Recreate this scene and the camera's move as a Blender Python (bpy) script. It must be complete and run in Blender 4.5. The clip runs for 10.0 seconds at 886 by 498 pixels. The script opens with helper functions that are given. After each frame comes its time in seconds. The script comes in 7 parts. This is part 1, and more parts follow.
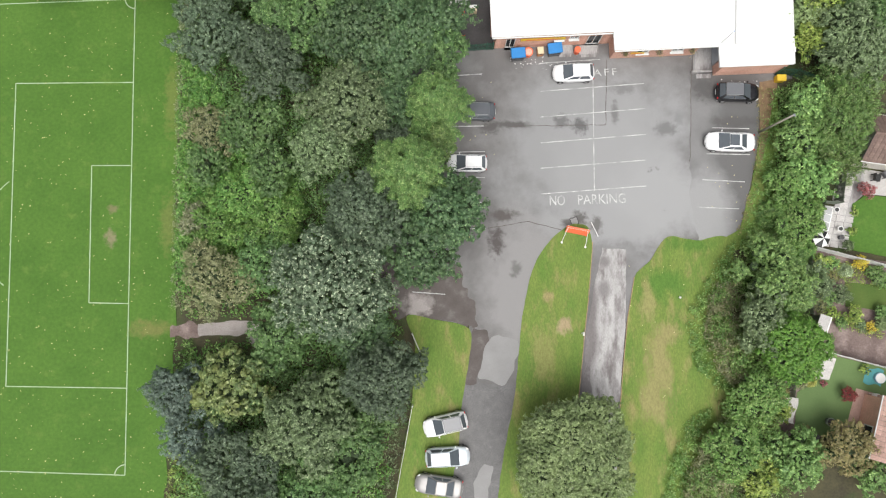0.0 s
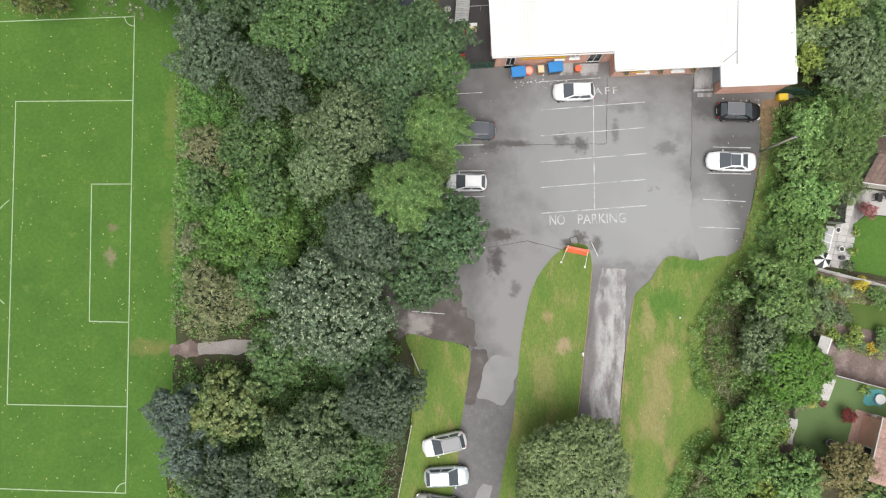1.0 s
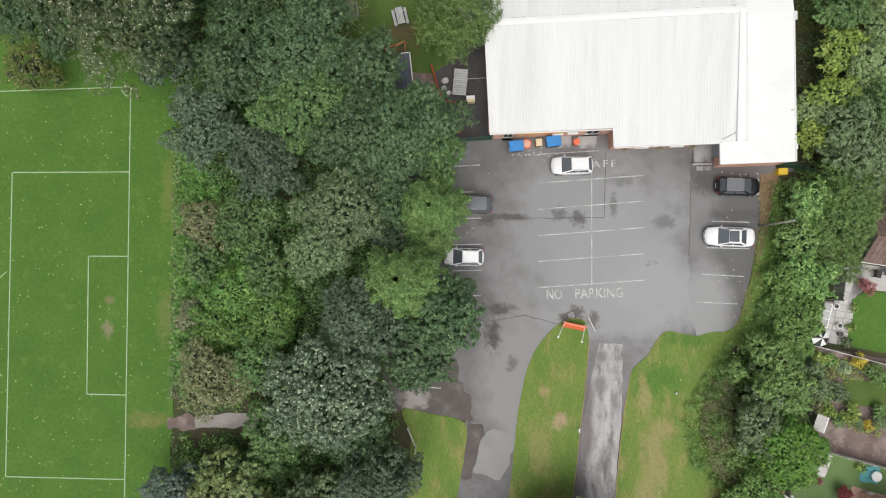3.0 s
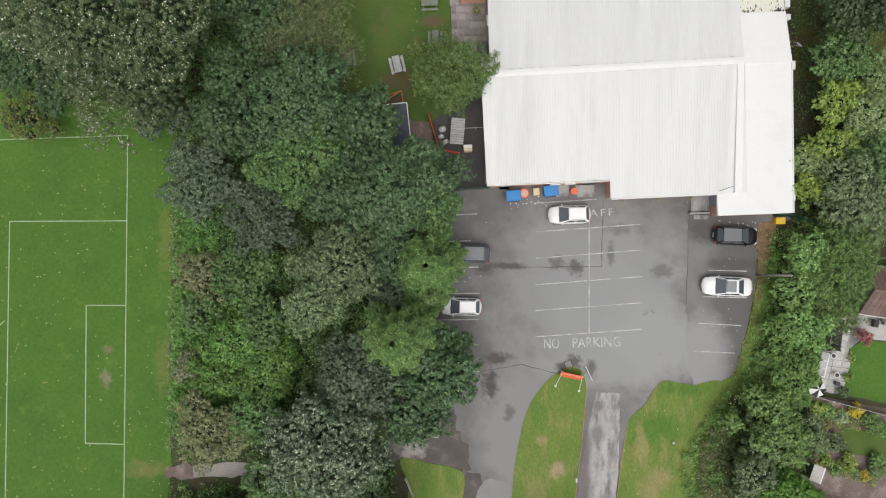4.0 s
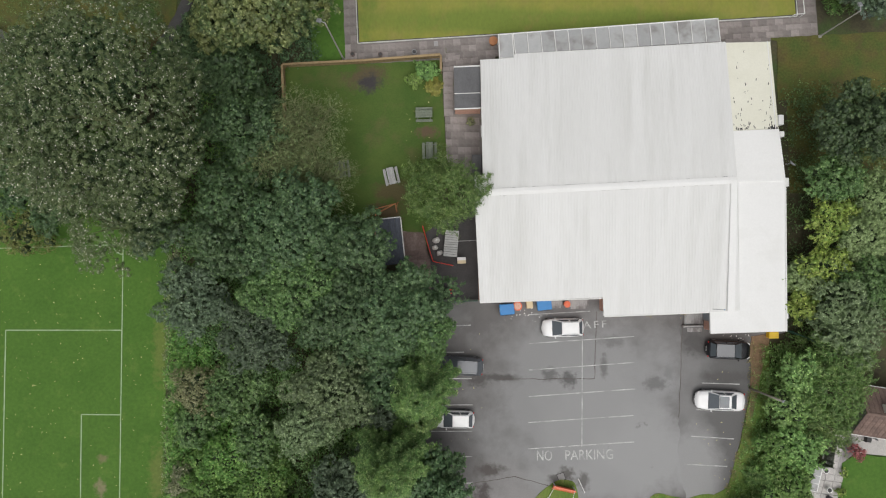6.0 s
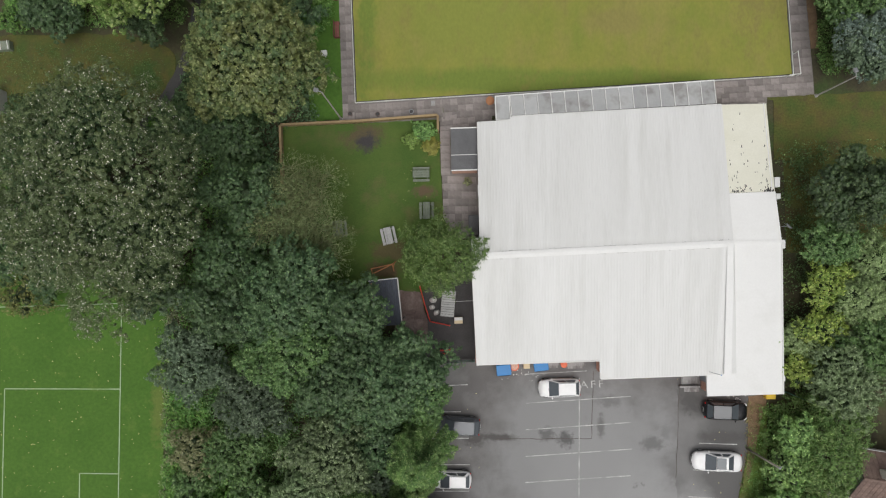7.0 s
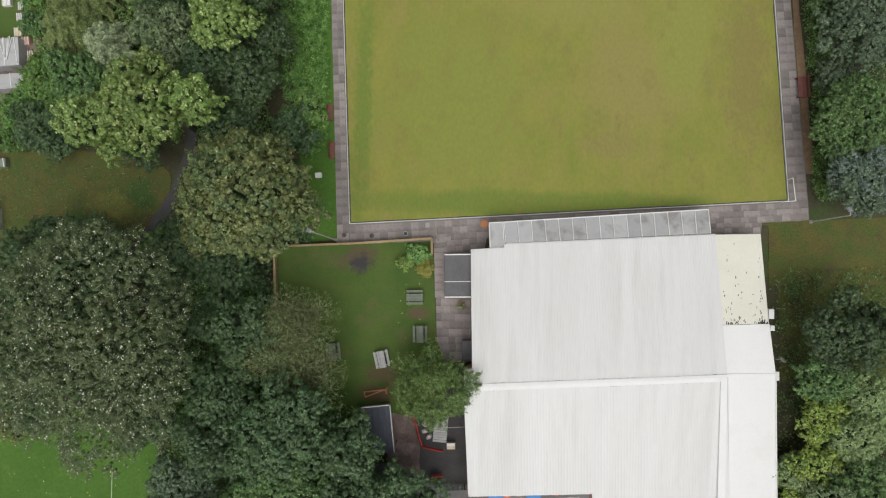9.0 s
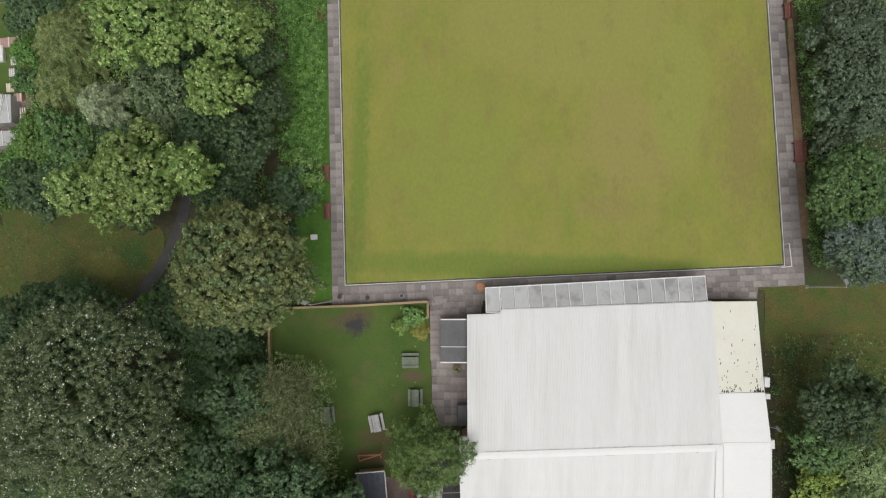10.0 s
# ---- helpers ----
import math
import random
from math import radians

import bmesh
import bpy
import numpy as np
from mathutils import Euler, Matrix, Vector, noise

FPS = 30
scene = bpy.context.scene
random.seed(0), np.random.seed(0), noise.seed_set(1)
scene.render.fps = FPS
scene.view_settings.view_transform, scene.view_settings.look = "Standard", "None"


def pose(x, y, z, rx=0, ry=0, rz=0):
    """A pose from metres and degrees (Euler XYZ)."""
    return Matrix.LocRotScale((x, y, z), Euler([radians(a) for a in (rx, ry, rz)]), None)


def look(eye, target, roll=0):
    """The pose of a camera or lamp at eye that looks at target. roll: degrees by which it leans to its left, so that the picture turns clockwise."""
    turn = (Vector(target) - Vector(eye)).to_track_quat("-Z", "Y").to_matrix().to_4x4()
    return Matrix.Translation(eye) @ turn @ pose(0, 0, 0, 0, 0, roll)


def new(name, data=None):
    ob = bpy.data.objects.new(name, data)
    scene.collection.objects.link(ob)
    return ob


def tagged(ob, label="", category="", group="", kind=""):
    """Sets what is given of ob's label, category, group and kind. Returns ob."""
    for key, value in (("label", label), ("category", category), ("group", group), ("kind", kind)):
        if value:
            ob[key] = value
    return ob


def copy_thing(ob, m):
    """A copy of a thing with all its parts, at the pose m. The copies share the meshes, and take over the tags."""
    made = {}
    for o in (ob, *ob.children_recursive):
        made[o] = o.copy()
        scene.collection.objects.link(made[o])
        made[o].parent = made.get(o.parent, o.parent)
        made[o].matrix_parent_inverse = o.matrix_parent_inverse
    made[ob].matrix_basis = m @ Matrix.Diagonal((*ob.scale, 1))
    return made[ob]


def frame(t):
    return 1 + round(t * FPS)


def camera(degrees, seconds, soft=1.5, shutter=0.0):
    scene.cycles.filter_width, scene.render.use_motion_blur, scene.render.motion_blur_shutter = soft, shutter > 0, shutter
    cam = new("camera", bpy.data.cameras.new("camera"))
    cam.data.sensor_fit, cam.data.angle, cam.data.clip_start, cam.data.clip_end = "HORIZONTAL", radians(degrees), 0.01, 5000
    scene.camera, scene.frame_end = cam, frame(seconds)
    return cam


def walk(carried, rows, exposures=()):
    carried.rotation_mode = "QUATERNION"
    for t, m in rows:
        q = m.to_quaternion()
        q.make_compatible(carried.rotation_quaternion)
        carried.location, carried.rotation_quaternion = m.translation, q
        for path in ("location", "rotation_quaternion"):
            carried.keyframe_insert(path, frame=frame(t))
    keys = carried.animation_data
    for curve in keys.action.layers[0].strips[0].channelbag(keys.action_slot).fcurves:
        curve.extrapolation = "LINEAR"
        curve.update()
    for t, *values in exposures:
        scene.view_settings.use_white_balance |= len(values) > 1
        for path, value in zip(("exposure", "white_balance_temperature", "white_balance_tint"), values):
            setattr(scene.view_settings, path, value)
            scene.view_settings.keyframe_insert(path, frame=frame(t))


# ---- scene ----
cam = camera(71.2, 10.0, soft=1.15)
PATH = [
    (0, (0.013, -4.028, 58.681), (0.011, -3.898, 56.685), -0.4),
    (0.5, (0.192, -2.897, 58.73), (0.185, -2.78, 56.734), -3.2),
    (1, (0.308, -1.597, 58.778), (0.297, -1.487, 56.781), -5.1),
    (1.5, (0.391, -0.033, 58.799), (0.379, 0.071, 56.802), -6.3),
    (2, (0.518, 1.803, 58.888), (0.503, 1.901, 56.89), -7.9),
    (2.5, (0.624, 3.963, 58.953), (0.607, 4.052, 56.955), -10.0),
    (4, (0.935, 11.427, 59.233), (0.916, 11.493, 57.235), -15.3),
    (4.5, (1.084, 14.086, 59.349), (1.064, 14.148, 57.35), -17.5),
    (5, (1.252, 16.795, 59.489), (1.23, 16.855, 57.49), -19.8),
    (5.5, (1.429, 19.456, 59.591), (1.405, 19.518, 57.592), -20.2),
    (7, (2.063, 27.515, 60.086), (2.028, 27.592, 58.088), -23.5),
    (7.5, (2.29, 30.228, 60.195), (2.251, 30.314, 58.197), -23.4),
    (8, (2.522, 33.006, 60.331), (2.478, 33.098, 58.334), -24.3),
    (8.5, (2.662, 35.889, 60.457), (2.617, 35.985, 58.46), -24.2),
    (9, (2.592, 38.854, 60.475), (2.552, 38.951, 58.478), -21.0),
    (9.5, (2.427, 41.855, 60.488), (2.396, 41.953, 58.491), -15.9),
    (10, (2.226, 44.859, 60.476), (2.205, 44.959, 58.478), -10.1),
]
walk(cam, [(t, look(eye, target, roll)) for t, eye, target, roll in PATH],
     [(0, 0.68), (1, 0.57), (2.5, 0.38), (4, 0.15), (5, 0.04), (7, -0.07), (10, 0.0)])

# ---- light: an even, bright overcast sky ----
world = bpy.data.worlds.new("overcast_sky")
scene.world = world
world.use_nodes = True
wn = world.node_tree.nodes
sky = wn.new("ShaderNodeTexSky")
sky.sky_type = "NISHITA"
sky.sun_disc = False
sky.sun_elevation, sky.sun_rotation = radians(68), radians(200)
sky.air_density, sky.dust_density = 1.0, 4.0
cloud = wn.new("ShaderNodeHueSaturation")
cloud.inputs["Saturation"].default_value = 0.22
world.node_tree.links.new(sky.outputs[0], cloud.inputs["Color"])
world.node_tree.links.new(cloud.outputs[0], wn["Background"].inputs["Color"])
wn["Background"].inputs["Strength"].default_value = 0.08
sun_data = bpy.data.lights.new("sun", "SUN")
sun_data.energy, sun_data.angle, sun_data.color = 1.9, radians(55), (1.0, 0.98, 0.95)
sun = new("sun", sun_data)
sun.matrix_world = pose(0, 0, 80, 22, 0, 200 - 180)


# ---- materials ----
def links(m):
    return m.node_tree.nodes, m.node_tree.links


def surface(name, a, b, scale=1.0, fine=12.0, rough=0.85, bump=0.3, c=None, c_scale=0.25, c_cut=(0.5, 0.65),
            metal=0.0, spread=0.0, coat=0.0, stretch=None, grain=0.35, bump_m=0.02, blotches=None, soak=None):
    """Two base colours mixed by a broad and a fine noise, a third in patches, relief, and a per-object shift."""
    m = bpy.data.materials.new(name)
    m.use_nodes = True
    n, l = links(m)
    bs = n["Principled BSDF"]
    co = n.new("ShaderNodeTexCoord")
    mp = n.new("ShaderNodeMapping")
    if stretch:
        mp.inputs["Scale"].default_value = stretch
    l.new(co.outputs["Object"], mp.inputs["Vector"])

    def noise_at(s, detail=4.0, r=0.6):
        q = n.new("ShaderNodeTexNoise")
        q.inputs["Scale"].default_value, q.inputs["Detail"].default_value, q.inputs["Roughness"].default_value = s, detail, r
        l.new(mp.outputs[0], q.inputs["Vector"])
        return q.outputs["Fac"]

    def mix(fac, x, y):
        q = n.new("ShaderNodeMix")
        q.data_type = "RGBA"
        l.new(fac, q.inputs["Factor"])
        for i, v in ((6, x), (7, y)):
            if isinstance(v, tuple):
                q.inputs[i].default_value = (*v, 1)
            else:
                l.new(v, q.inputs[i])
        return q.outputs[2]

    def ramp(fac, lo, hi):
        q = n.new("ShaderNodeMapRange")
        q.inputs["From Min"].default_value, q.inputs["From Max"].default_value = lo, hi
        l.new(fac, q.inputs["Value"])
        return q.outputs[0]

    broad, small = noise_at(scale), noise_at(fine, 6.0, 0.7)
    col = mix(ramp(broad, 0.3, 0.7), a, b)
    if c:
        col = mix(ramp(noise_at(c_scale, 6.0, 0.62), *c_cut), col, c)
    for (cx, cy, ax, ay), pale in blotches or ():  # uneven patches of another colour, wide and small: centre x, y and half-lengths
        m3 = n.new("ShaderNodeMapping")
        m3.vector_type = "TEXTURE"
        m3.inputs["Location"].default_value, m3.inputs["Scale"].default_value = (cx, cy, 0), (ax, ay, 50)
        ds = n.new("ShaderNodeVectorMath")
        ds.operation = "LENGTH"
        l.new(co.outputs["Object"], m3.inputs["Vector"])
        l.new(m3.outputs[0], ds.inputs[0])
        sm = n.new("ShaderNodeMath")
        sm.operation = "MULTIPLY_ADD"
        sm.inputs[1].default_value = 1.3 if ax > 3 else 2.6
        l.new(noise_at(0.24 if ax > 3 else 1.0 if ax > 1.3 else 1.8, 7.0, 0.66), sm.inputs[0])
        l.new(ds.outputs["Value"], sm.inputs[2])
        col = mix(ramp(sm.outputs[0], *((1.75, 1.25) if ax > 3 else (2.45, 1.75))), col, pale)
    if soak:  # small dark soaked stains with soft, broken edges
        col = mix(ramp(noise_at(0.42, 7.0, 0.66), *soak[0]), col, soak[1])
    hs = n.new("ShaderNodeHueSaturation")
    l.new(col, hs.inputs["Color"])
    mr = n.new("ShaderNodeMapRange")
    mr.inputs["To Min"].default_value, mr.inputs["To Max"].default_value = 1 - grain, 1 + grain
    mr.inputs["From Min"].default_value, mr.inputs["From Max"].default_value = 0.25, 0.75
    l.new(small, mr.inputs["Value"])
    val = mr.outputs[0]
    if spread:
        oi = n.new("ShaderNodeObjectInfo")
        sp = n.new("ShaderNodeMapRange")
        sp.inputs["To Min"].default_value, sp.inputs["To Max"].default_value = 1 - spread, 1 + spread
        l.new(oi.outputs["Random"], sp.inputs["Value"])
        mu = n.new("ShaderNodeMath")
        mu.operation = "MULTIPLY"
        l.new(val, mu.inputs[0])
        l.new(sp.outputs[0], mu.inputs[1])
        val = mu.outputs[0]
    l.new(val, hs.inputs["Value"])
    l.new(hs.outputs[0], bs.inputs["Base Color"])
    bs.inputs["Roughness"].default_value, bs.inputs["Metallic"].default_value = rough, metal
    bs.inputs["Coat Weight"].default_value = coat
    if bump:
        bp = n.new("ShaderNodeBump")
        bp.inputs["Strength"].default_value, bp.inputs["Distance"].default_value = bump, bump_m
        l.new(small, bp.inputs["Height"])
        l.new(bp.outputs[0], bs.inputs["Normal"])
    return m


def leafy(name, a, b, tip, glow=0.18, rough=0.5, rare=0.68):
    """Leaves: colour varies from leaf to leaf, from bough to bough and from tree to tree; some light passes through."""
    m = bpy.data.materials.new(name)
    m.use_nodes = True
    n, l = links(m)
    bs = n["Principled BSDF"]
    geo, oi, co = n.new("ShaderNodeNewGeometry"), n.new("ShaderNodeObjectInfo"), n.new("ShaderNodeTexCoord")
    no = n.new("ShaderNodeTexNoise")
    no.inputs["Scale"].default_value, no.inputs["Detail"].default_value = 0.6, 5.0
    l.new(co.outputs["Object"], no.inputs["Vector"])
    cut = n.new("ShaderNodeMapRange")
    cut.inputs["From Min"].default_value, cut.inputs["From Max"].default_value = 0.35, 0.65
    l.new(no.outputs["Fac"], cut.inputs["Value"])
    mx = n.new("ShaderNodeMix")
    mx.data_type = "RGBA"
    mx.inputs[6].default_value, mx.inputs[7].default_value = (*a, 1), (*b, 1)
    l.new(cut.outputs[0], mx.inputs["Factor"])
    few = n.new("ShaderNodeMapRange")
    few.inputs["From Min"].default_value, few.inputs["From Max"].default_value = rare, 1.0 if rare < 0.8 else rare + 0.02
    l.new(geo.outputs["Random Per Island"], few.inputs["Value"])
    m2 = n.new("ShaderNodeMix")
    m2.data_type = "RGBA"
    m2.inputs[7].default_value = (*tip, 1)
    l.new(few.outputs[0], m2.inputs["Factor"])
    l.new(mx.outputs[2], m2.inputs[6])
    hs = n.new("ShaderNodeHueSaturation")
    l.new(m2.outputs[2], hs.inputs["Color"])
    v1 = n.new("ShaderNodeMapRange")
    v1.inputs["To Min"].default_value, v1.inputs["To Max"].default_value = 0.90, 1.10
    l.new(geo.outputs["Random Per Island"], v1.inputs["Value"])
    v2 = n.new("ShaderNodeMapRange")
    v2.inputs["To Min"].default_value, v2.inputs["To Max"].default_value = 0.85, 1.15
    l.new(oi.outputs["Random"], v2.inputs["Value"])
    mu = n.new("ShaderNodeMath")
    mu.operation = "MULTIPLY"
    l.new(v1.outputs[0], mu.inputs[0])
    l.new(v2.outputs[0], mu.inputs[1])
    sp = n.new("ShaderNodeTexNoise")
    sp.inputs["Scale"].default_value, sp.inputs["Detail"].default_value = 2.3, 1.0
    l.new(co.outputs["Object"], sp.inputs["Vector"])
    v3 = n.new("ShaderNodeMapRange")
    v3.inputs["From Min"].default_value, v3.inputs["From Max"].default_value = 0.3, 0.7
    v3.inputs["To Min"].default_value, v3.inputs["To Max"].default_value = 0.68, 1.34
    l.new(sp.outputs["Fac"], v3.inputs["Value"])
    mu2 = n.new("ShaderNodeMath")
    mu2.operation = "MULTIPLY"
    l.new(mu.outputs[0], mu2.inputs[0])
    l.new(v3.outputs[0], mu2.inputs[1])
    l.new(mu2.outputs[0], hs.inputs["Value"])
    hu = n.new("ShaderNodeMapRange")
    hu.inputs["To Min"].default_value, hu.inputs["To Max"].default_value = 0.493, 0.507
    l.new(oi.outputs["Random"], hu.inputs["Value"])
    l.new(hu.outputs[0], hs.inputs["Hue"])
    l.new(hs.outputs[0], bs.inputs["Base Color"])
    bs.inputs["Roughness"].default_value = rough
    tr = n.new("ShaderNodeBsdfTranslucent")
    l.new(hs.outputs[0], tr.inputs["Color"])
    ms = n.new("ShaderNodeMixShader")
    ms.inputs[0].default_value = glow
    l.new(bs.outputs[0], ms.inputs[1])
    l.new(tr.outputs[0], ms.inputs[2])
    l.new(ms.outputs[0], n["Material Output"].inputs["Surface"])
    return m


def plain(name, colour, rough=0.5, metal=0.0, coat=0.0, grain=0.08):
    return surface(name, colour, tuple(v * 0.92 for v in colour), 2.0, 30.0, rough, 0.05, metal=metal, coat=coat, grain=grain)


M = {}
M["earth"] = surface("leaf_litter_earth", (0.05, 0.045, 0.026), (0.08, 0.075, 0.036), 0.5, 5, 0.95, 0.8, (0.05, 0.085, 0.022), 0.3)
M["pitch"] = surface("mown_pitch_grass", (0.055, 0.134, 0.014), (0.075, 0.164, 0.020), 0.2, 3.2, 0.9, 0.5, (0.12, 0.20, 0.035), 0.6, (0.56, 0.85), grain=0.22,
                     blotches=(((-31.6, 3.3, 0.55, 0.45), (0.16, 0.165, 0.07)), ((-31.7, 0.6, 0.6, 0.9), (0.20, 0.19, 0.10)), ((-27.5, -8.0, 2.2, 0.9), (0.15, 0.17, 0.045)), ((-26.2, 2.0, 0.9, 3.0), (0.12, 0.165, 0.035)), ((-26.3, 14.0, 0.8, 4.0), (0.12, 0.17, 0.033))))
M["lawn"] = surface("patchy_verge_grass", (0.098, 0.180, 0.028), (0.170, 0.222, 0.048), 0.5, 8, 0.9, 0.5, (0.30, 0.245, 0.105), 0.55, (0.52, 0.76), grain=0.30, stretch=(1.0, 0.45, 1.0),
                    blotches=(((11.4, -7.4, 0.7, 0.8), (0.33, 0.26, 0.15)), ((9.9, -4.6, 0.6, 0.5), (0.27, 0.23, 0.10)), ((20.3, -10.5, 1.4, 3.0), (0.255, 0.235, 0.092)), ((19.8, -14.0, 1.6, 3.0), (0.25, 0.235, 0.09)), ((21.2, -8.0, 1.2, 1.2), (0.25, 0.23, 0.09)), ((19.4, -5.0, 0.9, 2.2), (0.24, 0.235, 0.085)), ((9.5, -10.0, 1.3, 3.0), (0.21, 0.225, 0.07)), ((23.6, 0.4, 2.2, 0.7), (0.085, 0.17, 0.025)), ((21.0, -3.2, 2.0, 1.6), (0.085, 0.175, 0.026))))
M["garden"] = surface("club_garden_grass", (0.052, 0.105, 0.015), (0.085, 0.130, 0.024), 0.3, 8, 0.9, 0.5, (0.125, 0.110, 0.045), 0.28, (0.54, 0.78), grain=0.22,
                      blotches=(((-7.0, 40.8, 2.2, 1.2), (0.100, 0.082, 0.042)), ((-6.6, 40.2, 1.1, 1.05), (0.048, 0.044, 0.046)), ((-0.9, 35.4, 1.2, 0.6), (0.12, 0.085, 0.05)), ((-4.0, 29.6, 2.2, 1.2), (0.10, 0.085, 0.035)), ((-4.6, 27.6, 2.0, 0.9), (0.11, 0.080, 0.04))))
M["bowls"] = surface("close_mown_bowling_turf", (0.190, 0.222, 0.037), (0.262, 0.256, 0.051), 0.30, 4, 0.9, 0.2, (0.256, 0.232, 0.064), 0.34, (0.47, 0.70), grain=0.12, stretch=(1.0, 0.55, 1.0), soak=((0.54, 0.72), (0.215, 0.198, 0.052)),
                     blotches=(((2.0, 56.0, 8.0, 10.0), (0.222, 0.246, 0.047)), ((14.0, 72.0, 14.0, 9.0), (0.258, 0.252, 0.062)), ((20.0, 59.0, 7.0, 6.0), (0.262, 0.236, 0.066)), ((24.5, 64.0, 3.2, 8.0), (0.245, 0.260, 0.056)), ((30.8, 60.0, 2.6, 10.0), (0.222, 0.198, 0.056)),
                             ((12.0, 46.4, 24.0, 1.5), (0.158, 0.208, 0.035)), ((-6.9, 56.0, 1.0, 14.0), (0.158, 0.210, 0.036)), ((17.5, 52.5, 3.2, 1.4), (0.240, 0.216, 0.062))))
M["rough"] = surface("rough_brown_grass", (0.060, 0.095, 0.018), (0.115, 0.100, 0.026), 0.5, 5, 0.95, 0.8, (0.085, 0.062, 0.030), 0.45, (0.52, 0.72),
                     blotches=(((-31.5, 45.2, 2.6, 1.6), (0.15, 0.15, 0.035)), ((-34.5, 43.2, 2.2, 1.4), (0.045, 0.085, 0.02)), ((-28.6, 46.5, 1.6, 1.6), (0.05, 0.095, 0.02))))
# Dark base, paler towards the middle of the car park, with dark stains.
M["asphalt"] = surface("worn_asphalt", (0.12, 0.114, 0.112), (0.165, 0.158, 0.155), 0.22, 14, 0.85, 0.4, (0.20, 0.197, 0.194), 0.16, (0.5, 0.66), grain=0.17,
                       blotches=(((14.8, 9.0, 11.0, 11.5), (0.255, 0.255, 0.255)), ((16.5, 8.0, 6.5, 7.0), (0.285, 0.285, 0.285)), ((7.3, -3.4, 4.2, 7.5), (0.25, 0.243, 0.24)), ((20.5, 4.6, 5.5, 4.6), (0.31, 0.31, 0.31)), ((14.5, 2.2, 5.0, 1.8), (0.29, 0.29, 0.29)),
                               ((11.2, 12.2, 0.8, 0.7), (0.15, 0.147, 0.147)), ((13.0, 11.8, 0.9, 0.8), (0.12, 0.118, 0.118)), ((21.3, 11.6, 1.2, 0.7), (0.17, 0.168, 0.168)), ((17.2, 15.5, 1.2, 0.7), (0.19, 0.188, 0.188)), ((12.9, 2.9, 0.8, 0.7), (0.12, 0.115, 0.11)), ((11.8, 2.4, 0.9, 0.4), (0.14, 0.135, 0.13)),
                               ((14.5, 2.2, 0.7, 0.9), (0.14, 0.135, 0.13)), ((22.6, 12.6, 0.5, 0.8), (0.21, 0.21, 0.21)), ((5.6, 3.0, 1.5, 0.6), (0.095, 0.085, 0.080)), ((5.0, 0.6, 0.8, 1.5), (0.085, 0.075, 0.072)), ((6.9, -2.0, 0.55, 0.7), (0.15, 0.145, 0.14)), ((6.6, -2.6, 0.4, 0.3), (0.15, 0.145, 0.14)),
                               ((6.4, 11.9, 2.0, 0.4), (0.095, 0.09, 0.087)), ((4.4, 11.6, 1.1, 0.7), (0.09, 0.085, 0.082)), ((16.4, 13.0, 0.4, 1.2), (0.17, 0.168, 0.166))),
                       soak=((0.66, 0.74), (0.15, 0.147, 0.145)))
M["asphalt_dark"] = surface("darker_asphalt", (0.135, 0.132, 0.131), (0.175, 0.171, 0.169), 1.2, 10, 0.85, 0.5, (0.215, 0.21, 0.206), 1.6, (0.56, 0.74), grain=0.30, soak=((0.60, 0.70), (0.105, 0.102, 0.10)))
# Darker towards the east end and the north side of the bays.
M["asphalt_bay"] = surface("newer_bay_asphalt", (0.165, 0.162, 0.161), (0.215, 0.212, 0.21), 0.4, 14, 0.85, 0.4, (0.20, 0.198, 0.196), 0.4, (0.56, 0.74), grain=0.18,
                           blotches=(((28.6, 9.5, 3.2, 9.5), (0.125, 0.122, 0.121)), ((27.0, 16.5, 4.5, 2.6), (0.115, 0.110, 0.108)), ((24.9, 3.4, 3.2, 4.6), (0.292, 0.291, 0.290)), ((28.0, 12.3, 2.4, 0.7), (0.10, 0.096, 0.094)), ((25.0, 15.6, 1.0, 1.3), (0.09, 0.087, 0.085))))
M["asphalt_brown"] = surface("damp_brown_asphalt", (0.085, 0.072, 0.066), (0.125, 0.108, 0.10), 0.6, 12, 0.85, 0.4, (0.17, 0.155, 0.148), 0.6, (0.55, 0.72), grain=0.22,
                             blotches=(((-2.4, -5.6, 1.5, 1.3), (0.33, 0.30, 0.285)), ((-1.2, -5.2, 0.6, 0.5), (0.24, 0.22, 0.21))))
M["asphalt_pale"] = surface("pale_patched_asphalt", (0.24, 0.236, 0.232), (0.29, 0.286, 0.282), 0.5, 14, 0.85, 0.4, grain=0.12)
M["concrete"] = surface("stained_concrete_path", (0.33, 0.318, 0.312), (0.46, 0.45, 0.44), 1.1, 12, 0.85, 0.3, (0.175, 0.158, 0.155), 0.9, (0.44, 0.62), grain=0.2, stretch=(1.0, 0.35, 1.0),
                        blotches=(((13.9, -7.0, 0.75, 5.0), (0.17, 0.155, 0.152)), ((13.3, -13.0, 0.9, 4.5), (0.165, 0.15, 0.148)), ((15.3, -1.3, 0.6, 0.5), (0.20, 0.188, 0.185)), ((15.2, -3.9, 0.7, 0.9), (0.21, 0.198, 0.195))))
M["yard"] = surface("black_yard_asphalt", (0.05, 0.047, 0.047), (0.075, 0.07, 0.07), 0.6, 12, 0.8, 0.4)
M["paving"] = surface("grey_pink_paving_slab", (0.235, 0.207, 0.196), (0.300, 0.268, 0.254), 0.9, 12, 0.85, 0.3, (0.170, 0.148, 0.138), 0.5, spread=0.26, grain=0.18)
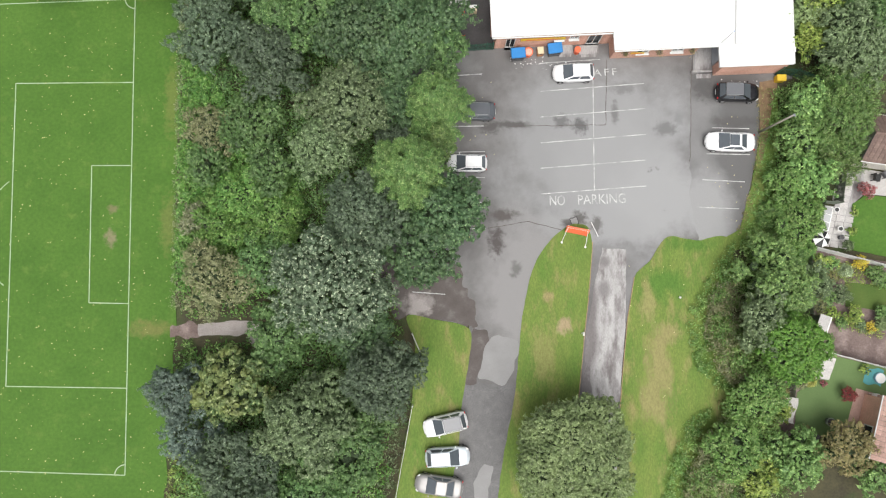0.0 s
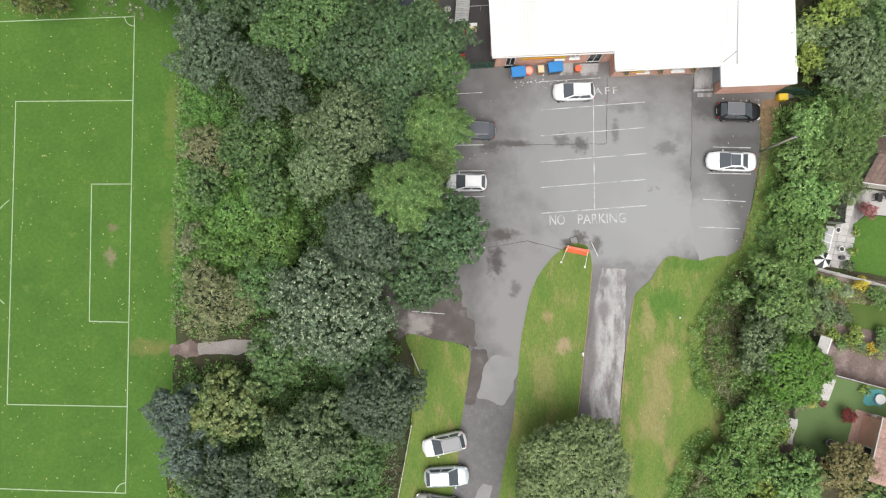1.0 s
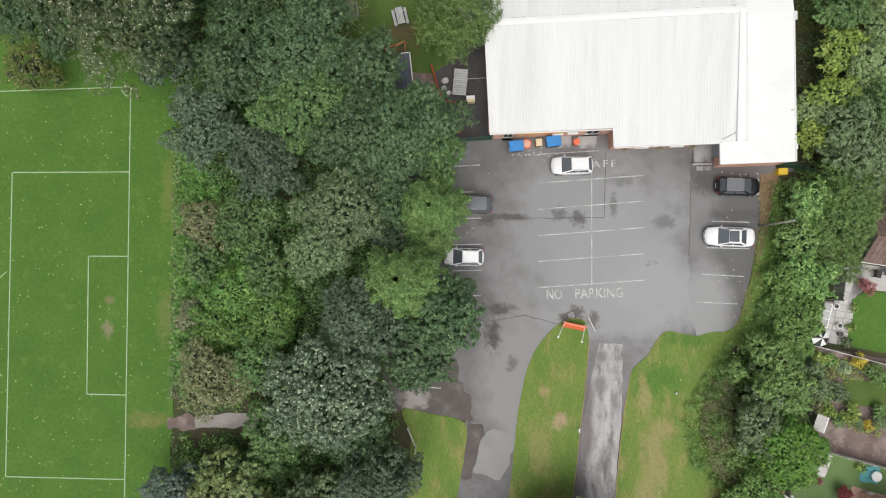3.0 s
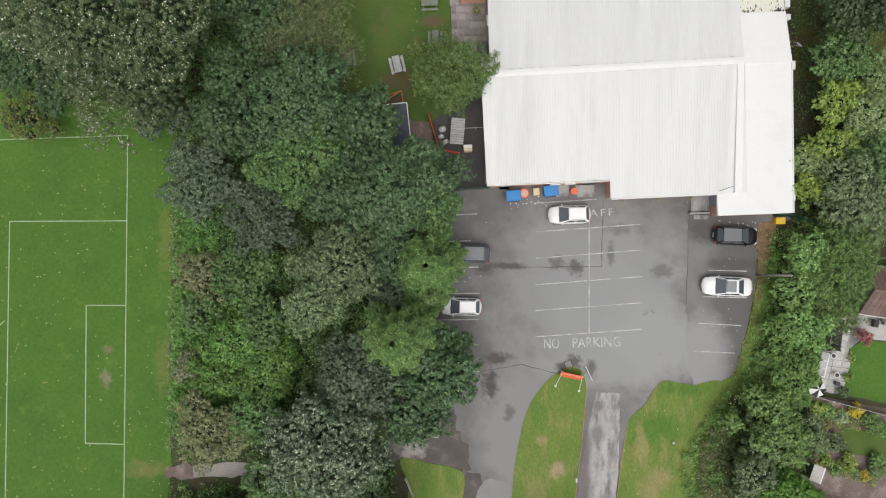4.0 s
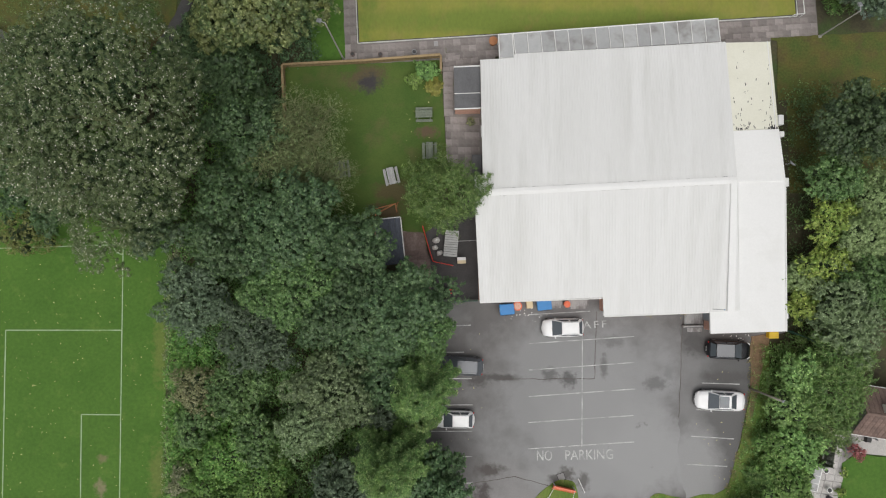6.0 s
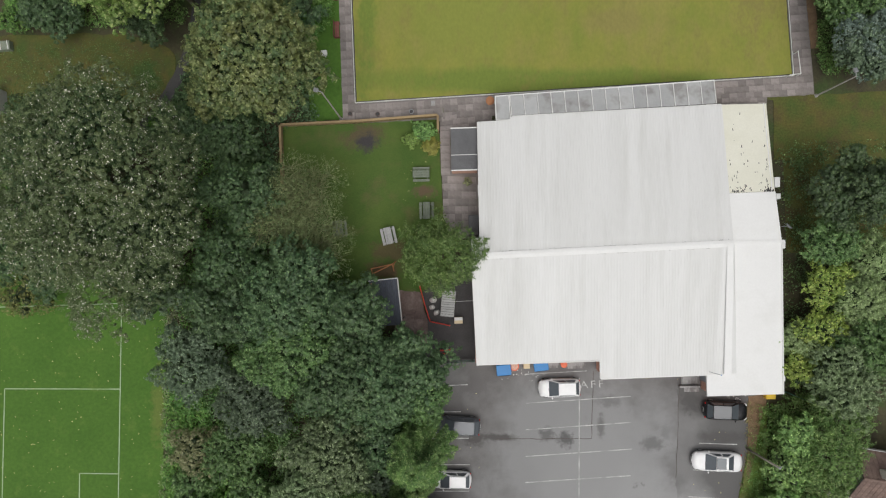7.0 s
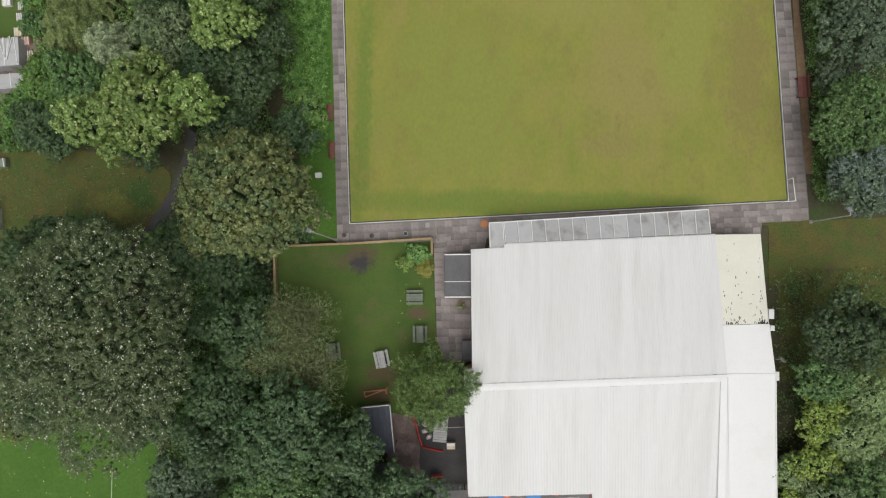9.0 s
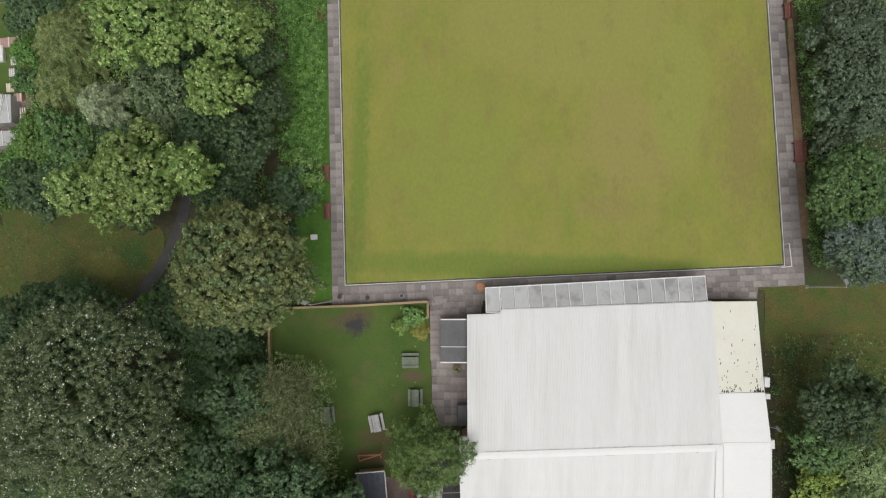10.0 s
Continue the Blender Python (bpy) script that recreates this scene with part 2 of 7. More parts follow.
M["joint"] = surface("sandy_paving_joint", (0.185, 0.168, 0.155), (0.22, 0.20, 0.185), 1.0, 12, 0.95, 0.3, (0.09, 0.12, 0.04), 0.5, (0.55, 0.7))
M["slab_pale"] = surface("pale_patio_slab", (0.44, 0.42, 0.40), (0.52, 0.50, 0.48), 1.2, 12, 0.8, 0.3, spread=0.1)
M["paint"] = surface("worn_white_road_paint", (0.46, 0.46, 0.45), (0.64, 0.64, 0.62), 2, 10, 0.7, 0.2, (0.29, 0.29, 0.285), 0.9, (0.42, 0.62))
M["chalk"] = surface("pitch_line_chalk", (0.26, 0.37, 0.20), (0.40, 0.50, 0.34), 1.0, 9, 0.9, 0.2, (0.17, 0.30, 0.09), 0.6, (0.52, 0.82))
M["white"] = plain("white_painted_wood", (0.78, 0.78, 0.76), 0.5)
M["roof"] = surface("white_coated_roof_sheet", (0.67, 0.67, 0.655), (0.735, 0.735, 0.725), 0.25, 6, 0.5, 0.05, (0.62, 0.62, 0.60), 0.35, (0.5, 0.75), spread=0.008, grain=0.035, stretch=(2.2, 0.18, 1))
M["roof_flat"] = surface("white_flat_roof_coating", (0.76, 0.76, 0.75), (0.80, 0.80, 0.79), 0.3, 5, 0.5, 0.05, (0.70, 0.70, 0.68), 0.3, (0.5, 0.8), grain=0.03)
M["cream"] = surface("cream_flat_roof_coating", (0.70, 0.69, 0.58), (0.76, 0.75, 0.65), 0.4, 6, 0.6, 0.05, grain=0.05)
M["peel"] = plain("bare_dark_roof_felt", (0.06, 0.06, 0.06), 0.9)
M["grime"] = plain("grey_roof_grime", (0.36, 0.36, 0.35), 0.9)
M["plank"] = surface("weathered_white_plank", (0.50, 0.50, 0.47), (0.66, 0.66, 0.63), 0.7, 10, 0.7, 0.1, (0.34, 0.35, 0.30), 0.8, (0.55, 0.75))
M["felt"] = surface("grey_roofing_felt", (0.11, 0.11, 0.115), (0.15, 0.15, 0.155), 0.8, 14, 0.9, 0.3)
M["felt_blue"] = surface("blue_grey_roofing_felt", (0.062, 0.070, 0.088), (0.10, 0.11, 0.135), 0.9, 12, 0.85, 0.3, (0.15, 0.155, 0.165), 0.8, (0.55, 0.75), spread=0.1, stretch=(1.0, 0.25, 1.0))
M["dark_red"] = surface("dark_red_stained_timber", (0.16, 0.055, 0.045), (0.22, 0.085, 0.07), 1.5, 14, 0.8, 0.3, spread=0.12)
M["brick"] = surface("orange_red_brick", (0.56, 0.325, 0.245), (0.65, 0.40, 0.315), 1.2, 12, 0.85, 0.3, spread=0.2)
M["mortar"] = surface("mortar", (0.42, 0.36, 0.31), (0.48, 0.42, 0.37), 2, 12, 0.9, 0.2)
M["poly"] = surface("weathered_polycarbonate", (0.38, 0.385, 0.385), (0.47, 0.475, 0.47), 0.5, 8, 0.35, 0.05, (0.27, 0.26, 0.25), 0.5, spread=0.12, grain=0.06)
# Dark green: the shade inside the crowns is put into this colour.
M["inner"] = surface("painted_shade_core", (0.030, 0.052, 0.021), (0.050, 0.080, 0.032), 1.6, 7, 0.8, 1.0, bump_m=0.1)
M["bark"] = surface("tree_bark", (0.09, 0.075, 0.055), (0.15, 0.13, 0.10), 2, 10, 0.95, 0.8)
M["bark_pale"] = surface("pale_twig_bark", (0.19, 0.225, 0.10), (0.27, 0.295, 0.145), 2, 10, 0.95, 0.6)
M["timber"] = surface("weathered_grey_timber", (0.15, 0.18, 0.13), (0.21, 0.235, 0.185), 1.5, 14, 0.85, 0.3, spread=0.12)
M["timber_pale"] = surface("silvered_timber", (0.36, 0.36, 0.35), (0.46, 0.46, 0.45), 1.5, 14, 0.8, 0.3, spread=0.12)
M["fence_wood"] = surface("brown_fence_timber", (0.28, 0.20, 0.105), (0.36, 0.265, 0.145), 1.5, 14, 0.85, 0.3, spread=0.15)
M["pole_wood"] = surface("weathered_pole_timber", (0.27, 0.25, 0.20), (0.36, 0.34, 0.28), 1.5, 14, 0.85, 0.3)
M["orange_wood"] = plain("orange_stained_timber", (0.45, 0.20, 0.09), 0.7)
M["orange"] = plain("orange_red_plastic", (0.78, 0.16, 0.07), 0.45)
M["red"] = plain("red_plastic", (0.65, 0.07, 0.05), 0.45)
M["blue"] = plain("blue_bin_plastic", (0.03, 0.22, 0.55), 0.45)
M["yellow"] = plain("yellow_plastic", (0.75, 0.50, 0.03), 0.5)
M["cream_box"] = plain("cream_card", (0.70, 0.58, 0.38), 0.8)
M["steel"] = plain("galvanised_steel", (0.33, 0.34, 0.35), 0.5, 0.4)
M["shutter"] = plain("blue_grey_painted_steel", (0.36, 0.40, 0.44), 0.5)
M["green_metal"] = plain("dark_green_painted_steel", (0.03, 0.11, 0.07), 0.5)
M["black"] = plain("black_plastic", (0.02, 0.02, 0.02), 0.5)
# Base colour lifted to blue-grey, standing in for sky reflected in the panes.
M["glass"] = plain("sky_tinted_car_glass", (0.10, 0.115, 0.13), 0.08, 0.0, 0.6)
M["pane"] = plain("dark_window_pane", (0.03, 0.035, 0.04), 0.05)
M["tyre"] = plain("tyre_rubber", (0.02, 0.02, 0.02), 0.85)
M["rim"] = plain("alloy_rim", (0.5, 0.5, 0.5), 0.3, 0.9)
M["lamp_clear"] = plain("clear_lamp_lens", (0.7, 0.7, 0.7), 0.1)
M["lamp_red"] = plain("red_lamp_lens", (0.45, 0.02, 0.02), 0.15)
M["car_white"] = plain("white_car_paint", (0.80, 0.80, 0.80), 0.3, 0.0, 0.6, 0.02)
M["car_ice"] = plain("pale_blue_white_car_paint", (0.68, 0.74, 0.78), 0.3, 0.2, 0.6, 0.02)
M["car_grey"] = plain("grey_metallic_car_paint", (0.10, 0.107, 0.12), 0.35, 0.2, 0.3, 0.03)
M["car_silver"] = plain("warm_silver_car_paint", (0.30, 0.29, 0.28), 0.35, 0.3, 0.3, 0.03)
M["car_black"] = plain("black_car_paint", (0.012, 0.012, 0.014), 0.25, 0.0, 0.2, 0.02)
M["roof_grey"] = plain("grey_car_roof", (0.15, 0.155, 0.165), 0.3, 0.0, 0.3, 0.03)
M["render_wall"] = surface("cream_rendered_wall", (0.55, 0.52, 0.46), (0.64, 0.61, 0.55), 0.8, 14, 0.85, 0.3)
M["tile_brown"] = surface("brown_roof_tile", (0.15, 0.10, 0.085), (0.20, 0.14, 0.115), 1.5, 12, 0.85, 0.3, spread=0.2)
M["tile_pink"] = surface("pinkish_roof_tile", (0.42, 0.27, 0.22), (0.50, 0.33, 0.28), 1.5, 12, 0.85, 0.3, spread=0.15)
M["soil"] = surface("brown_bare_soil", (0.14, 0.10, 0.09), (0.20, 0.15, 0.135), 0.5, 6, 0.95, 0.8, (0.28, 0.22, 0.20), 0.6)
M["gravel_path"] = surface("dark_cinder_path", (0.055, 0.055, 0.055), (0.085, 0.082, 0.08), 0.6, 10, 0.9, 0.5)
M["dust"] = surface("pale_dusty_ground", (0.30, 0.27, 0.25), (0.40, 0.36, 0.34), 0.7, 8, 0.95, 0.5)
M["turf"] = surface("artificial_green_turf", (0.10, 0.165, 0.055), (0.12, 0.185, 0.065), 0.4, 8, 0.9, 0.2, grain=0.1)
M["teal"] = plain("teal_cover", (0.06, 0.27, 0.28), 0.6)
M["pool_blue"] = plain("pale_blue_grey_plastic", (0.28, 0.45, 0.52), 0.5)
M["fallen"] = surface("fallen_yellow_leaf", (0.55, 0.50, 0.20), (0.65, 0.62, 0.35), 3, 10, 0.8, 0.1)
M["litter"] = plain("pale_litter", (0.75, 0.74, 0.72), 0.8)
M["orange_leaf"] = surface("brown_fallen_leaves", (0.19, 0.12, 0.07), (0.26, 0.175, 0.10), 2, 10, 0.9, 0.4)

L = {
    "dark": leafy("dark_green_leaves", (0.058, 0.117, 0.048), (0.089, 0.158, 0.063), (0.163, 0.246, 0.106)),
    "deep": leafy("deep_shade_green_leaves", (0.047, 0.092, 0.035), (0.071, 0.126, 0.045), (0.13, 0.195, 0.077)),
    "fresh": leafy("fresh_mid_green_leaves", (0.128, 0.251, 0.07), (0.195, 0.341, 0.093), (0.367, 0.525, 0.179)),
    "mid": leafy("mid_green_leaves", (0.077, 0.162, 0.048), (0.118, 0.219, 0.064), (0.221, 0.337, 0.124)),
    "grey": leafy("grey_green_leaves", (0.117, 0.172, 0.076), (0.158, 0.223, 0.098), (0.3, 0.38, 0.202)),
    "greydark": leafy("dark_grey_green_leaves", (0.081, 0.126, 0.073), (0.113, 0.163, 0.093), (0.195, 0.267, 0.156)),
    "bluegrey": leafy("blue_grey_leaves", (0.099, 0.151, 0.118), (0.138, 0.191, 0.149), (0.242, 0.306, 0.242)),
    "pale": leafy("pale_backed_leaves", (0.097, 0.151, 0.086), (0.135, 0.192, 0.107), (0.423, 0.497, 0.328), rare=0.72),
    "conifer": leafy("yellow_green_sprays", (0.092, 0.182, 0.046), (0.140, 0.236, 0.062), (0.265, 0.352, 0.128)),
    "yellow": leafy("yellow_green_leaves", (0.187, 0.297, 0.055), (0.275, 0.363, 0.068), (0.462, 0.517, 0.143)),
    "bright": leafy("fresh_green_shrub_leaves", (0.119, 0.254, 0.054), (0.178, 0.313, 0.073), (0.335, 0.443, 0.162)),
    "bramble": leafy("deep_green_bramble_leaves", (0.088, 0.213, 0.04), (0.143, 0.279, 0.055), (0.277, 0.405, 0.121)),
    "palebush": leafy("pale_shrub_leaves", (0.197, 0.245, 0.115), (0.262, 0.295, 0.148), (0.524, 0.524, 0.360)),
    "brown": leafy("olive_brown_leaves", (0.179, 0.207, 0.095), (0.23, 0.241, 0.112), (0.37, 0.358, 0.202)),
    "brown2": leafy("browning_green_leaves", (0.104, 0.178, 0.063), (0.185, 0.213, 0.063), (0.312, 0.356, 0.149)),
    "olive": leafy("olive_green_leaves", (0.205, 0.298, 0.115), (0.255, 0.350, 0.138), (0.375, 0.465, 0.225)),
    "green": leafy("saturated_green_leaves", (0.089, 0.228, 0.026), (0.123, 0.279, 0.037), (0.221, 0.377, 0.078)),
    "orange": leafy("orange_brown_leaves", (0.190, 0.195, 0.075), (0.270, 0.235, 0.092), (0.40, 0.33, 0.16)),
    "willow": leafy("silvery_willow_leaves", (0.107, 0.156, 0.063), (0.15, 0.197, 0.078), (0.612, 0.612, 0.511), rare=0.93),
    "bare": leafy("thin_olive_leaves", (0.130, 0.200, 0.066), (0.178, 0.240, 0.084), (0.29, 0.34, 0.16)),
    "ash": leafy("feathery_green_leaves", (0.091, 0.174, 0.041), (0.144, 0.236, 0.057), (0.286, 0.369, 0.144)),
    "light": leafy("light_green_leaves", (0.147, 0.262, 0.056), (0.207, 0.321, 0.076), (0.469, 0.543, 0.217)),
    "fern": leafy("bright_spiky_fronds", (0.096, 0.192, 0.040), (0.136, 0.237, 0.051), (0.271, 0.362, 0.113)),
    "feather": leafy("olive_feathery_sprays", (0.135, 0.200, 0.060), (0.200, 0.250, 0.080), (0.33, 0.36, 0.15)),
    "gold_fern": leafy("yellow_green_fronds", (0.25, 0.27, 0.05), (0.34, 0.33, 0.07), (0.50, 0.48, 0.16)),
    "silver": leafy("pale_silver_leaves", (0.240, 0.320, 0.170), (0.330, 0.400, 0.220), (0.52, 0.58, 0.38)),
    "red": leafy("dark_red_leaves", (0.160, 0.018, 0.022), (0.220, 0.030, 0.030), (0.320, 0.060, 0.060)),
    "redflower": leafy("pinkish_red_petals", (0.34, 0.09, 0.10), (0.42, 0.14, 0.14), (0.50, 0.25, 0.24)),
    "yellowing": leafy("yellowing_olive_leaves", (0.135, 0.175, 0.045), (0.195, 0.220, 0.058), (0.31, 0.31, 0.12)),
    "lime": leafy("lime_green_leaves", (0.190, 0.330, 0.070), (0.250, 0.390, 0.090), (0.40, 0.50, 0.17)),
    "gold": leafy("golden_leaves", (0.500, 0.380, 0.030), (0.600, 0.460, 0.050), (0.600, 0.580, 0.150)),
}


# ---- builders ----
def part(name, bm, material, parent=None, label="", smooth=False):
    """Links a bmesh as one mesh object, under a thing or a part if one is given."""
    me = bpy.data.meshes.new(name)
    bm.to_mesh(me)
    bm.free()
    me.materials.append(material)
    if smooth:
        me.polygons.foreach_set("use_smooth", [True] * len(me.polygons))
    ob = new(name, me)
    if parent:
        ob.parent = parent
    if label:
        tagged(ob, label)
    return ob


def empty(name, m, label, category, group="", kind=""):
    ob = new(name)
    ob.matrix_world = m
    ob.empty_display_size = 0.2
    return tagged(ob, label, category, group, kind)


def box(sx, sy, sz, x=0.0, y=0.0, z=0.0, rz=0.0, bevel=0.0, bm=None, rx=0.0, ry=0.0):
    """A box standing on z, bevelled; added to bm if one is given."""
    one = bmesh.new()
    bmesh.ops.create_cube(one, size=1.0)
    bmesh.ops.scale(one, vec=(sx, sy, sz), verts=one.verts)
    if bevel:
        bmesh.ops.bevel(one, geom=list(one.edges), offset=bevel, segments=1, affect="EDGES")
    bmesh.ops.transform(one, matrix=pose(x, y, z, rx, ry, rz) @ pose(0, 0, sz / 2), verts=one.verts)
    if bm is None:
        return one
    me = bpy.data.meshes.new("tmp")
    one.to_mesh(me)
    one.free()
    bm.from_mesh(me)
    bpy.data.meshes.remove(me)
    return bm


def tube(p, q, r0, r1, sides=8, bm=None):
    """A tapered round bar from p to q."""
    bm = bm or bmesh.new()
    p, q = Vector(p), Vector(q)
    turn = (q - p).to_track_quat("Z", "Y").to_matrix().to_4x4()
    bmesh.ops.create_cone(bm, cap_ends=True, segments=sides, radius1=r0, radius2=r1, depth=(q - p).length,
                          matrix=Matrix.Translation((p + q) / 2) @ turn)
    return bm


def curve_through(points, steps=6, closed=True):
    """A smooth line through a few corner points."""
    pts = [Vector((x, y, 0)) for x, y in points]
    n, out = len(pts), []
    for i in range(n if closed else n - 1):
        a, b, c, d = (pts[(i + k) % n] if closed else pts[min(max(i + k, 0), n - 1)] for k in (-1, 0, 1, 2))
        for s in range(steps):
            t = s / steps
            v = 0.5 * (2 * b + (c - a) * t + (2 * a - 5 * b + 4 * c - d) * t * t + (3 * b - a - 3 * c + d) * t ** 3)
            out.append((v.x, v.y))
    if not closed:
        out.append(points[-1])
    return out


def ragged(points, amount, step=0.5, seed=0):
    """The outline with short, uneven bites, as worn and grassy edges have."""
    out = []
    for (x0, y0), (x1, y1) in zip(points, points[1:] + points[:1]):
        k = max(1, int(math.hypot(x1 - x0, y1 - y0) / step))
        for i in range(k):
            x, y = x0 + (x1 - x0) * i / k, y0 + (y1 - y0) * i / k
            n = noise.noise_vector(Vector((x * 1.1, y * 1.1, seed)))
            out.append((x + n.x * amount, y + n.y * amount))
    return out


def slab(name, outline, top, depth, material, parent=None, label="", category="", kind="structure"):
    """A flat sheet of that outline, with an edge."""
    bm = bmesh.new()
    f = bm.faces.new([bm.verts.new((x, y, top)) for x, y in outline])
    if f.normal.z < 0 or f.calc_center_median() is None:
        f.normal_flip()
    bm.normal_update()
    if f.normal.z < 0:
        f.normal_flip()
    r = bmesh.ops.extrude_face_region(bm, geom=[f])
    low = [v for v in r["geom"] if isinstance(v, bmesh.types.BMVert)]
    bmesh.ops.translate(bm, vec=(0, 0, -depth), verts=low)
    bmesh.ops.recalc_face_normals(bm, faces=bm.faces)
    ob = part(name, bm, material, parent)
    if not parent:
        tagged(ob, label, category, "", kind)
    elif label:
        tagged(ob, label)
    return ob


def strip(name, p, q, width, top, depth, material, parent, label=""):
    """A straight painted line or plank from p to q."""
    d = math.hypot(q[0] - p[0], q[1] - p[1])
    a = math.degrees(math.atan2(q[1] - p[1], q[0] - p[0]))
    return part(name, box(d, width, depth, (p[0] + q[0]) / 2, (p[1] + q[1]) / 2, top - depth, a), material, parent, label)


def leaf_mesh(name, centres, normals, long, wide, material, spin, droop=0.0):
    """One mesh of small pointed leaves, given their places and normals."""
    n = len(centres)
    rng = np.random.default_rng(spin)
    normals = normals / np.linalg.norm(normals, axis=1, keepdims=True)
    ref = rng.normal(size=(n, 3))
    u = np.cross(normals, ref)
    u /= np.linalg.norm(u, axis=1, keepdims=True) + 1e-9
    v = np.cross(normals, u)
    s = rng.uniform(0.65, 1.35, (n, 1))
    lo, wi = u * long * s * 0.5, v * wide * s * 0.5
    co = np.empty((n, 3, 3), np.float32)
    co[:, 0], co[:, 1], co[:, 2] = centres - lo * 0.7 - wi, centres - lo * 0.7 + wi, centres + lo * 1.3
    if droop:
        co[:, 2, 2] -= droop * long
    me = bpy.data.meshes.new(name)
    me.vertices.add(n * 3)
    me.vertices.foreach_set("co", co.ravel())
    me.loops.add(n * 3)
    me.loops.foreach_set("vertex_index", np.arange(n * 3, dtype=np.int32))
    me.polygons.add(n)
    me.polygons.foreach_set("loop_start", np.arange(0, n * 3, 3, dtype=np.int32))
    me.update(calc_edges=True)
    me.materials.append(material)
    return me


SPECIES = {  # leaf length, leaf width, clump radius, leaves per square metre, sub-crowns, label, category
    "dark": (0.18, 0.15, 0.43, 285, 13, "broadleaf tree with dense dark green crown"),
    "deep": (0.18, 0.15, 0.43, 285, 13, "tree with very dark green dense crown"),
    "fresh": (0.17, 0.14, 0.36, 300, 12, "leafy tree with fresh mid green crown"),
    "mid": (0.17, 0.14, 0.38, 285, 12, "broadleaf tree with mid green leafy crown"),
    "grey": (0.17, 0.13, 0.38, 285, 12, "tree with dull grey-green leafy crown"),
    "greydark": (0.17, 0.13, 0.34, 285, 12, "tree with dark grey-green leafy crown"),
    "bluegrey": (0.16, 0.10, 0.34, 318, 12, "tree with dark blue-grey fine-leaved crown"),
    "pale": (0.20, 0.16, 0.43, 268, 13, "whitebeam-like tree, grey-green crown with pale leaf undersides"),
    "conifer": (0.23, 0.07, 0.43, 285, 13, "bright yellow-green tree with feathery drooping sprays"),
    "yellow": (0.16, 0.13, 0.29, 285, 10, "shrubby tree with yellow-green leaves"),
    "bright": (0.14, 0.10, 0.27, 388, 11, "dense fresh green leafy shrub"),
    "bramble": (0.20, 0.10, 0.27, 330, 11, "sprawling deep green bramble bush"),
    "palebush": (0.15, 0.10, 0.26, 285, 10, "pale dry-looking shrub at the wood's edge"),
    "brown": (0.14, 0.09, 0.32, 318, 11, "olive-brown fine-leaved tree in the wood"),
    "brown2": (0.21, 0.17, 0.49, 252, 15, "large round tree with browning green leaves"),
    "olive": (0.14, 0.11, 0.32, 398, 18, "broad olive-green tree with a full crown"),
    "green": (0.15, 0.13, 0.32, 318, 11, "rounded tree with saturated green leaves"),
    "orange": (0.15, 0.11, 0.29, 285, 10, "orange-brown leafy garden tree"),
    "willow": (0.14, 0.09, 0.45, 278, 20, "tall silvery willow with loose open crown"),
    "bare": (0.13, 0.07, 0.40, 120, 12, "thin half-bare olive tree with visible branches"),
    "ash": (0.27, 0.065, 0.42, 250, 12, "light green tree with feathery leaves"),
    "light": (0.22, 0.19, 0.46, 240, 11, "tall light green broadleaf tree"),
    "fern": (0.34, 0.07, 0.4, 278, 8, "low spiky shrub with bright arching fronds"),
    "feather": (0.30, 0.07, 0.3, 150, 8, "tall feathery olive-green shrub with arching sprays"),
    "gold_fern": (0.38, 0.06, 0.3, 278, 8, "yellow-green spiky ornamental grass"),
    "silver": (0.22, 0.08, 0.29, 268, 10, "shrubby tree with pale silver leaves"),
    "red": (0.11, 0.09, 0.18, 403, 8, "round dark red garden shrub"),
    "redflower": (0.12, 0.09, 0.2, 380, 8, "garden shrub covered in pinkish red flowers"),
    "yellowing": (0.14, 0.09, 0.30, 220, 10, "thin yellowing shrub at the pitch's edge"),
    "lime": (0.14, 0.11, 0.22, 380, 10, "rounded lime green garden shrub"),
    "gold": (0.11, 0.09, 0.18, 403, 8, "small golden yellow garden shrub"),
}
seeds = iter(range(1, 10000))
GAP = {"willow": 1.7, "yellowing": 1.5, "bare": 1.5, "ash": 1.05, "light": 1.45, "pale": 1.45, "brown2": 1.35, "olive": 1.0, "green": 1.0}  # spacing of the rosettes


def spaced(points, normals, size, gap, rng):
    """Thins out points until each keeps its distance from the others."""
    order, taken = rng.permutation(len(points)), []
    kept = np.empty((len(points), 3))
    for i in order:
        n = len(taken)
        if n == 0 or ((kept[:n] - points[i]) ** 2).sum(1).min() > (gap * size[i]) ** 2:
            kept[n] = points[i]
            taken.append(i)
    return points[taken], normals[taken], size[taken]


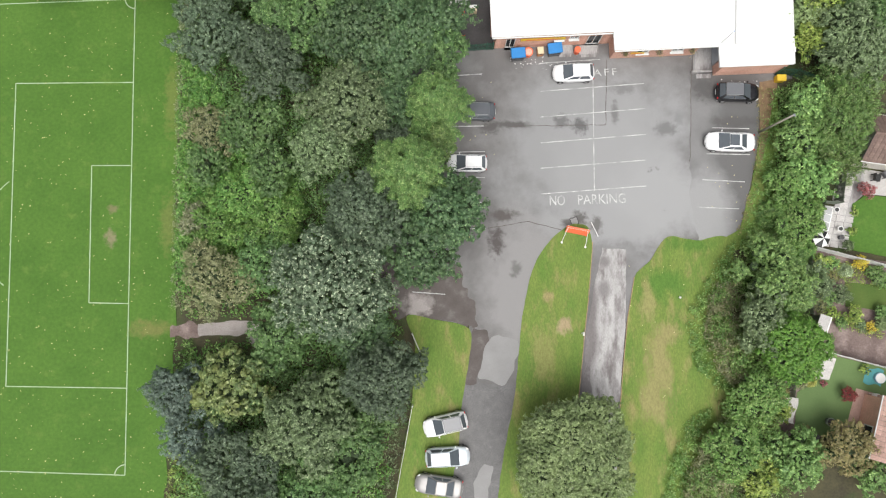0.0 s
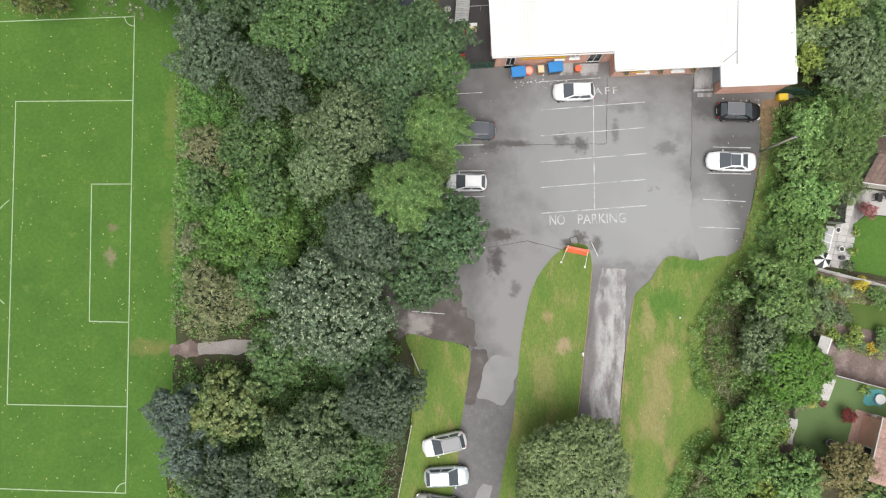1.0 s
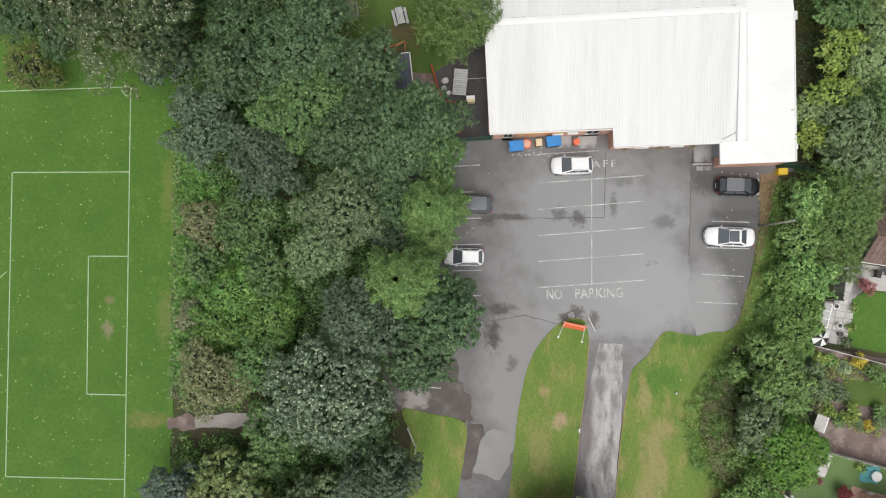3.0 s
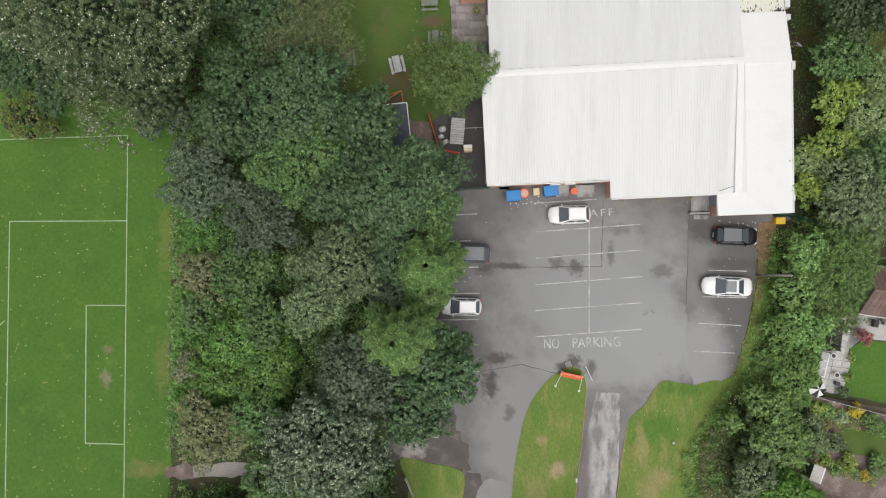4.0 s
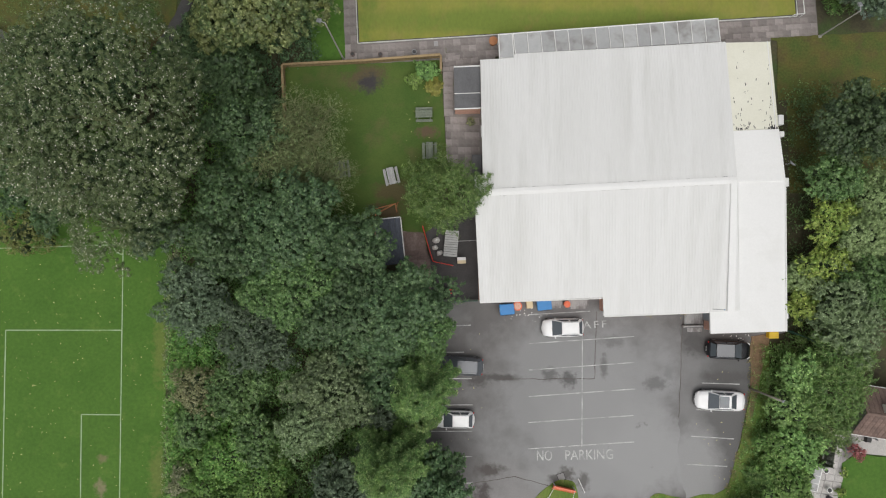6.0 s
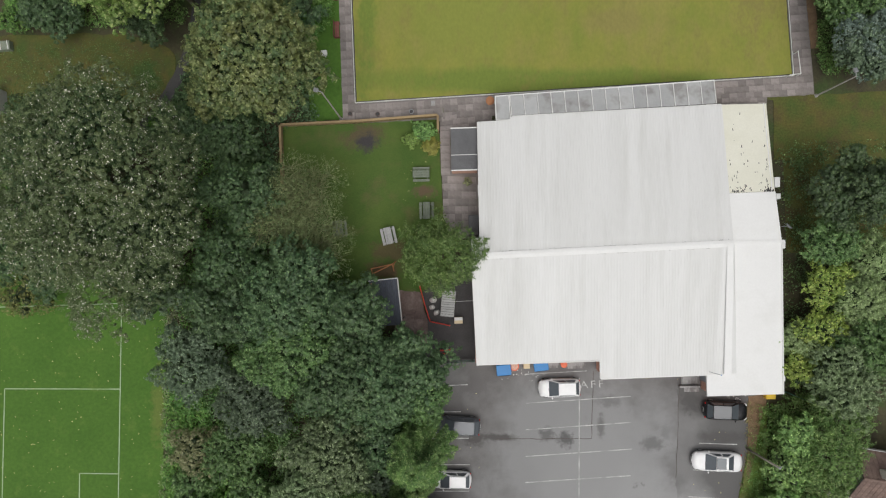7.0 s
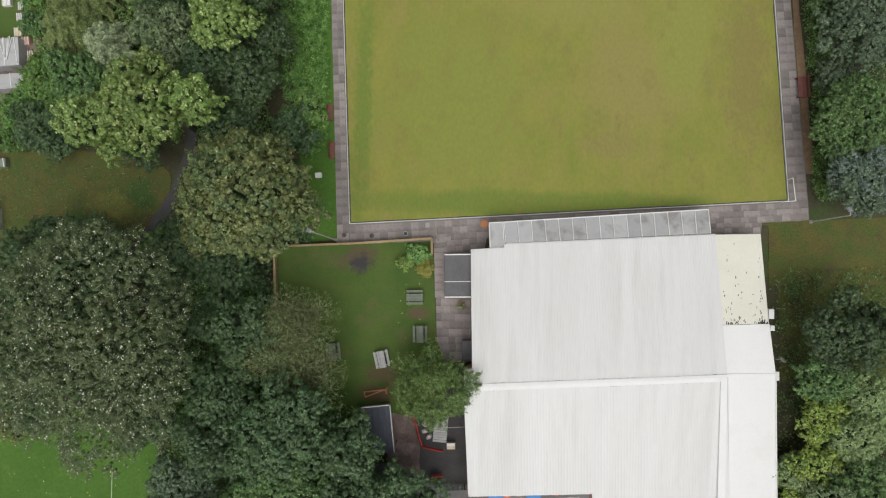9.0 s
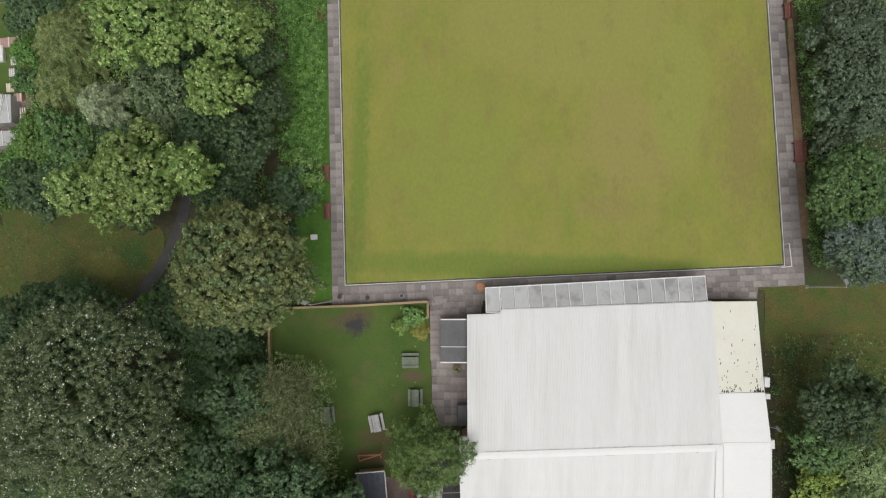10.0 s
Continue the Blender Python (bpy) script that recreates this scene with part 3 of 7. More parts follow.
def tree(x, y, r, top, species, category="tree"):
    """A tapered trunk with limbs that reach into a crown of leaf clumps on several uneven sub-crowns."""
    seed = next(seeds)
    rng = np.random.default_rng(seed)
    lo, wi, clump, dens, subs, label = SPECIES[species]
    subs += int(r) if species != "olive" else int(3 * r)
    if r < 1.3:
        lo, wi, clump, dens = lo * 0.7, wi * 0.7, clump * 0.7, dens * 2.2
    shrub = top < 4.6 or species in ("red", "gold", "redflower")
    root = empty("shrub" if shrub else "tree", pose(x, y, -0.05), label, "shrub" if shrub else category)
    base = top * (0.12 if shrub else 0.34)
    h = top - base
    # sub-crowns: one in the middle, the others round it, uneven in size and reach
    full = species in ("olive", "green", "brown2")
    balls = [(0.0, 0.0, base + h * 0.46, r * (0.80 if full else 0.56), h * (0.5 if full else 0.44))]
    turn = rng.uniform(0, 6.28)
    for i in range(subs):
        a = turn + i * 2.399
        q = r * math.sqrt((i + 0.7) / subs) * rng.uniform(0.60, 0.88)
        br = r * rng.uniform(0.20, 0.38)
        bz = base + h * (0.68 - 0.44 * (q / r) ** 2 + rng.uniform(-0.17, 0.13))
        bh = min(br * rng.uniform(0.85, 1.25), top - bz)
        balls.append((q * math.cos(a), q * math.sin(a), bz, br, max(bh, h * 0.16)))
    balls = np.array(balls)
    if species in ("conifer", "fern", "gold_fern", "feather", "silver"):  # feathery sprays along boughs that radiate and droop
        pos, nor = [], []
        for i in range(int((48 if species == "conifer" else 58) * r)):
            f = rng.uniform(0, 1) ** 0.8
            a, z0 = rng.uniform(0, 6.28), top - h * f
            reach = 1.18 * r * (0.22 + 0.85 * f ** 0.75) * (rng.uniform(0.72, 0.98) if species == "conifer" else rng.uniform(0.75, 1.1))
            k = int((115 if species == "conifer" else 84) * reach)
            t = rng.uniform(0.12, 1.0, k) ** 0.8
            side = rng.normal(size=k) * ((0.13 + 0.15 * (1 - t)) if species == "conifer" else (0.05 + 0.26 * (1 - t)))
            rad = reach * t
            zz = z0 + 0.10 * reach * np.sin(t * 2.6) - 0.30 * reach * t * t + rng.normal(size=k) * 0.06
            pos.append(np.stack([rad * math.cos(a) - side * math.sin(a), rad * math.sin(a) + side * math.cos(a), zz], 1))
            nor.append(np.stack([math.cos(a) * 0.35 - np.sign(side) * math.sin(a) * 0.4, math.sin(a) * 0.35 + np.sign(side) * math.cos(a) * 0.4, np.ones(k)], 1) + rng.normal(size=(k, 3)) * 0.25)
        pos, nor = np.concatenate(pos), np.concatenate(nor)
    else:
        # rosettes of leaves, spaced out over the sub-crowns so that dark gaps stay between them
        rad = clump * 0.72
        fold, deep = (0.8, 0.8) if species in ("olive", "green") else (0.60, 2.1) if r > 3.3 else (0.8, 1.4) if r > 1.6 else (1.6, 0.4)
        cs, ns = [], []
        for i, (bx, by, bz, br, bh) in enumerate(balls):
            area = 2 * math.pi * br * (br + bh) * 0.55
            k = max(10, int(area / (rad * rad) * 1.6))
            d = rng.normal(size=(k * 3, 3))
            d /= np.linalg.norm(d, axis=1, keepdims=True)
            d = d[d[:, 2] > -0.15][:k]
            p = np.array([bx, by, bz]) + d * np.array([br, br, bh]) * rng.uniform(0.86, 1.12, (len(d), 1))
            lean = np.zeros_like(p)
            for m, q in enumerate(p):  # billows with creases between them
                at = Vector(q) * fold + Vector((seed * 3.1, 0, 0))
                far, near = noise.voronoi(at)
                p[m] += d[m] * ((0.42 - far[0]) * deep)
                lean[m] = at - near[0]
            keep = np.ones(len(p), bool)
            for j, (cx, cy, cz, cr, ch) in enumerate(balls):
                if j != i:
                    e = (p - np.array([cx, cy, cz])) / np.array([cr, cr, ch])
                    keep &= (e * e).sum(1) > 0.66
            cs.append(p[keep])
            ns.append((d + lean * 0.9)[keep])
        cs, ns = np.concatenate(cs), np.concatenate(ns)
        size = rng.uniform(0.7, 1.35, len(cs)) * (0.75 + 0.5 * rng.random(len(cs)) ** 3)
        cs, ns, size = spaced(cs, ns, size, rad * GAP.get(species, 1.2), rng)
        per = max(9, int(dens * clump * clump * 0.62))
        axis = ns * 0.8 + np.array([0, 0, 0.6])
        axis = np.repeat(axis / np.linalg.norm(axis, axis=1, keepdims=True), per, 0)
        c, sz = np.repeat(cs, per, 0), np.repeat(size, per)[:, None]
        d = rng.normal(size=c.shape) * 0.8 + axis * 0.85
        d /= np.linalg.norm(d, axis=1, keepdims=True)
        # each rosette is drawn out along its bough, some more than others
        out = np.repeat(ns * np.array([1, 1, 0.3]) + rng.normal(size=ns.shape) * 0.35, per, 0)
        out /= np.linalg.norm(out, axis=1, keepdims=True) + 1e-6
        pull = np.repeat(rng.uniform(0.0, 1.15, len(cs)) + (0.8 if species == "ash" else 0.0), per)[:, None]
        reach = d * rng.uniform(0.35, 1.12, (len(c), 1))
        reach += out * (reach * out).sum(1, keepdims=True) * pull
        pos = c + reach * rad * sz
        nor = d * 0.9 + axis * 0.45 + rng.normal(size=c.shape) * 0.24 + np.array([0, 0, 0.15])
    crown = new("crown", leaf_mesh("crown", pos, nor, lo, wi, L[species], seed, 0.45 if species in ("conifer", "silver", "feather", "ash") else 0.1))
    crown.parent = root
    if species not in ("bare", "willow", "conifer", "fern", "gold_fern", "feather", "silver", "ash"):  # solid filler blobs, coloured as dark as the crown's shaded inside
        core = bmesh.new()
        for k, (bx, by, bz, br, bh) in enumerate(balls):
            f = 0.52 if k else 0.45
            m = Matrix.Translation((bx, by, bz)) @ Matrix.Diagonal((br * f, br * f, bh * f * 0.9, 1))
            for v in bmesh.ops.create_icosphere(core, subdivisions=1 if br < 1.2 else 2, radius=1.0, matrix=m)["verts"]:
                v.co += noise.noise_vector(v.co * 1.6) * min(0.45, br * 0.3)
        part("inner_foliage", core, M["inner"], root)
    # trunk and limbs
    bark = M["bark_pale"] if species in ("bare", "willow") else M["bark"]
    tr = max(0.05, 0.03 * r + 0.012 * top)
    fork = base + h * 0.15
    part("trunk", tube((0, 0, 0), (rng.normal() * 0.1, rng.normal() * 0.1, fork), tr, tr * 0.7, 9), bark, root, smooth=True)
    for bx, by, bz, br, bh in balls[1:(len(balls) if species == "bare" else 6)]:
        end = Vector((bx, by, bz + bh * (0.75 if species == "bare" else 0.2)))
        mid = Vector((bx * 0.45, by * 0.45, fork + (bz - fork) * 0.6))
        bm = tube((0, 0, fork - 0.1), mid, tr * 0.5, tr * 0.3, 6)
        tube(mid, end, tr * 0.3, tr * 0.08, 6, bm)
        if species == "bare":
            for _ in range(46):
                s = mid.lerp(end, rng.uniform(0.2, 1.0))
                v = Vector((rng.normal(), rng.normal(), rng.uniform(-0.1, 0.9))).normalized() * rng.uniform(0.8, 2.1)
                tube(s, s + v, 0.022, 0.008, 3, bm)
        part("limb", bm, bark, root, smooth=True)
    return root


def inside(px, py, outline):
    """Which points lie within the outline."""
    ok = np.zeros(len(px), bool)
    j = len(outline) - 1
    for i in range(len(outline)):
        (xi, yi), (xj, yj) = outline[i], outline[j]
        hit = ((yi > py) != (yj > py)) & (px < (xj - xi) * (py - yi) / (yj - yi + 1e-12) + xi)
        ok ^= hit
        j = i
    return ok


def thicket(name, outline, height, species, label, category, dens=55, lump=0.8, base=-0.05, leaf=None, holes=()):
    """Low growth that nobody could count: leaves on uneven mounds over an area."""
    seed = next(seeds)
    rng = np.random.default_rng(seed)
    xs, ys = [p[0] for p in outline], [p[1] for p in outline]
    k = int((max(xs) - min(xs)) * (max(ys) - min(ys)) / (lump * lump * 0.5))
    px, py = rng.uniform(min(xs), max(xs), k), rng.uniform(min(ys), max(ys), k)
    ok = inside(px, py, outline)
    for hole in holes:
        ok &= ~inside(px, py, hole)
    px, py = px[ok], py[ok]
    pz = np.array([height * (0.55 + 0.45 * noise.noise(Vector((a * 0.35, b * 0.35, seed)))) for a, b in zip(px, py)])
    pz = pz * rng.uniform(0.75, 1.1, len(pz)) + base
    per = max(6, int(dens * lump * lump * 0.95))
    c = np.repeat(np.stack([px, py, np.maximum(pz - lump * 0.6, 0.0)], 1), per, 0)
    d = rng.normal(size=c.shape) + np.array([0, 0, 0.6])
    d /= np.linalg.norm(d, axis=1, keepdims=True)
    pos = c + d * lump * rng.uniform(0.55, 1.0, (len(c), 1)) * np.array([1, 1, 0.85])
    pos[:, 2] = np.maximum(pos[:, 2], 0.02)
    nor = d * 0.85 + rng.normal(size=c.shape) * 0.35 + np.array([0, 0, 0.45])
    lo, wi = (leaf[0] * 0.76, leaf[1] * 0.76) if leaf else SPECIES[species][:2]
    ob = new(name, leaf_mesh(name, pos, nor, lo, wi, L[species], seed))
    return tagged(ob, label, category, "", "stuff")


def words(name, text, x, y, z, width, height, rz, material, parent, gap=1.0):
    """Painted capital letters, fitted to a width and a height."""
    cu = bpy.data.curves.new(name, "FONT")
    cu.body, cu.size, cu.extrude, cu.offset, cu.space_character = text, 1.0, 0.0015, 0.0, gap
    ob = new(name, cu)
    bpy.context.view_layer.update()
    sx, sy = ob.dimensions.x, ob.dimensions.y
    me = bpy.data.meshes.new_from_object(ob)
    bpy.data.objects.remove(ob)
    me.materials.append(material)
    me.transform(Matrix.Diagonal((width / sx, height / sy, 1, 1)))
    ob = new(name, me)
    ob.matrix_world = pose(x, y, z, 0, 0, rz)
    ob.parent = parent
    return ob


# ---- the ground ----
slab("ground", [(-400, -400), (420, -400), (420, 480), (-400, 480)], -0.06, 0.5, M["earth"], None,
     "dark earth with leaf litter under the trees", "ground")

# football pitch
pitch_east = curve_through([(-25.7, 27), (-25.6, 16), (-25.5, 7), (-25.2, -7), (-25.4, -15), (-25.6, -23), (-26, -60)], 8, False)
pitch = slab("pitch_grass", ragged([(-26, -60)] + [(-150, -60), (-150, 60), (-27, 34)] + pitch_east[:-1], 0.35, 0.6), 0.0, 0.12, M["pitch"], None,
             "mown green football pitch with chalked lines", "pitch")


def chalk(p, q, width=0.095):
    return strip("chalk_line", p, q, width, 0.006, 0.005, M["chalk"], pitch)


chalk((-30.3, 24.0), (-29.4, -21.5))
chalk((-30.3, 24.0), (-100, 20.7))
chalk((-29.4, -21.5), (-100, -19.9))
chalk((-30.15, 15.7), (-41.5, 15.5))
chalk((-41.5, 15.5), (-40.9, -13.45))
chalk((-40.9, -13.45), (-29.55, -13.52))
chalk((-30.0, 7.57), (-33.8, 7.53))
chalk((-33.8, 7.53), (-33.47, -5.58))
chalk((-33.47, -5.58), (-29.75, -5.62))


def arc_line(cx, cy, r, a0, a1, n=14):
    bm = bmesh.new()
    for i in range(n):
        p, q = (radians(a0 + (a1 - a0) * (i + k) / n) for k in (0, 1))
        xs = [(cx + rr * math.cos(a), cy + rr * math.sin(a), 0.006) for rr, a in ((r - 0.05, p), (r + 0.05, p), (r + 0.05, q), (r - 0.05, q))]
        bm.faces.new([bm.verts.new(v) for v in xs])
    return part("chalk_arc", bm, M["chalk"], pitch)


arc_line(-30.3, 24.0, 0.95, 182, 270)
arc_line(-29.4, -21.5, 0.95, 90, 179)
arc_line(-37.6, 0.95, 6.4, 129, 231, 24)
slab("worn_entrance", ragged([(-25.6, -8.7), (-24.2, -8.8), (-22.9, -8.6), (-22.9, -7.4), (-24.2, -7.3), (-25.6, -7.5)], 0.5, 0.25), 0.008, 0.1, M["soil"], None, "worn earth at the gap in the trees", "ground")
slab("path", ragged([(-23.2, -8.6), (-18.4, -8.5), (-16.5, -12), (-15.4, -12), (-17.4, -7.2), (-23.0, -7.4)], 0.25, 0.3), 0.0, 0.1, M["dust"], None, "pale footpath through the trees", "path")

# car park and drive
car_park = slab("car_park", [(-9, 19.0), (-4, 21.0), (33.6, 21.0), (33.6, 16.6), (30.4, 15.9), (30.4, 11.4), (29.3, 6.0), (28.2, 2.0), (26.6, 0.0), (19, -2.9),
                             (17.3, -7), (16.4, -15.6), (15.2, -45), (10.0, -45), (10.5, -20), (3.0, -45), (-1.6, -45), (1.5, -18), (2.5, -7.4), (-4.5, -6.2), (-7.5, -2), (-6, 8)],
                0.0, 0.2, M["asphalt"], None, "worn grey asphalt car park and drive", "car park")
slab("dark_bay_surface", ragged([(-7.4, -1.6), (-3.0, -0.4), (1.6, -1.8), (3.2, -7.2), (2.5, -7.6), (-4.4, -6.3)], 0.7, 0.25), 0.005, 0.005, M["asphalt_brown"], car_park)
slab("old_drive_surface", ragged([(1.9, -12.9), (3.3, -12.75), (5.0, -12.95), (6.75, -12.85), (6.5, -15.2), (5.7, -20), (4.9, -45), (-0.5, -45), (1.2, -15)], 0.35, 0.25), 0.004, 0.004, M["asphalt_dark"], car_park)
slab("drive_patch", ragged(curve_through([(4.6, -8.45), (6.5, -8.55), (7.1, -9.3), (6.7, -11.45), (5.85, -12.75), (4.3, -12.6), (3.4, -12.1), (3.65, -10.9), (4.1, -9.6)], 5), 0.32, 0.22), 0.006, 0.006, M["asphalt_pale"], car_park, "pale grey resurfaced patch")
slab("drive_patch", ragged([(2.9, -7.6), (4.3, -7.9), (4.2, -9.4), (3.6, -10.9), (3.2, -12.8), (1.95, -12.9), (2.4, -9.8)], 0.3, 0.25), 0.004, 0.004, M["asphalt_brown"], car_park, "dark damp strip along the drive")
slab("drive_patch", ragged([(4.0, -20.2), (4.8, -20.4), (4.3, -23.6), (3.2, -23.4), (2.9, -22.0)], 0.25, 0.22), 0.007, 0.006, M["asphalt_pale"], car_park, "pale grey resurfaced patch")
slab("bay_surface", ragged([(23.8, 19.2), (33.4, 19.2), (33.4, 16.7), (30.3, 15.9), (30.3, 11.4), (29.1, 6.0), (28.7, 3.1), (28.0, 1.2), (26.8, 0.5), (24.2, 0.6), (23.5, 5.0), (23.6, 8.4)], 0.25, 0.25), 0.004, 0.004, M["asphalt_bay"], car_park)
slab("concrete_strip", ragged([(15.1, 0.0), (17.4, -0.05), (17.2, -7.0), (16.5, -15.6), (15.2, -45), (11.5, -45), (12.85, -15.6), (13.65, -7.5), (14.35, -3.5)], 0.10, 0.4), 0.010, 0.01, M["concrete"], car_park)
for a, b in (((23.9, 18.4), (23.57, 8.4)), ((15.7, 18.3), (15.5, 11.9)), ((15.5, 11.9), (6.4, 11.7)), ((8.0, 2.5), (11.6, 1.6)), ((4.2, 1.8), (8.0, 2.5))):
    bm = bmesh.new()
    k = 14
    for i in range(k):
        p, q = (Vector((a[0] + (b[0] - a[0]) * (i + e) / k, a[1] + (b[1] - a[1]) * (i + e) / k, 0)) for e in (0, 1))
        p += noise.noise_vector(p * 0.9) * 0.10
        q += noise.noise_vector(q * 0.9) * 0.10
        box((q - p).length + 0.02, 0.05 + 0.05 * abs(noise.noise(p)), 0.004, (p.x + q.x) / 2, (p.y + q.y) / 2, 0.003, math.degrees(math.atan2(q.y - p.y, q.x - p.x)), 0, bm)
    part("tar_seam", bm, M["asphalt_brown"], car_park)


def bay_line(p, q, width=0.085):
    return strip("bay_line", p, q, width, 0.013, 0.004, M["paint"], car_park)


for a, b in (((9.13, 17.9), (15.0, 18.34)), ((9.25, 15.14), (19.25, 16.0)), ((9.25, 12.61), (19.28, 13.53)), ((9.26, 10.09), (19.37, 11.01)), ((9.26, 7.63), (19.3, 8.5)),
             ((9.27, 5.14), (19.34, 6.0)), ((14.31, 17.67), (14.38, 5.46)), ((0.6, 16.6), (3.6, 16.8)), ((-0.4, 14.1), (3.0, 14.2)), ((0.0, 11.6), (3.8, 11.7)),
             ((0.0, 9.1), (3.9, 9.2)), ((0.0, 6.6), (3.9, 6.7)), ((0.0, 4.2), (3.9, 4.3)), ((0.0, 1.7), (4.0, 1.8)), ((-2.9, -4.3), (0.2, -4.5)),
             ((26.2, 14.4), (29.74, 14.29)), ((25.75, 11.7), (29.32, 11.65)), ((25.18, 9.17), (29.33, 9.12)), ((24.72, 6.65), (28.8, 6.47)), ((24.15, 4.0), (28.17, 3.87))):
    bay_line(a, b)
words("painted_word", "NO", 10.05, 4.05, 0.012, 1.45, 0.95, 1.5, M["paint"], car_park)
words("painted_word", "PARKING", 12.75, 4.15, 0.012, 4.55, 0.95, 2.5, M["paint"], car_park)
words("painted_word", "STAFF", 12.75, 16.55, 0.012, 3.85, 0.68, 4.0, M["paint"], car_park, 1.35)
manhole = empty("manhole_cover", pose(12.45, 2.55, 0, 0, 0, 20), "square grey manhole cover set in the asphalt", "manhole")
part("rim", box(0.75, 0.75, 0.016), M["yard"], manhole)
part("lid", box(0.62, 0.62, 0.022), M["asphalt_pale"], manhole)

# verges
lawn_island = slab("verge_lawn", ragged(curve_through([(11.6, 1.95), (12.8, 2.3), (13.8, 1.9), (14.08, -0.3), (13.72, -4.6), (13.34, -7.8), (13.0, -11.4), (12.6, -15), (11.0, -30), (9.0, -40), (4.2, -40), (5.2, -23.4), (6.6, -15), (7.05, -11.2), (7.33, -7.8), (7.85, -4.6), (8.55, -1.9), (9.8, 0.3)], 6), 0.08, 0.4),
                   0.05, 0.1, M["lawn"], None, "patchy green verge lawn between the drive and the path", "lawn")
slab("verge_lawn", ragged(curve_through([(21.3, 1.1), (23.9, 0.8), (27.3, 0.75), (27.2, -6), (27.6, -16), (24, -40), (16.0, -40), (16.6, -15.7), (17.0, -11.2), (17.45, -6.7), (18.15, -2.7), (19.55, -1.2)], 6), 0.08, 0.4),
     0.05, 0.1, M["lawn"], None, "patchy yellowing lawn beside the concrete path", "lawn")
slab("verge_lawn", ragged(curve_through([(-3.4, -6.6), (-0.5, -6.95), (2.5, -7.8), (2.45, -10.8), (1.8, -15), (1.5, -19), (0.9, -23), (-0.8, -40), (-7, -40), (-4.3, -23), (-2.9, -15), (-2.6, -9.5)], 6), 0.08, 0.4),
     0.05, 0.1, M["lawn"], None, "verge lawn where cars park beside the drive", "lawn")
slab("grass_bank", ragged([(30.5, 15.9), (32.0, 16.2), (32.2, 11), (31.4, 5), (30.0, 0.5), (27.2, -0.2), (26.7, 1.0), (28.2, 2.0), (29.35, 6.0), (30.45, 11.4)], 0.12, 0.4),
     0.06, 0.12, M["lawn"], None, "grass bank along the car park's edge", "lawn")
slab("leaf_litter", ragged([(30.3, 16.3), (32.2, 16.4), (31.6, 14.0), (31.0, 11.0), (30.5, 8.6), (30.2, 8.8), (30.35, 11.4)], 0.15, 0.3), 0.07, 0.1, M["orange_leaf"], None, "brown leaf litter along the bay ends", "ground")
edging = [(14.15, 0.6), (14.1, -0.4), (13.76, -4.6), (13.38, -7.8), (13.04, -11.4), (12.64, -15), (11.1, -30), (16.0, -30), (16.56, -15.7), (16.95, -11.2), (17.4, -6.7), (18.1, -2.7)]
for (x0, y0), (x1, y1) in zip(edging, edging[1:]):
    if x1 - x0 > 3:
        continue
    k = max(2, int(math.hypot(x1 - x0, y1 - y0) / 0.9))
    for i in range(k):
        p, q = (x0 + (x1 - x0) * i / k, y0 + (y1 - y0) * i / k), (x0 + (x1 - x0) * (i + 0.97) / k, y0 + (y1 - y0) * (i + 0.97) / k)
        strip("edging_stone", p, q, 0.07, 0.075, 0.12, M["fence_wood"], lawn_island)

# club garden, yard and paving round the clubhouse
slab("garden_lawn", ragged([(-15.0, 41.6), (0.3, 42.5), (1.0, 33), (1.9, 30.6), (2.4, 27.2), (-0.3, 25.4), (-1.0, 24.0), (-8, 22), (-16, 30)], 0.08, 0.5), 0.02, 0.1, M["garden"], None, "club garden lawn with picnic tables", "lawn")
slab("worn_patch", ragged([(-3.6, 20.0), (-0.3, 20.0), (-0.4, 23.0), (-1.1, 25.6), (-3.4, 25.8)], 0.12, 0.4), 0.03, 0.05, M["soil"], None, "bare brown earth beside the shed", "ground")
slab("yard", [(-2.2, 19.2), (4.9, 19.3), (4.6, 31.0), (2.2, 28.2), (-0.9, 25.6), (-0.35, 22.8), (-0.3, 19.9), (-2.0, 19.8)], 0.026, 0.1, M["yard"], None, "black asphalt service yard beside the clubhouse", "yard")
# The dark rough-grass colour stands in for shade behind the clubhouse.
slab("grass_strip", ragged([(31.0, 45.0), (60, 47.0), (60, 30), (33.0, 30), (32.9, 44.8)], 0.1, 0.6), 0.0, 0.1, M["rough"], None, "olive grass behind the clubhouse, shade put into its colour", "lawn")
slab("paving_bed", [(26.5, 43.75), (32.2, 44.0), (32.3, 45.25), (26.5, 45.0)], 0.004, 0.1, M["joint"], None, "bed of the paving beside the verandah", "paving")
slab("soil_border", ragged([(36.5, 50), (37.3, 50), (36.75, 58), (35.95, 66), (35.3, 76), (34.9, 76), (35.3, 66), (36.0, 57)], 0.12, 0.5), 0.014, 0.08, M["orange_leaf"], None, "brown leaf-strewn soil along the paving", "ground")
slab("side_ground", [(31.9, 16.9), (34.5, 17.0), (33.8, 39), (32.0, 39)], 0.006, 0.1, M["earth"], None, "bare dark earth along the clubhouse wall", "ground")
slab("wild_lawn", ragged(curve_through([(-60, 49), (-40, 50.5), (-30, 50.5), (-26, 48.6), (-26.6, 44.6), (-29.6, 41.6), (-33, 40.0), (-44, 40), (-60, 40)], 5), 0.4, 0.8), 0.0, 0.1, M["rough"], None, "rough brownish grass clearing", "grass")
track = curve_through([(-23.6, 55.5), (-24.1, 50.6), (-25.1, 47.3), (-26.5, 44.6), (-28.8, 41.5), (-34, 38.5)], 6, False)
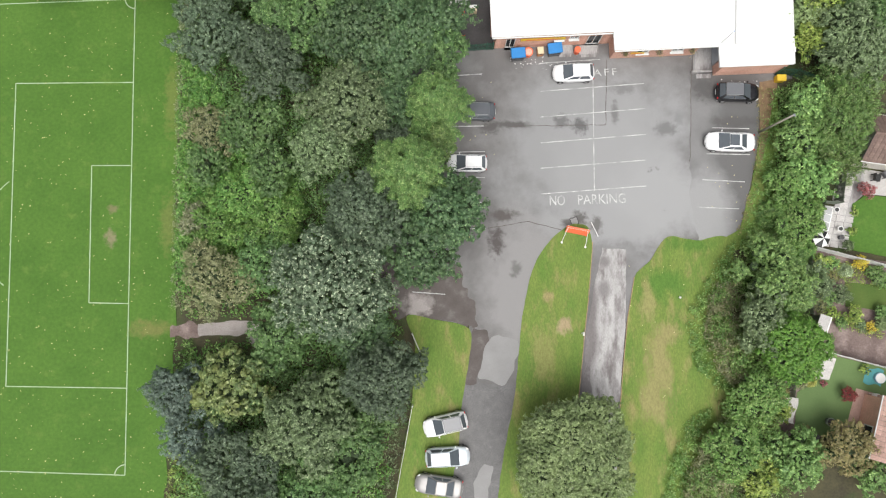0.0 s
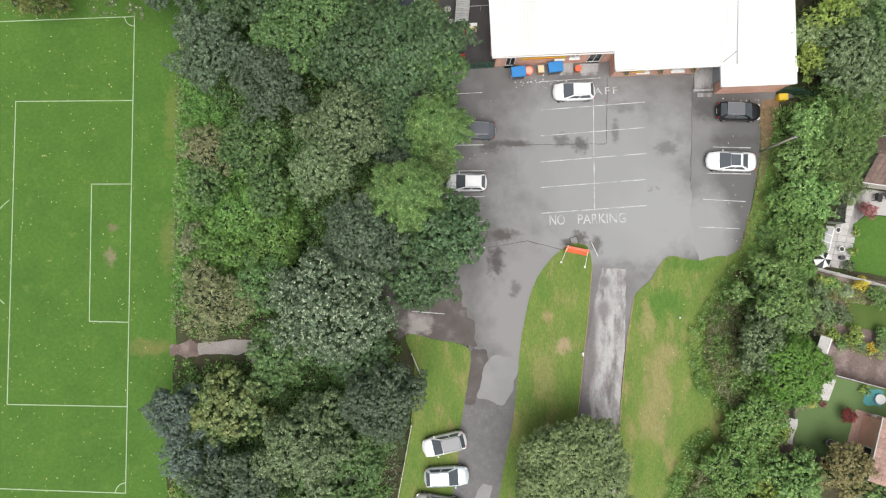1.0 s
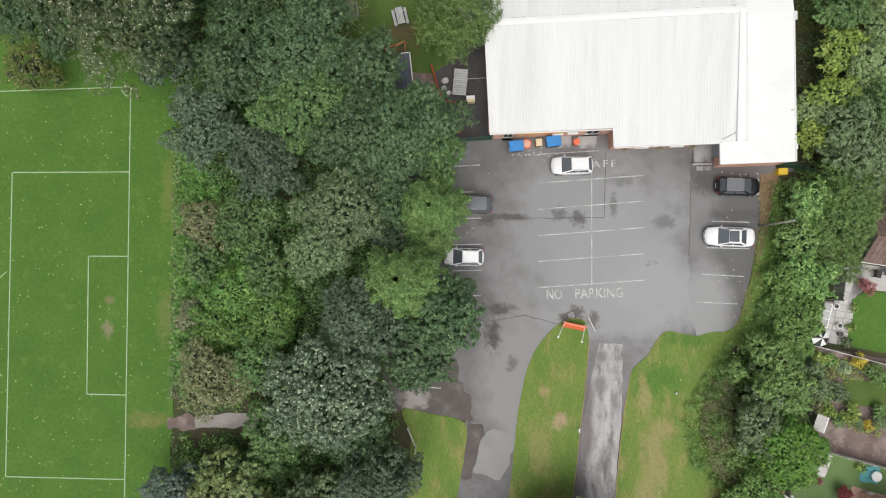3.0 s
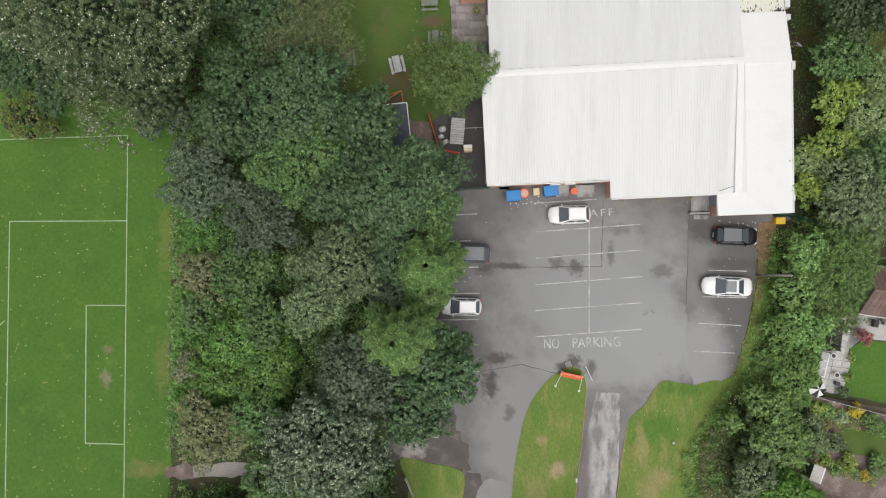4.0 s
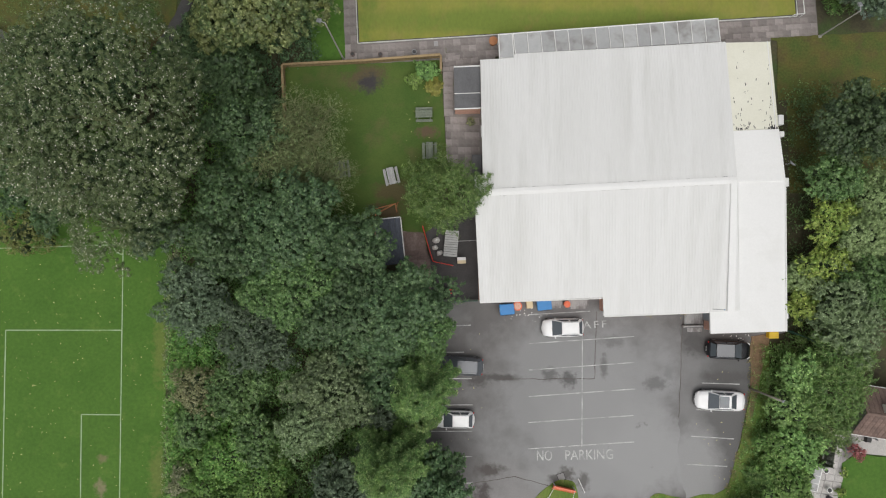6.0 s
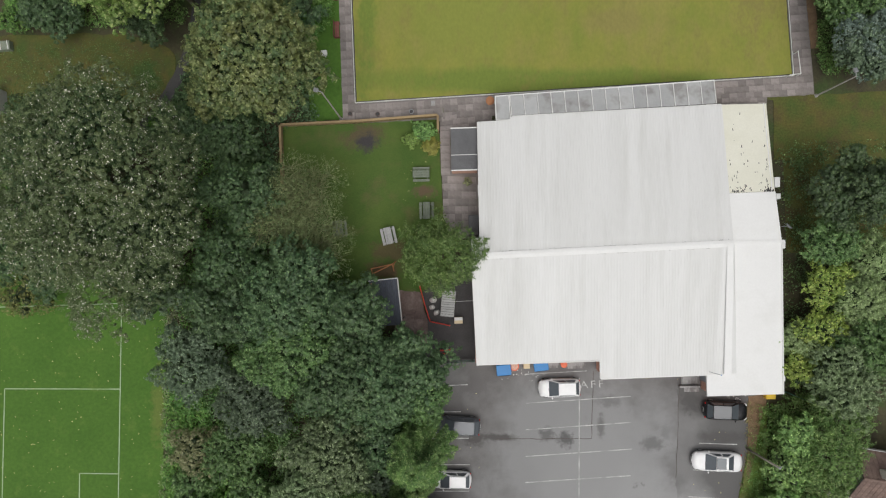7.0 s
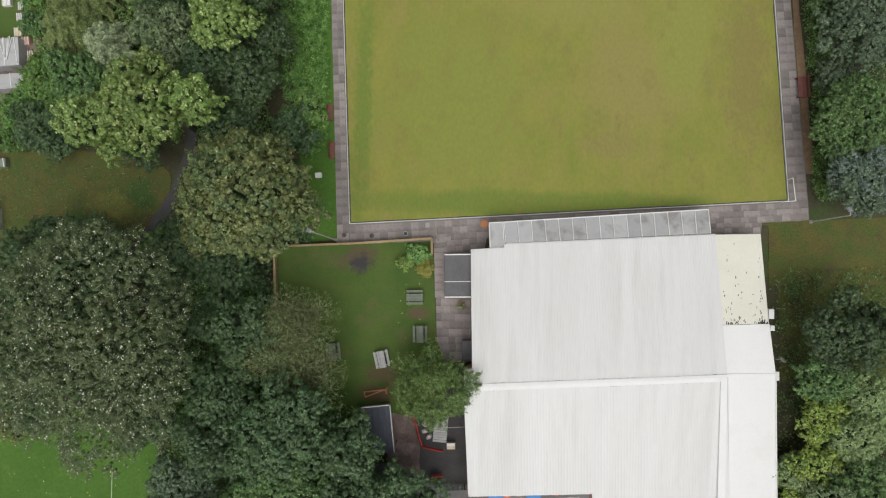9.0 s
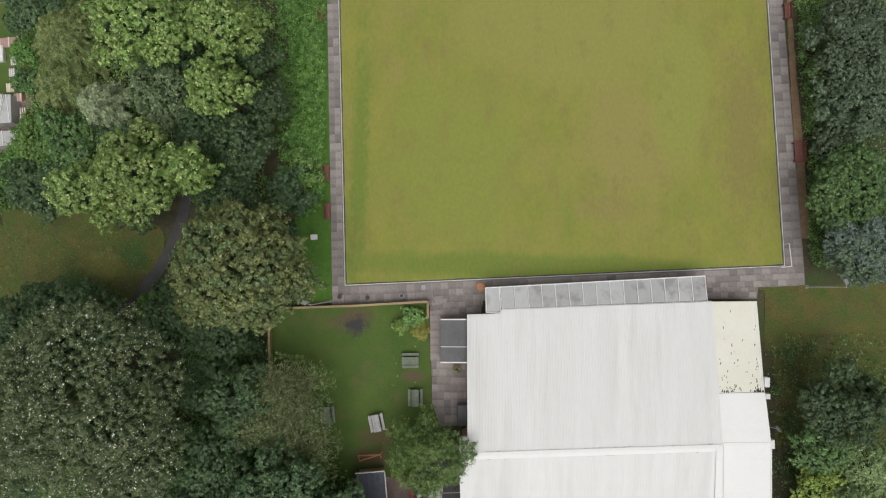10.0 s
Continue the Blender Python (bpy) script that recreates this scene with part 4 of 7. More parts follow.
slab("cinder_path", ragged([(x + 0.5, y - 0.3) for x, y in track] + [(x - 0.5, y + 0.3) for x, y in reversed(track)], 0.12, 0.5), 0.012, 0.06, M["gravel_path"], None, "dark narrow cinder path curving through the clearing", "path")
slab("grass_margin", ragged([(-12.2, 42.2), (-9.05, 42.4), (-9.45, 50), (-10.95, 76), (-15, 76), (-13, 50)], 0.1, 0.5), 0.012, 0.1, M["pitch"], None, "bright grass margin beside the paving", "grass")

# bowling green: slightly raised turf, ditch, white plank and paving all round
gSW, gSE, gNE, gNW = (-7.85, 44.05), (34.8, 47.25), (32.05, 88.6), (-10.45, 86.6)


def on_green(u, v):
    a = (gSW[0] + (gSE[0] - gSW[0]) * u, gSW[1] + (gSE[1] - gSW[1]) * u)
    b = (gNW[0] + (gNE[0] - gNW[0]) * u, gNW[1] + (gNE[1] - gNW[1]) * u)
    return a[0] + (b[0] - a[0]) * v, a[1] + (b[1] - a[1]) * v


def green_ring(m):
    return [on_green(*p) for p in ((-m, -m), (1 + m, -m), (1 + m, 1 + m), (-m, 1 + m))]


slab("ditch", green_ring(0.0005), 0.004, 0.08, M["yard"], None, "dark shallow ditch round the bowling green", "ditch")
turf = slab("bowling_green", ragged(green_ring(-0.0035), 0.06, 0.5), 0.05, 0.1, M["bowls"], None, "yellow-green close-mown bowling green with brown patches", "bowling green")
ring = green_ring(0.0)
for a, b in zip(ring, ring[1:] + ring[:1]):
    k = 14
    for i in range(k):
        p = (a[0] + (b[0] - a[0]) * i / k, a[1] + (b[1] - a[1]) * i / k)
        q = (a[0] + (b[0] - a[0]) * (i + 0.995) / k, a[1] + (b[1] - a[1]) * (i + 0.995) / k)
        strip("white_plank", p, q, 0.075, 0.12, 0.14, M["plank"], turf)
paving = slab("paving", [on_green(*p) for p in ((-0.031, -0.045), (0.20, -0.055), (0.20, -0.33), (0.305, -0.33), (0.30, -0.05), (1.045, -0.049), (1.045, 0.0), (1.036, 0.66), (1.036, 1.04), (-0.029, 1.04))], -0.004, 0.1, M["joint"], None,
              "joints and bed of the paving round the green", "paving")


def pave(p0, p1, p2, p3, nu, nv, seed):
    """Paving slabs in courses over a four-sided area, every one with its own edges."""
    rng = random.Random(seed)
    for j in range(nv):
        off = rng.uniform(-0.3, 0.3) if nu > 3 else 0.0
        for i in range(-1, nu + 1):
            if min(i + 0.985 + off, nu) - max(i + 0.015 + off, 0) < 0.1:
                continue
            c = []
            for u, v in ((i + off + 0.015, j + 0.015), (i + off + 0.985, j + 0.015), (i + off + 0.985, j + 0.985), (i + off + 0.015, j + 0.985)):
                u, v = min(max(u, 0), nu) / nu, v / nv
                c.append([(p0[k] * (1 - u) + p1[k] * u) * (1 - v) + (p3[k] * (1 - u) + p2[k] * u) * v for k in (0, 1)])
            cx, cy = sum(q[0] for q in c) / 4, sum(q[1] for q in c) / 4
            bm = bmesh.new()
            h = 0.012 + rng.uniform(0, 0.008)
            hi = [bm.verts.new((q[0] - cx, q[1] - cy, h)) for q in c]
            lo = [bm.verts.new((q[0] - cx, q[1] - cy, -0.02)) for q in c]
            bm.faces.new(hi)
            for k in range(4):
                bm.faces.new((lo[k], lo[(k + 1) % 4], hi[(k + 1) % 4], hi[k]))
            ob = part("paving_slab", bm, M["paving"], paving)
            ob.location = (cx, cy, 0)


# ---- the clubhouse ----
club = empty("clubhouse", pose(15, 30, 0), "single-storey orange brick clubhouse with white sheet roofs", "building")
club_inv = Matrix.Translation((-15, -30, 0))


def cpart(name, bm, material, parent=None, label="", smooth=False):
    bmesh.ops.transform(bm, matrix=club_inv, verts=bm.verts)
    return part(name, bm, material, parent or club, label, smooth)


def sheet(corners, thick=0.06, bm=None):
    """A thin plate over three or four corners, top face through them."""
    bm = bm or bmesh.new()
    hi = [bm.verts.new(c) for c in corners]
    lo = [bm.verts.new((c[0], c[1], c[2] - thick)) for c in corners]
    n = len(corners)
    fs = [bm.faces.new(hi), bm.faces.new(lo[::-1])]
    for k in range(n):
        fs.append(bm.faces.new((lo[k], lo[(k + 1) % n], hi[(k + 1) % n], hi[k])))
    bmesh.ops.recalc_face_normals(bm, faces=fs)
    return bm


def lerp(a, b, t):
    return tuple(x + (y - x) * t for x, y in zip(a, b))


def wall(p, q, z0, z1, thick=0.22, openings=(), name="wall"):
    """A straight wall from p to q with openings (start, width, sill, head) that go through it."""
    bm = bmesh.new()
    d = math.hypot(q[0] - p[0], q[1] - p[1])
    a = math.degrees(math.atan2(q[1] - p[1], q[0] - p[0]))
    m = pose(p[0], p[1], 0, 0, 0, a)

    def block(x0, x1, lo, hi):
        if x1 - x0 > 0.01 and hi - lo > 0.01:
            one = box(x1 - x0, thick, hi - lo, (x0 + x1) / 2, thick / 2, lo)
            bmesh.ops.transform(one, matrix=m, verts=one.verts)
            me = bpy.data.meshes.new("tmp")
            one.to_mesh(me)
            one.free()
            bm.from_mesh(me)
            bpy.data.meshes.remove(me)

    x = 0
    for s, w, sill, head in sorted(openings):
        block(x, s, z0, z1)
        block(s, s + w, z0, sill)
        block(s, s + w, head, z1)
        x = s + w
    block(x, d, z0, z1)
    ob = cpart(name, bm, M["brick"])
    # courses of bricks, one strip each, slightly proud of the wall
    course = bmesh.new()
    k = int((z1 - z0) / 0.15)
    for c in range(k):
        z = z0 + c * 0.15
        x = 0.11 * (c % 2)
        while x + 0.45 < d:
            if not any(s - 0.45 < x < s + w and sill - 0.15 < z < head for s, w, sill, head in openings):
                box(0.435, 0.012, 0.135, x + 0.22, -0.004, z, 0, 0, course) if d < 13 else None
            x += 0.45
        if d >= 13:
            break
    if len(course.verts):
        bmesh.ops.transform(course, matrix=m, verts=course.verts)
        tagged(cpart("brick_facing", course, M["brick"], ob), "", "", "", "stuff")
    else:
        course.free()
    for s, w, sill, head in openings:
        win = bmesh.new()
        for fx, fw, fz, fh in ((s, w, sill, 0.07), (s, w, head - 0.07, 0.07), (s, 0.07, sill, head - sill), (s + w - 0.07, 0.07, sill, head - sill), (s + w / 2 - 0.03, 0.06, sill, head - sill)):
            box(fw, 0.08, fh, fx + fw / 2, 0.06, fz, 0, 0, win)
        bmesh.ops.transform(win, matrix=m, verts=win.verts)
        frame_ob = cpart("window_frame", win, M["white"], None, "white painted window frame")
        g = box(w - 0.1, 0.02, head - sill - 0.1, s + w / 2, 0.09, sill + 0.05)
        bmesh.ops.transform(g, matrix=m, verts=g.verts)
        cpart("pane", g, M["pane"], frame_ob)
        g = box(w + 0.10, 0.30, 0.06, s + w / 2, -0.08, sill - 0.06, 0, 0.01)
        bmesh.ops.transform(g, matrix=m, verts=g.verts)
        cpart("window_sill", g, M["white"], frame_ob)
    return ob


wall((4.75, 19.35), (15.9, 19.95), 0, 2.9, openings=((1.0, 0.9, 0.0, 2.05), (5.6, 0.9, 1.5, 2.1), (7.0, 0.9, 1.5, 2.1), (8.8, 1.3, 0.0, 2.1)))
wall((15.9, 19.95), (15.95, 18.45), 0, 2.8)
wall((15.95, 18.45), (23.95, 18.85), 0, 2.8, openings=((2.2, 1.2, 1.1, 2.1), (5.5, 1.2, 1.1, 2.1)))
wall((23.95, 18.85), (23.95, 20.6), 0, 2.8)
wall((23.95, 20.6), (25.9, 20.6), 0, 2.8, openings=((0.5, 1.0, 0.0, 2.1),))
wall((25.9, 20.4), (25.9, 16.85), 0, 2.6)
wall((25.9, 16.85), (32.15, 17.15), 0, 2.6)
wall((32.15, 17.15), (31.85, 31.0), 0, 2.6)
wall((31.85, 31.0), (30.85, 43.5), 0, 2.3)
wall((30.85, 43.5), (26.6, 43.3), 0, 2.3, openings=((1.2, 1.6, 1.0, 2.0),))
wall((26.6, 43.3), (7.4, 41.95), 0, 2.45, openings=((1.5, 1.8, 0.4, 2.1), (4.6, 1.8, 0.4, 2.1), (7.7, 1.0, 0.02, 2.1), (10.2, 1.8, 0.4, 2.1), (13.5, 1.8, 0.4, 2.1)))
wall((7.4, 41.95), (7.4, 41.45), 0, 2.4)
wall((7.4, 41.45), (4.25, 41.3), 0, 2.4)
wall((4.25, 41.3), (4.75, 31.0), 0, 2.45, openings=((5.2, 1.0, 0.02, 2.1),))
wall((4.75, 31.0), (3.95, 30.5), 0, 2.6)
wall((3.95, 30.5), (4.75, 19.35), 0, 2.8)

# main roof: two slopes of ribbed sheets from the ridge to the eaves
ridge = ((4.42, 29.10, 3.90), (27.28, 30.62, 3.90))


def ribbed_sheet(r0, r1, e0, e1, ribs):
    """One roof sheet with its standing ribs, from ridge edge r0-r1 to eave edge e0-e1."""
    bm = sheet([r0, r1, e1, e0], 0.05)
    for k in range(ribs):
        t = (k + 0.5) / ribs
        a, b = Vector(lerp(r0, r1, t)), Vector(lerp(e0, e1, t))
        w = (Vector(r1) - Vector(r0)).normalized() * 0.035
        top = Vector((0, 0, 0.014))
        vs = [bm.verts.new(v) for v in (a - w, a + w, b + w, b - w, a - w * 0.5 + top, a + w * 0.5 + top, b + w * 0.5 + top, b - w * 0.5 + top)]
        for f in ((4, 5, 6, 7), (0, 4, 7, 3), (1, 2, 6, 5), (3, 7, 6, 2), (0, 1, 5, 4)):
            bm.faces.new([vs[i] for i in f])
    bmesh.ops.recalc_face_normals(bm, faces=bm.faces)
    return bm


N = 22
north = ((4.02, 42.02, 2.60), (26.74, 43.62, 2.70))
for i in range(N):
    a, b = i / N, (i + 1) / N + 0.0004
    e0, e1 = lerp(*north, a), lerp(*north, b)
    if i < 3:
        e0, e1 = lerp(e0, lerp(*ridge, a), 0.03), lerp(e1, lerp(*ridge, b), 0.03)
    dz = 0.004 * (i % 2)
    cpart("roof_sheet", ribbed_sheet(*[(p[0], p[1], p[2] + dz) for p in (lerp(*ridge, a), lerp(*ridge, b), e0, e1)], 4), M["roof"])
south = ((4.42, 17.47, 2.9), (26.75, 18.72, 2.9))
ridge_s = ((3.62, 29.05, 3.88), (26.75, 30.58, 3.88))
for i in range(N):
    a, b = i / N, (i + 1) / N + 0.0004
    e0, e1 = lerp(*south, a), lerp(*south, b)
    if i < 11:
        e0, e1 = lerp(lerp(*ridge_s, a), e0, 0.855), lerp(lerp(*ridge_s, b), e1, 0.855)
    dz = 0.004 * (i % 2)
    cpart("roof_sheet", ribbed_sheet(*[(p[0], p[1], p[2] + dz) for p in (lerp(*ridge_s, a), lerp(*ridge_s, b), e0, e1)], 4), M["roof"])
for s, (dy, dz) in enumerate(((0.30, 3.905), (-0.32, 3.905))):
    cap = [(ridge[0][0] - 0.05, ridge[0][1], 3.965), (ridge[1][0], ridge[1][1], 3.965), (ridge[1][0], ridge[1][1] + dy, dz + 0.03), (ridge[0][0] - 0.05, ridge[0][1] + dy, dz + 0.03)]
    cpart("ridge_cap", sheet(cap, 0.03), M["roof_flat"])
grime = bmesh.new()
rng = random.Random(7)
for i in range(60):
    t = rng.random()
    p = lerp(*ridge, t)
    box(rng.uniform(0.05, 0.4), rng.uniform(0.012, 0.03), 0.004, p[0], p[1] + rng.choice((0.33, 0.36, -0.36)), 3.93, 3.8, 0, grime)
tagged(cpart("ridge_grime", grime, M["grime"]), "", "", "", "stuff")
cpart("parapet_cap", sheet([(3.62, 29.1, 3.86), (4.62, 29.15, 3.90), (4.66, 30.75, 3.75), (3.64, 30.7, 3.72)], 0.5), M["roof_flat"])
# gables, fascias and gutters
cpart("gable", sheet([(4.2, 19.3, 2.9), (3.9, 29.0, 3.8), (4.1, 29.0, 2.6), (4.4, 19.4, 2.6)], 0.05), M["brick"])
for a, b in (((4.33, 19.12, 2.92), (15.56, 19.71, 2.92)), ((15.72, 18.04, 2.82), (25.3, 18.60, 2.82)), ((7.3, 42.28, 2.55), (26.74, 43.66, 2.62)), ((25.4, 16.70, 2.74), (32.2, 17.04, 2.74)), ((4.02, 41.66, 2.58), (7.3, 41.9, 2.58))):
    d = math.hypot(b[0] - a[0], b[1] - a[1])
    an = math.degrees(math.atan2(b[1] - a[1], b[0] - a[0]))
    cpart("gutter", box(d, 0.10, 0.12, (a[0] + b[0]) / 2, (a[1] + b[1]) / 2, a[2] - 0.1, an, 0.02), M["white"])
cpart("barge_board", box(0.08, 1.66, 0.16, 15.62, 18.93, 2.84, 1.5, 0, None, -5), M["white"], None, "white board on the roof's step")
cpart("box_gutter", sheet([(26.75, 18.75, 3.18), (27.42, 18.80, 3.18), (27.26, 30.6, 3.97), (26.70, 30.56, 3.97)], 0.35), M["roof_flat"])
cpart("flashing", sheet([(27.40, 18.80, 3.14), (28.0, 18.84, 2.86), (27.75, 30.6, 3.07), (27.24, 30.6, 3.93)], 0.03), M["roof_flat"])
# flat roofs of the east wing
cpart("wing_roof", sheet([(25.38, 16.68, 2.80), (32.26, 17.03, 2.80), (32.05, 30.80, 3.05), (27.2, 30.62, 3.05), (27.45, 18.85, 2.84), (25.30, 18.62, 2.84)], 0.25), M["roof_flat"])
cpart("wing_roof", sheet([(27.0, 30.66, 3.08), (32.05, 30.84, 3.08), (31.50, 35.5, 3.0), (27.0, 35.25, 3.0)], 0.25), M["roof_flat"])
cpart("cream_roof", sheet([(26.85, 35.28, 2.94), (31.48, 35.53, 2.94), (30.93, 43.78, 2.52), (26.72, 43.62, 2.52)], 0.2), M["cream"], None, "cream coated flat roof with peeling spots")
cpart("roof_joint", sheet([(27.2, 30.5, 3.12), (32.0, 30.72, 3.12), (32.0, 31.05, 3.12), (27.2, 30.85, 3.12)], 0.08), M["roof_flat"])
peel = bmesh.new()
for i in range(120):
    u, v = rng.random(), rng.random() ** 5.5 * 0.95
    if rng.random() < 0.25:
        u = 0.86 + 0.08 * rng.random()
    p = lerp(lerp((26.95, 35.4, 2.945), (31.4, 35.6, 2.945), u), lerp((26.85, 43.4, 2.545), (30.85, 43.6, 2.545), u), v)
    box(rng.uniform(0.03, 0.09), rng.uniform(0.05, 0.26), 0.006, p[0], p[1], p[2], rng.uniform(-8, 8), 0, peel)
tagged(cpart("peeled_spot", peel, M["peel"]), "", "", "", "stuff")
cpart("edge_trim", box(0.12, 13.8, 0.10, 32.14, 23.9, 2.9, 0.9, 0.02, None, 1.0), M["white"])
cpart("edge_trim", box(0.10, 8.2, 0.08, 30.95, 39.7, 2.68, 4.0, 0.02, None, -2.9), M["white"])
for x, y, z, sx, sy in ((31.75, 36.4, 2.3, 0.5, 0.9), (32.5, 30.7, 1.9, 0.35, 0.8), (32.3, 18.4, 2.2, 0.3, 0.5), (31.9, 35.1, 2.2, 0.4, 0.5)):
    cpart("wall_vent", box(sx, sy, 0.6, x, y, z, 0, 0.03), M["roof_flat"], None, "pale vent box on the wall")
dish = empty("satellite_dish", pose(32.35, 32.3, 2.6), "grey satellite dish on a wall bracket", "satellite dish")
bm = bmesh.new()
bmesh.ops.create_uvsphere(bm, u_segments=16, v_segments=10, radius=0.42)
bmesh.ops.delete(bm, geom=[v for v in bm.verts if v.co.z > -0.22], context="VERTS")
bmesh.ops.transform(bm, matrix=pose(0.2, 0, 0.75, 60, 0, 140) @ pose(0, 0, 0.28), verts=bm.verts)
bmesh.ops.solidify(bm, geom=list(bm.faces), thickness=0.02)
part("reflector", bm, M["steel"], dish, smooth=True)
part("bracket", tube((-0.2, 0, 0.2), (0.2, 0, 0.65), 0.03, 0.03), M["steel"], dish)
part("feed_arm", tube((0.2, 0, 0.55), (-0.25, 0.25, 0.75), 0.015, 0.015, 6), M["steel"], dish)
mast = empty("aerial_mast", pose(25.5, 18.9, 2.6), "thin metal mast on the roof's edge", "aerial")
part("pole", tube((0, 0, 0), (0.1, 0.1, 2.6), 0.03, 0.025), M["steel"], mast)
part("clamp", box(0.14, 0.14, 0.1, 0, 0, 0.2, 0, 0.02), M["steel"], mast)
part("tip", tube((0.1, 0.1, 2.6), (0.1, 0.1, 2.75), 0.05, 0.03), M["blue"], mast)
# yellow signboard and porch
sign = empty("signboard", pose(9.2, 19.48, 1.75, 0, 0, 3), "yellow signboard under the eaves", "sign")
part("board", box(4.2, 0.06, 0.45, 0, 0, 0, 0, 0.01), M["yellow"], sign)
part("lettering_bar", box(3.2, 0.01, 0.18, 0, -0.035, 0.13), M["orange"], sign)
sign2 = copy_thing(sign, pose(18.2, 18.42, 1.3, 0, 0, 3))
sign2.scale = (0.3, 1, 0.6)
ramp = empty("entrance_ramp", pose(24.9, 18.2, 0), "grey concrete entrance platform with low wall", "ramp")
part("platform", box(1.8, 2.3, 0.14, 0, 0.2, 0, 0, 0.02), M["concrete"], ramp)
part("low_wall", box(1.9, 0.16, 0.5, -0.2, -1.1, 0, 2, 0.02), M["concrete"], ramp)
part("rail", tube((-0.9, -1.0, 0.5), (-0.9, 1.1, 0.5), 0.03, 0.03), M["steel"], ramp)
part("step", box(1.4, 0.4, 0.1, 0.1, -1.45, 0.0, 2, 0.01), M["concrete"], ramp)
for x, w in ((11.6, 1.5), (13.9, 1.9)):
    st = empty("doorstep", pose(x, 19.25, 0, 0, 0, 3), "low concrete step at a door of the clubhouse", "step")
    part("tread", box(w, 0.9, 0.16, 0, 0, 0, 0, 0.02), M["concrete"], st)
    part("lower_tread", box(w * 0.8, 0.3, 0.08, 0, -0.55, 0, 0, 0.02), M["concrete"], st)

# annex with felt roof
annex = empty("annex", pose(2.9, 39.2, 0, 0, 0, 2), "small brick lean-to with grey felt roof and white trim", "building")
for x, y, sx, sy in ((-1.1, 0, 0.2, 3.7), (0, -1.85, 2.4, 0.2), (0, 1.85, 2.4, 0.2)):
    part("wall", box(sx, sy, 2.1, x, y, 0), M["brick"], annex)
part("roof", sheet([(-1.26, -2.0, 2.15), (1.2, -2.0, 2.3), (1.2, 2.0, 2.3), (-1.26, 2.0, 2.15)], 0.08), M["felt"], annex)
for y in (-2.0, -0.55, 2.0):
    part("trim", box(2.46, 0.12 if y != -0.55 else 0.06, 0.07, -0.03, y, 2.19, 0, 0.01, None, 0, -3.5), M["white"], annex)
tank = empty("storage_tank", pose(3.95, 32.1, 0, 0, 0, 2), "dark grey plastic storage box against the wall", "tank")
part("body", box(0.95, 1.9, 1.2, 0, 0, 0, 0, 0.06), M["felt"], tank)
part("lid", box(1.0, 1.95, 0.1, 0, 0, 1.2, 0, 0.04), M["felt"], tank)
part("hinge_bar", box(0.06, 1.7, 0.05, 0.42, 0, 1.3), M["black"], tank)

# verandah along the bowling green
ver = empty("verandah", pose(16, 44, 0), "glazed lean-to verandah with white glazing bars", "verandah")
vinv = Matrix.Translation((-16, -44, 0))


def vpart(name, bm, material, label=""):
    bmesh.ops.transform(bm, matrix=vinv, verts=bm.verts)
    return part(name, bm, material, ver, label)


f0, f1, b0, b1 = (7.1, 44.4, 2.25), (26.2, 46.0, 2.25), (7.3, 42.35, 2.50), (26.3, 43.72, 2.58)
NP = 15
for i in range(NP):
    a, b = i / NP, (i + 1) / NP
    vpart("glazing_panel", sheet([lerp(f0, f1, a + 0.003), lerp(f0, f1, b - 0.003), lerp(b0, b1, b - 0.003), lerp(b0, b1, a + 0.003)], 0.02), M["poly"])
for i in range(NP + 1):
    p, q = lerp(f0, f1, i / NP), lerp(b0, b1, i / NP)
    c = Vector(p) - Vector(q)
    vpart("glazing_bar", tube((p[0], p[1], p[2] + 0.02), (q[0], q[1], q[2] + 0.02), 0.045, 0.045, 6), M["white"])
vpart("end_panel", sheet([(5.72, 44.25, 2.2), (7.0, 44.36, 2.2), (7.2, 41.95, 2.35), (5.85, 41.9, 2.35)], 0.02), M["poly"])
for p, q in (((5.72, 44.25, 2.24), (5.85, 41.9, 2.39)), ((7.0, 44.36, 2.24), (7.2, 41.95, 2.39)), ((5.72, 44.25, 2.24), (26.2, 46.0, 2.27)), ((5.85, 41.95, 2.4), (7.2, 42.0, 2.4))):
    vpart("edge_bar", tube(p, q, 0.06, 0.06, 6), M["white"])
for i in range(0, NP + 1, 4):
    p = lerp(f0, f1, i / NP)
    vpart("post", box(0.1, 0.1, 2.22, p[0], p[1] - 0.1, 0), M["white"])
vpart("post", box(0.1, 0.1, 2.2, 5.8, 44.15, 0), M["white"])

shutter = empty("roller_shutter", pose(25.8, 19.1, 0.02), "blue-grey slatted shutter beside the entrance", "shutter")
for i in range(9):
    part("slat", box(0.05, 2.6, 0.22, 0, 0, 0.05 + i * 0.235, 0, 0.015), M["shutter"], shutter)
for sy in (-1.36, 1.36):
    part("guide", box(0.09, 0.09, 2.3, 0, sy, 0, 0, 0.01), M["steel"], shutter)

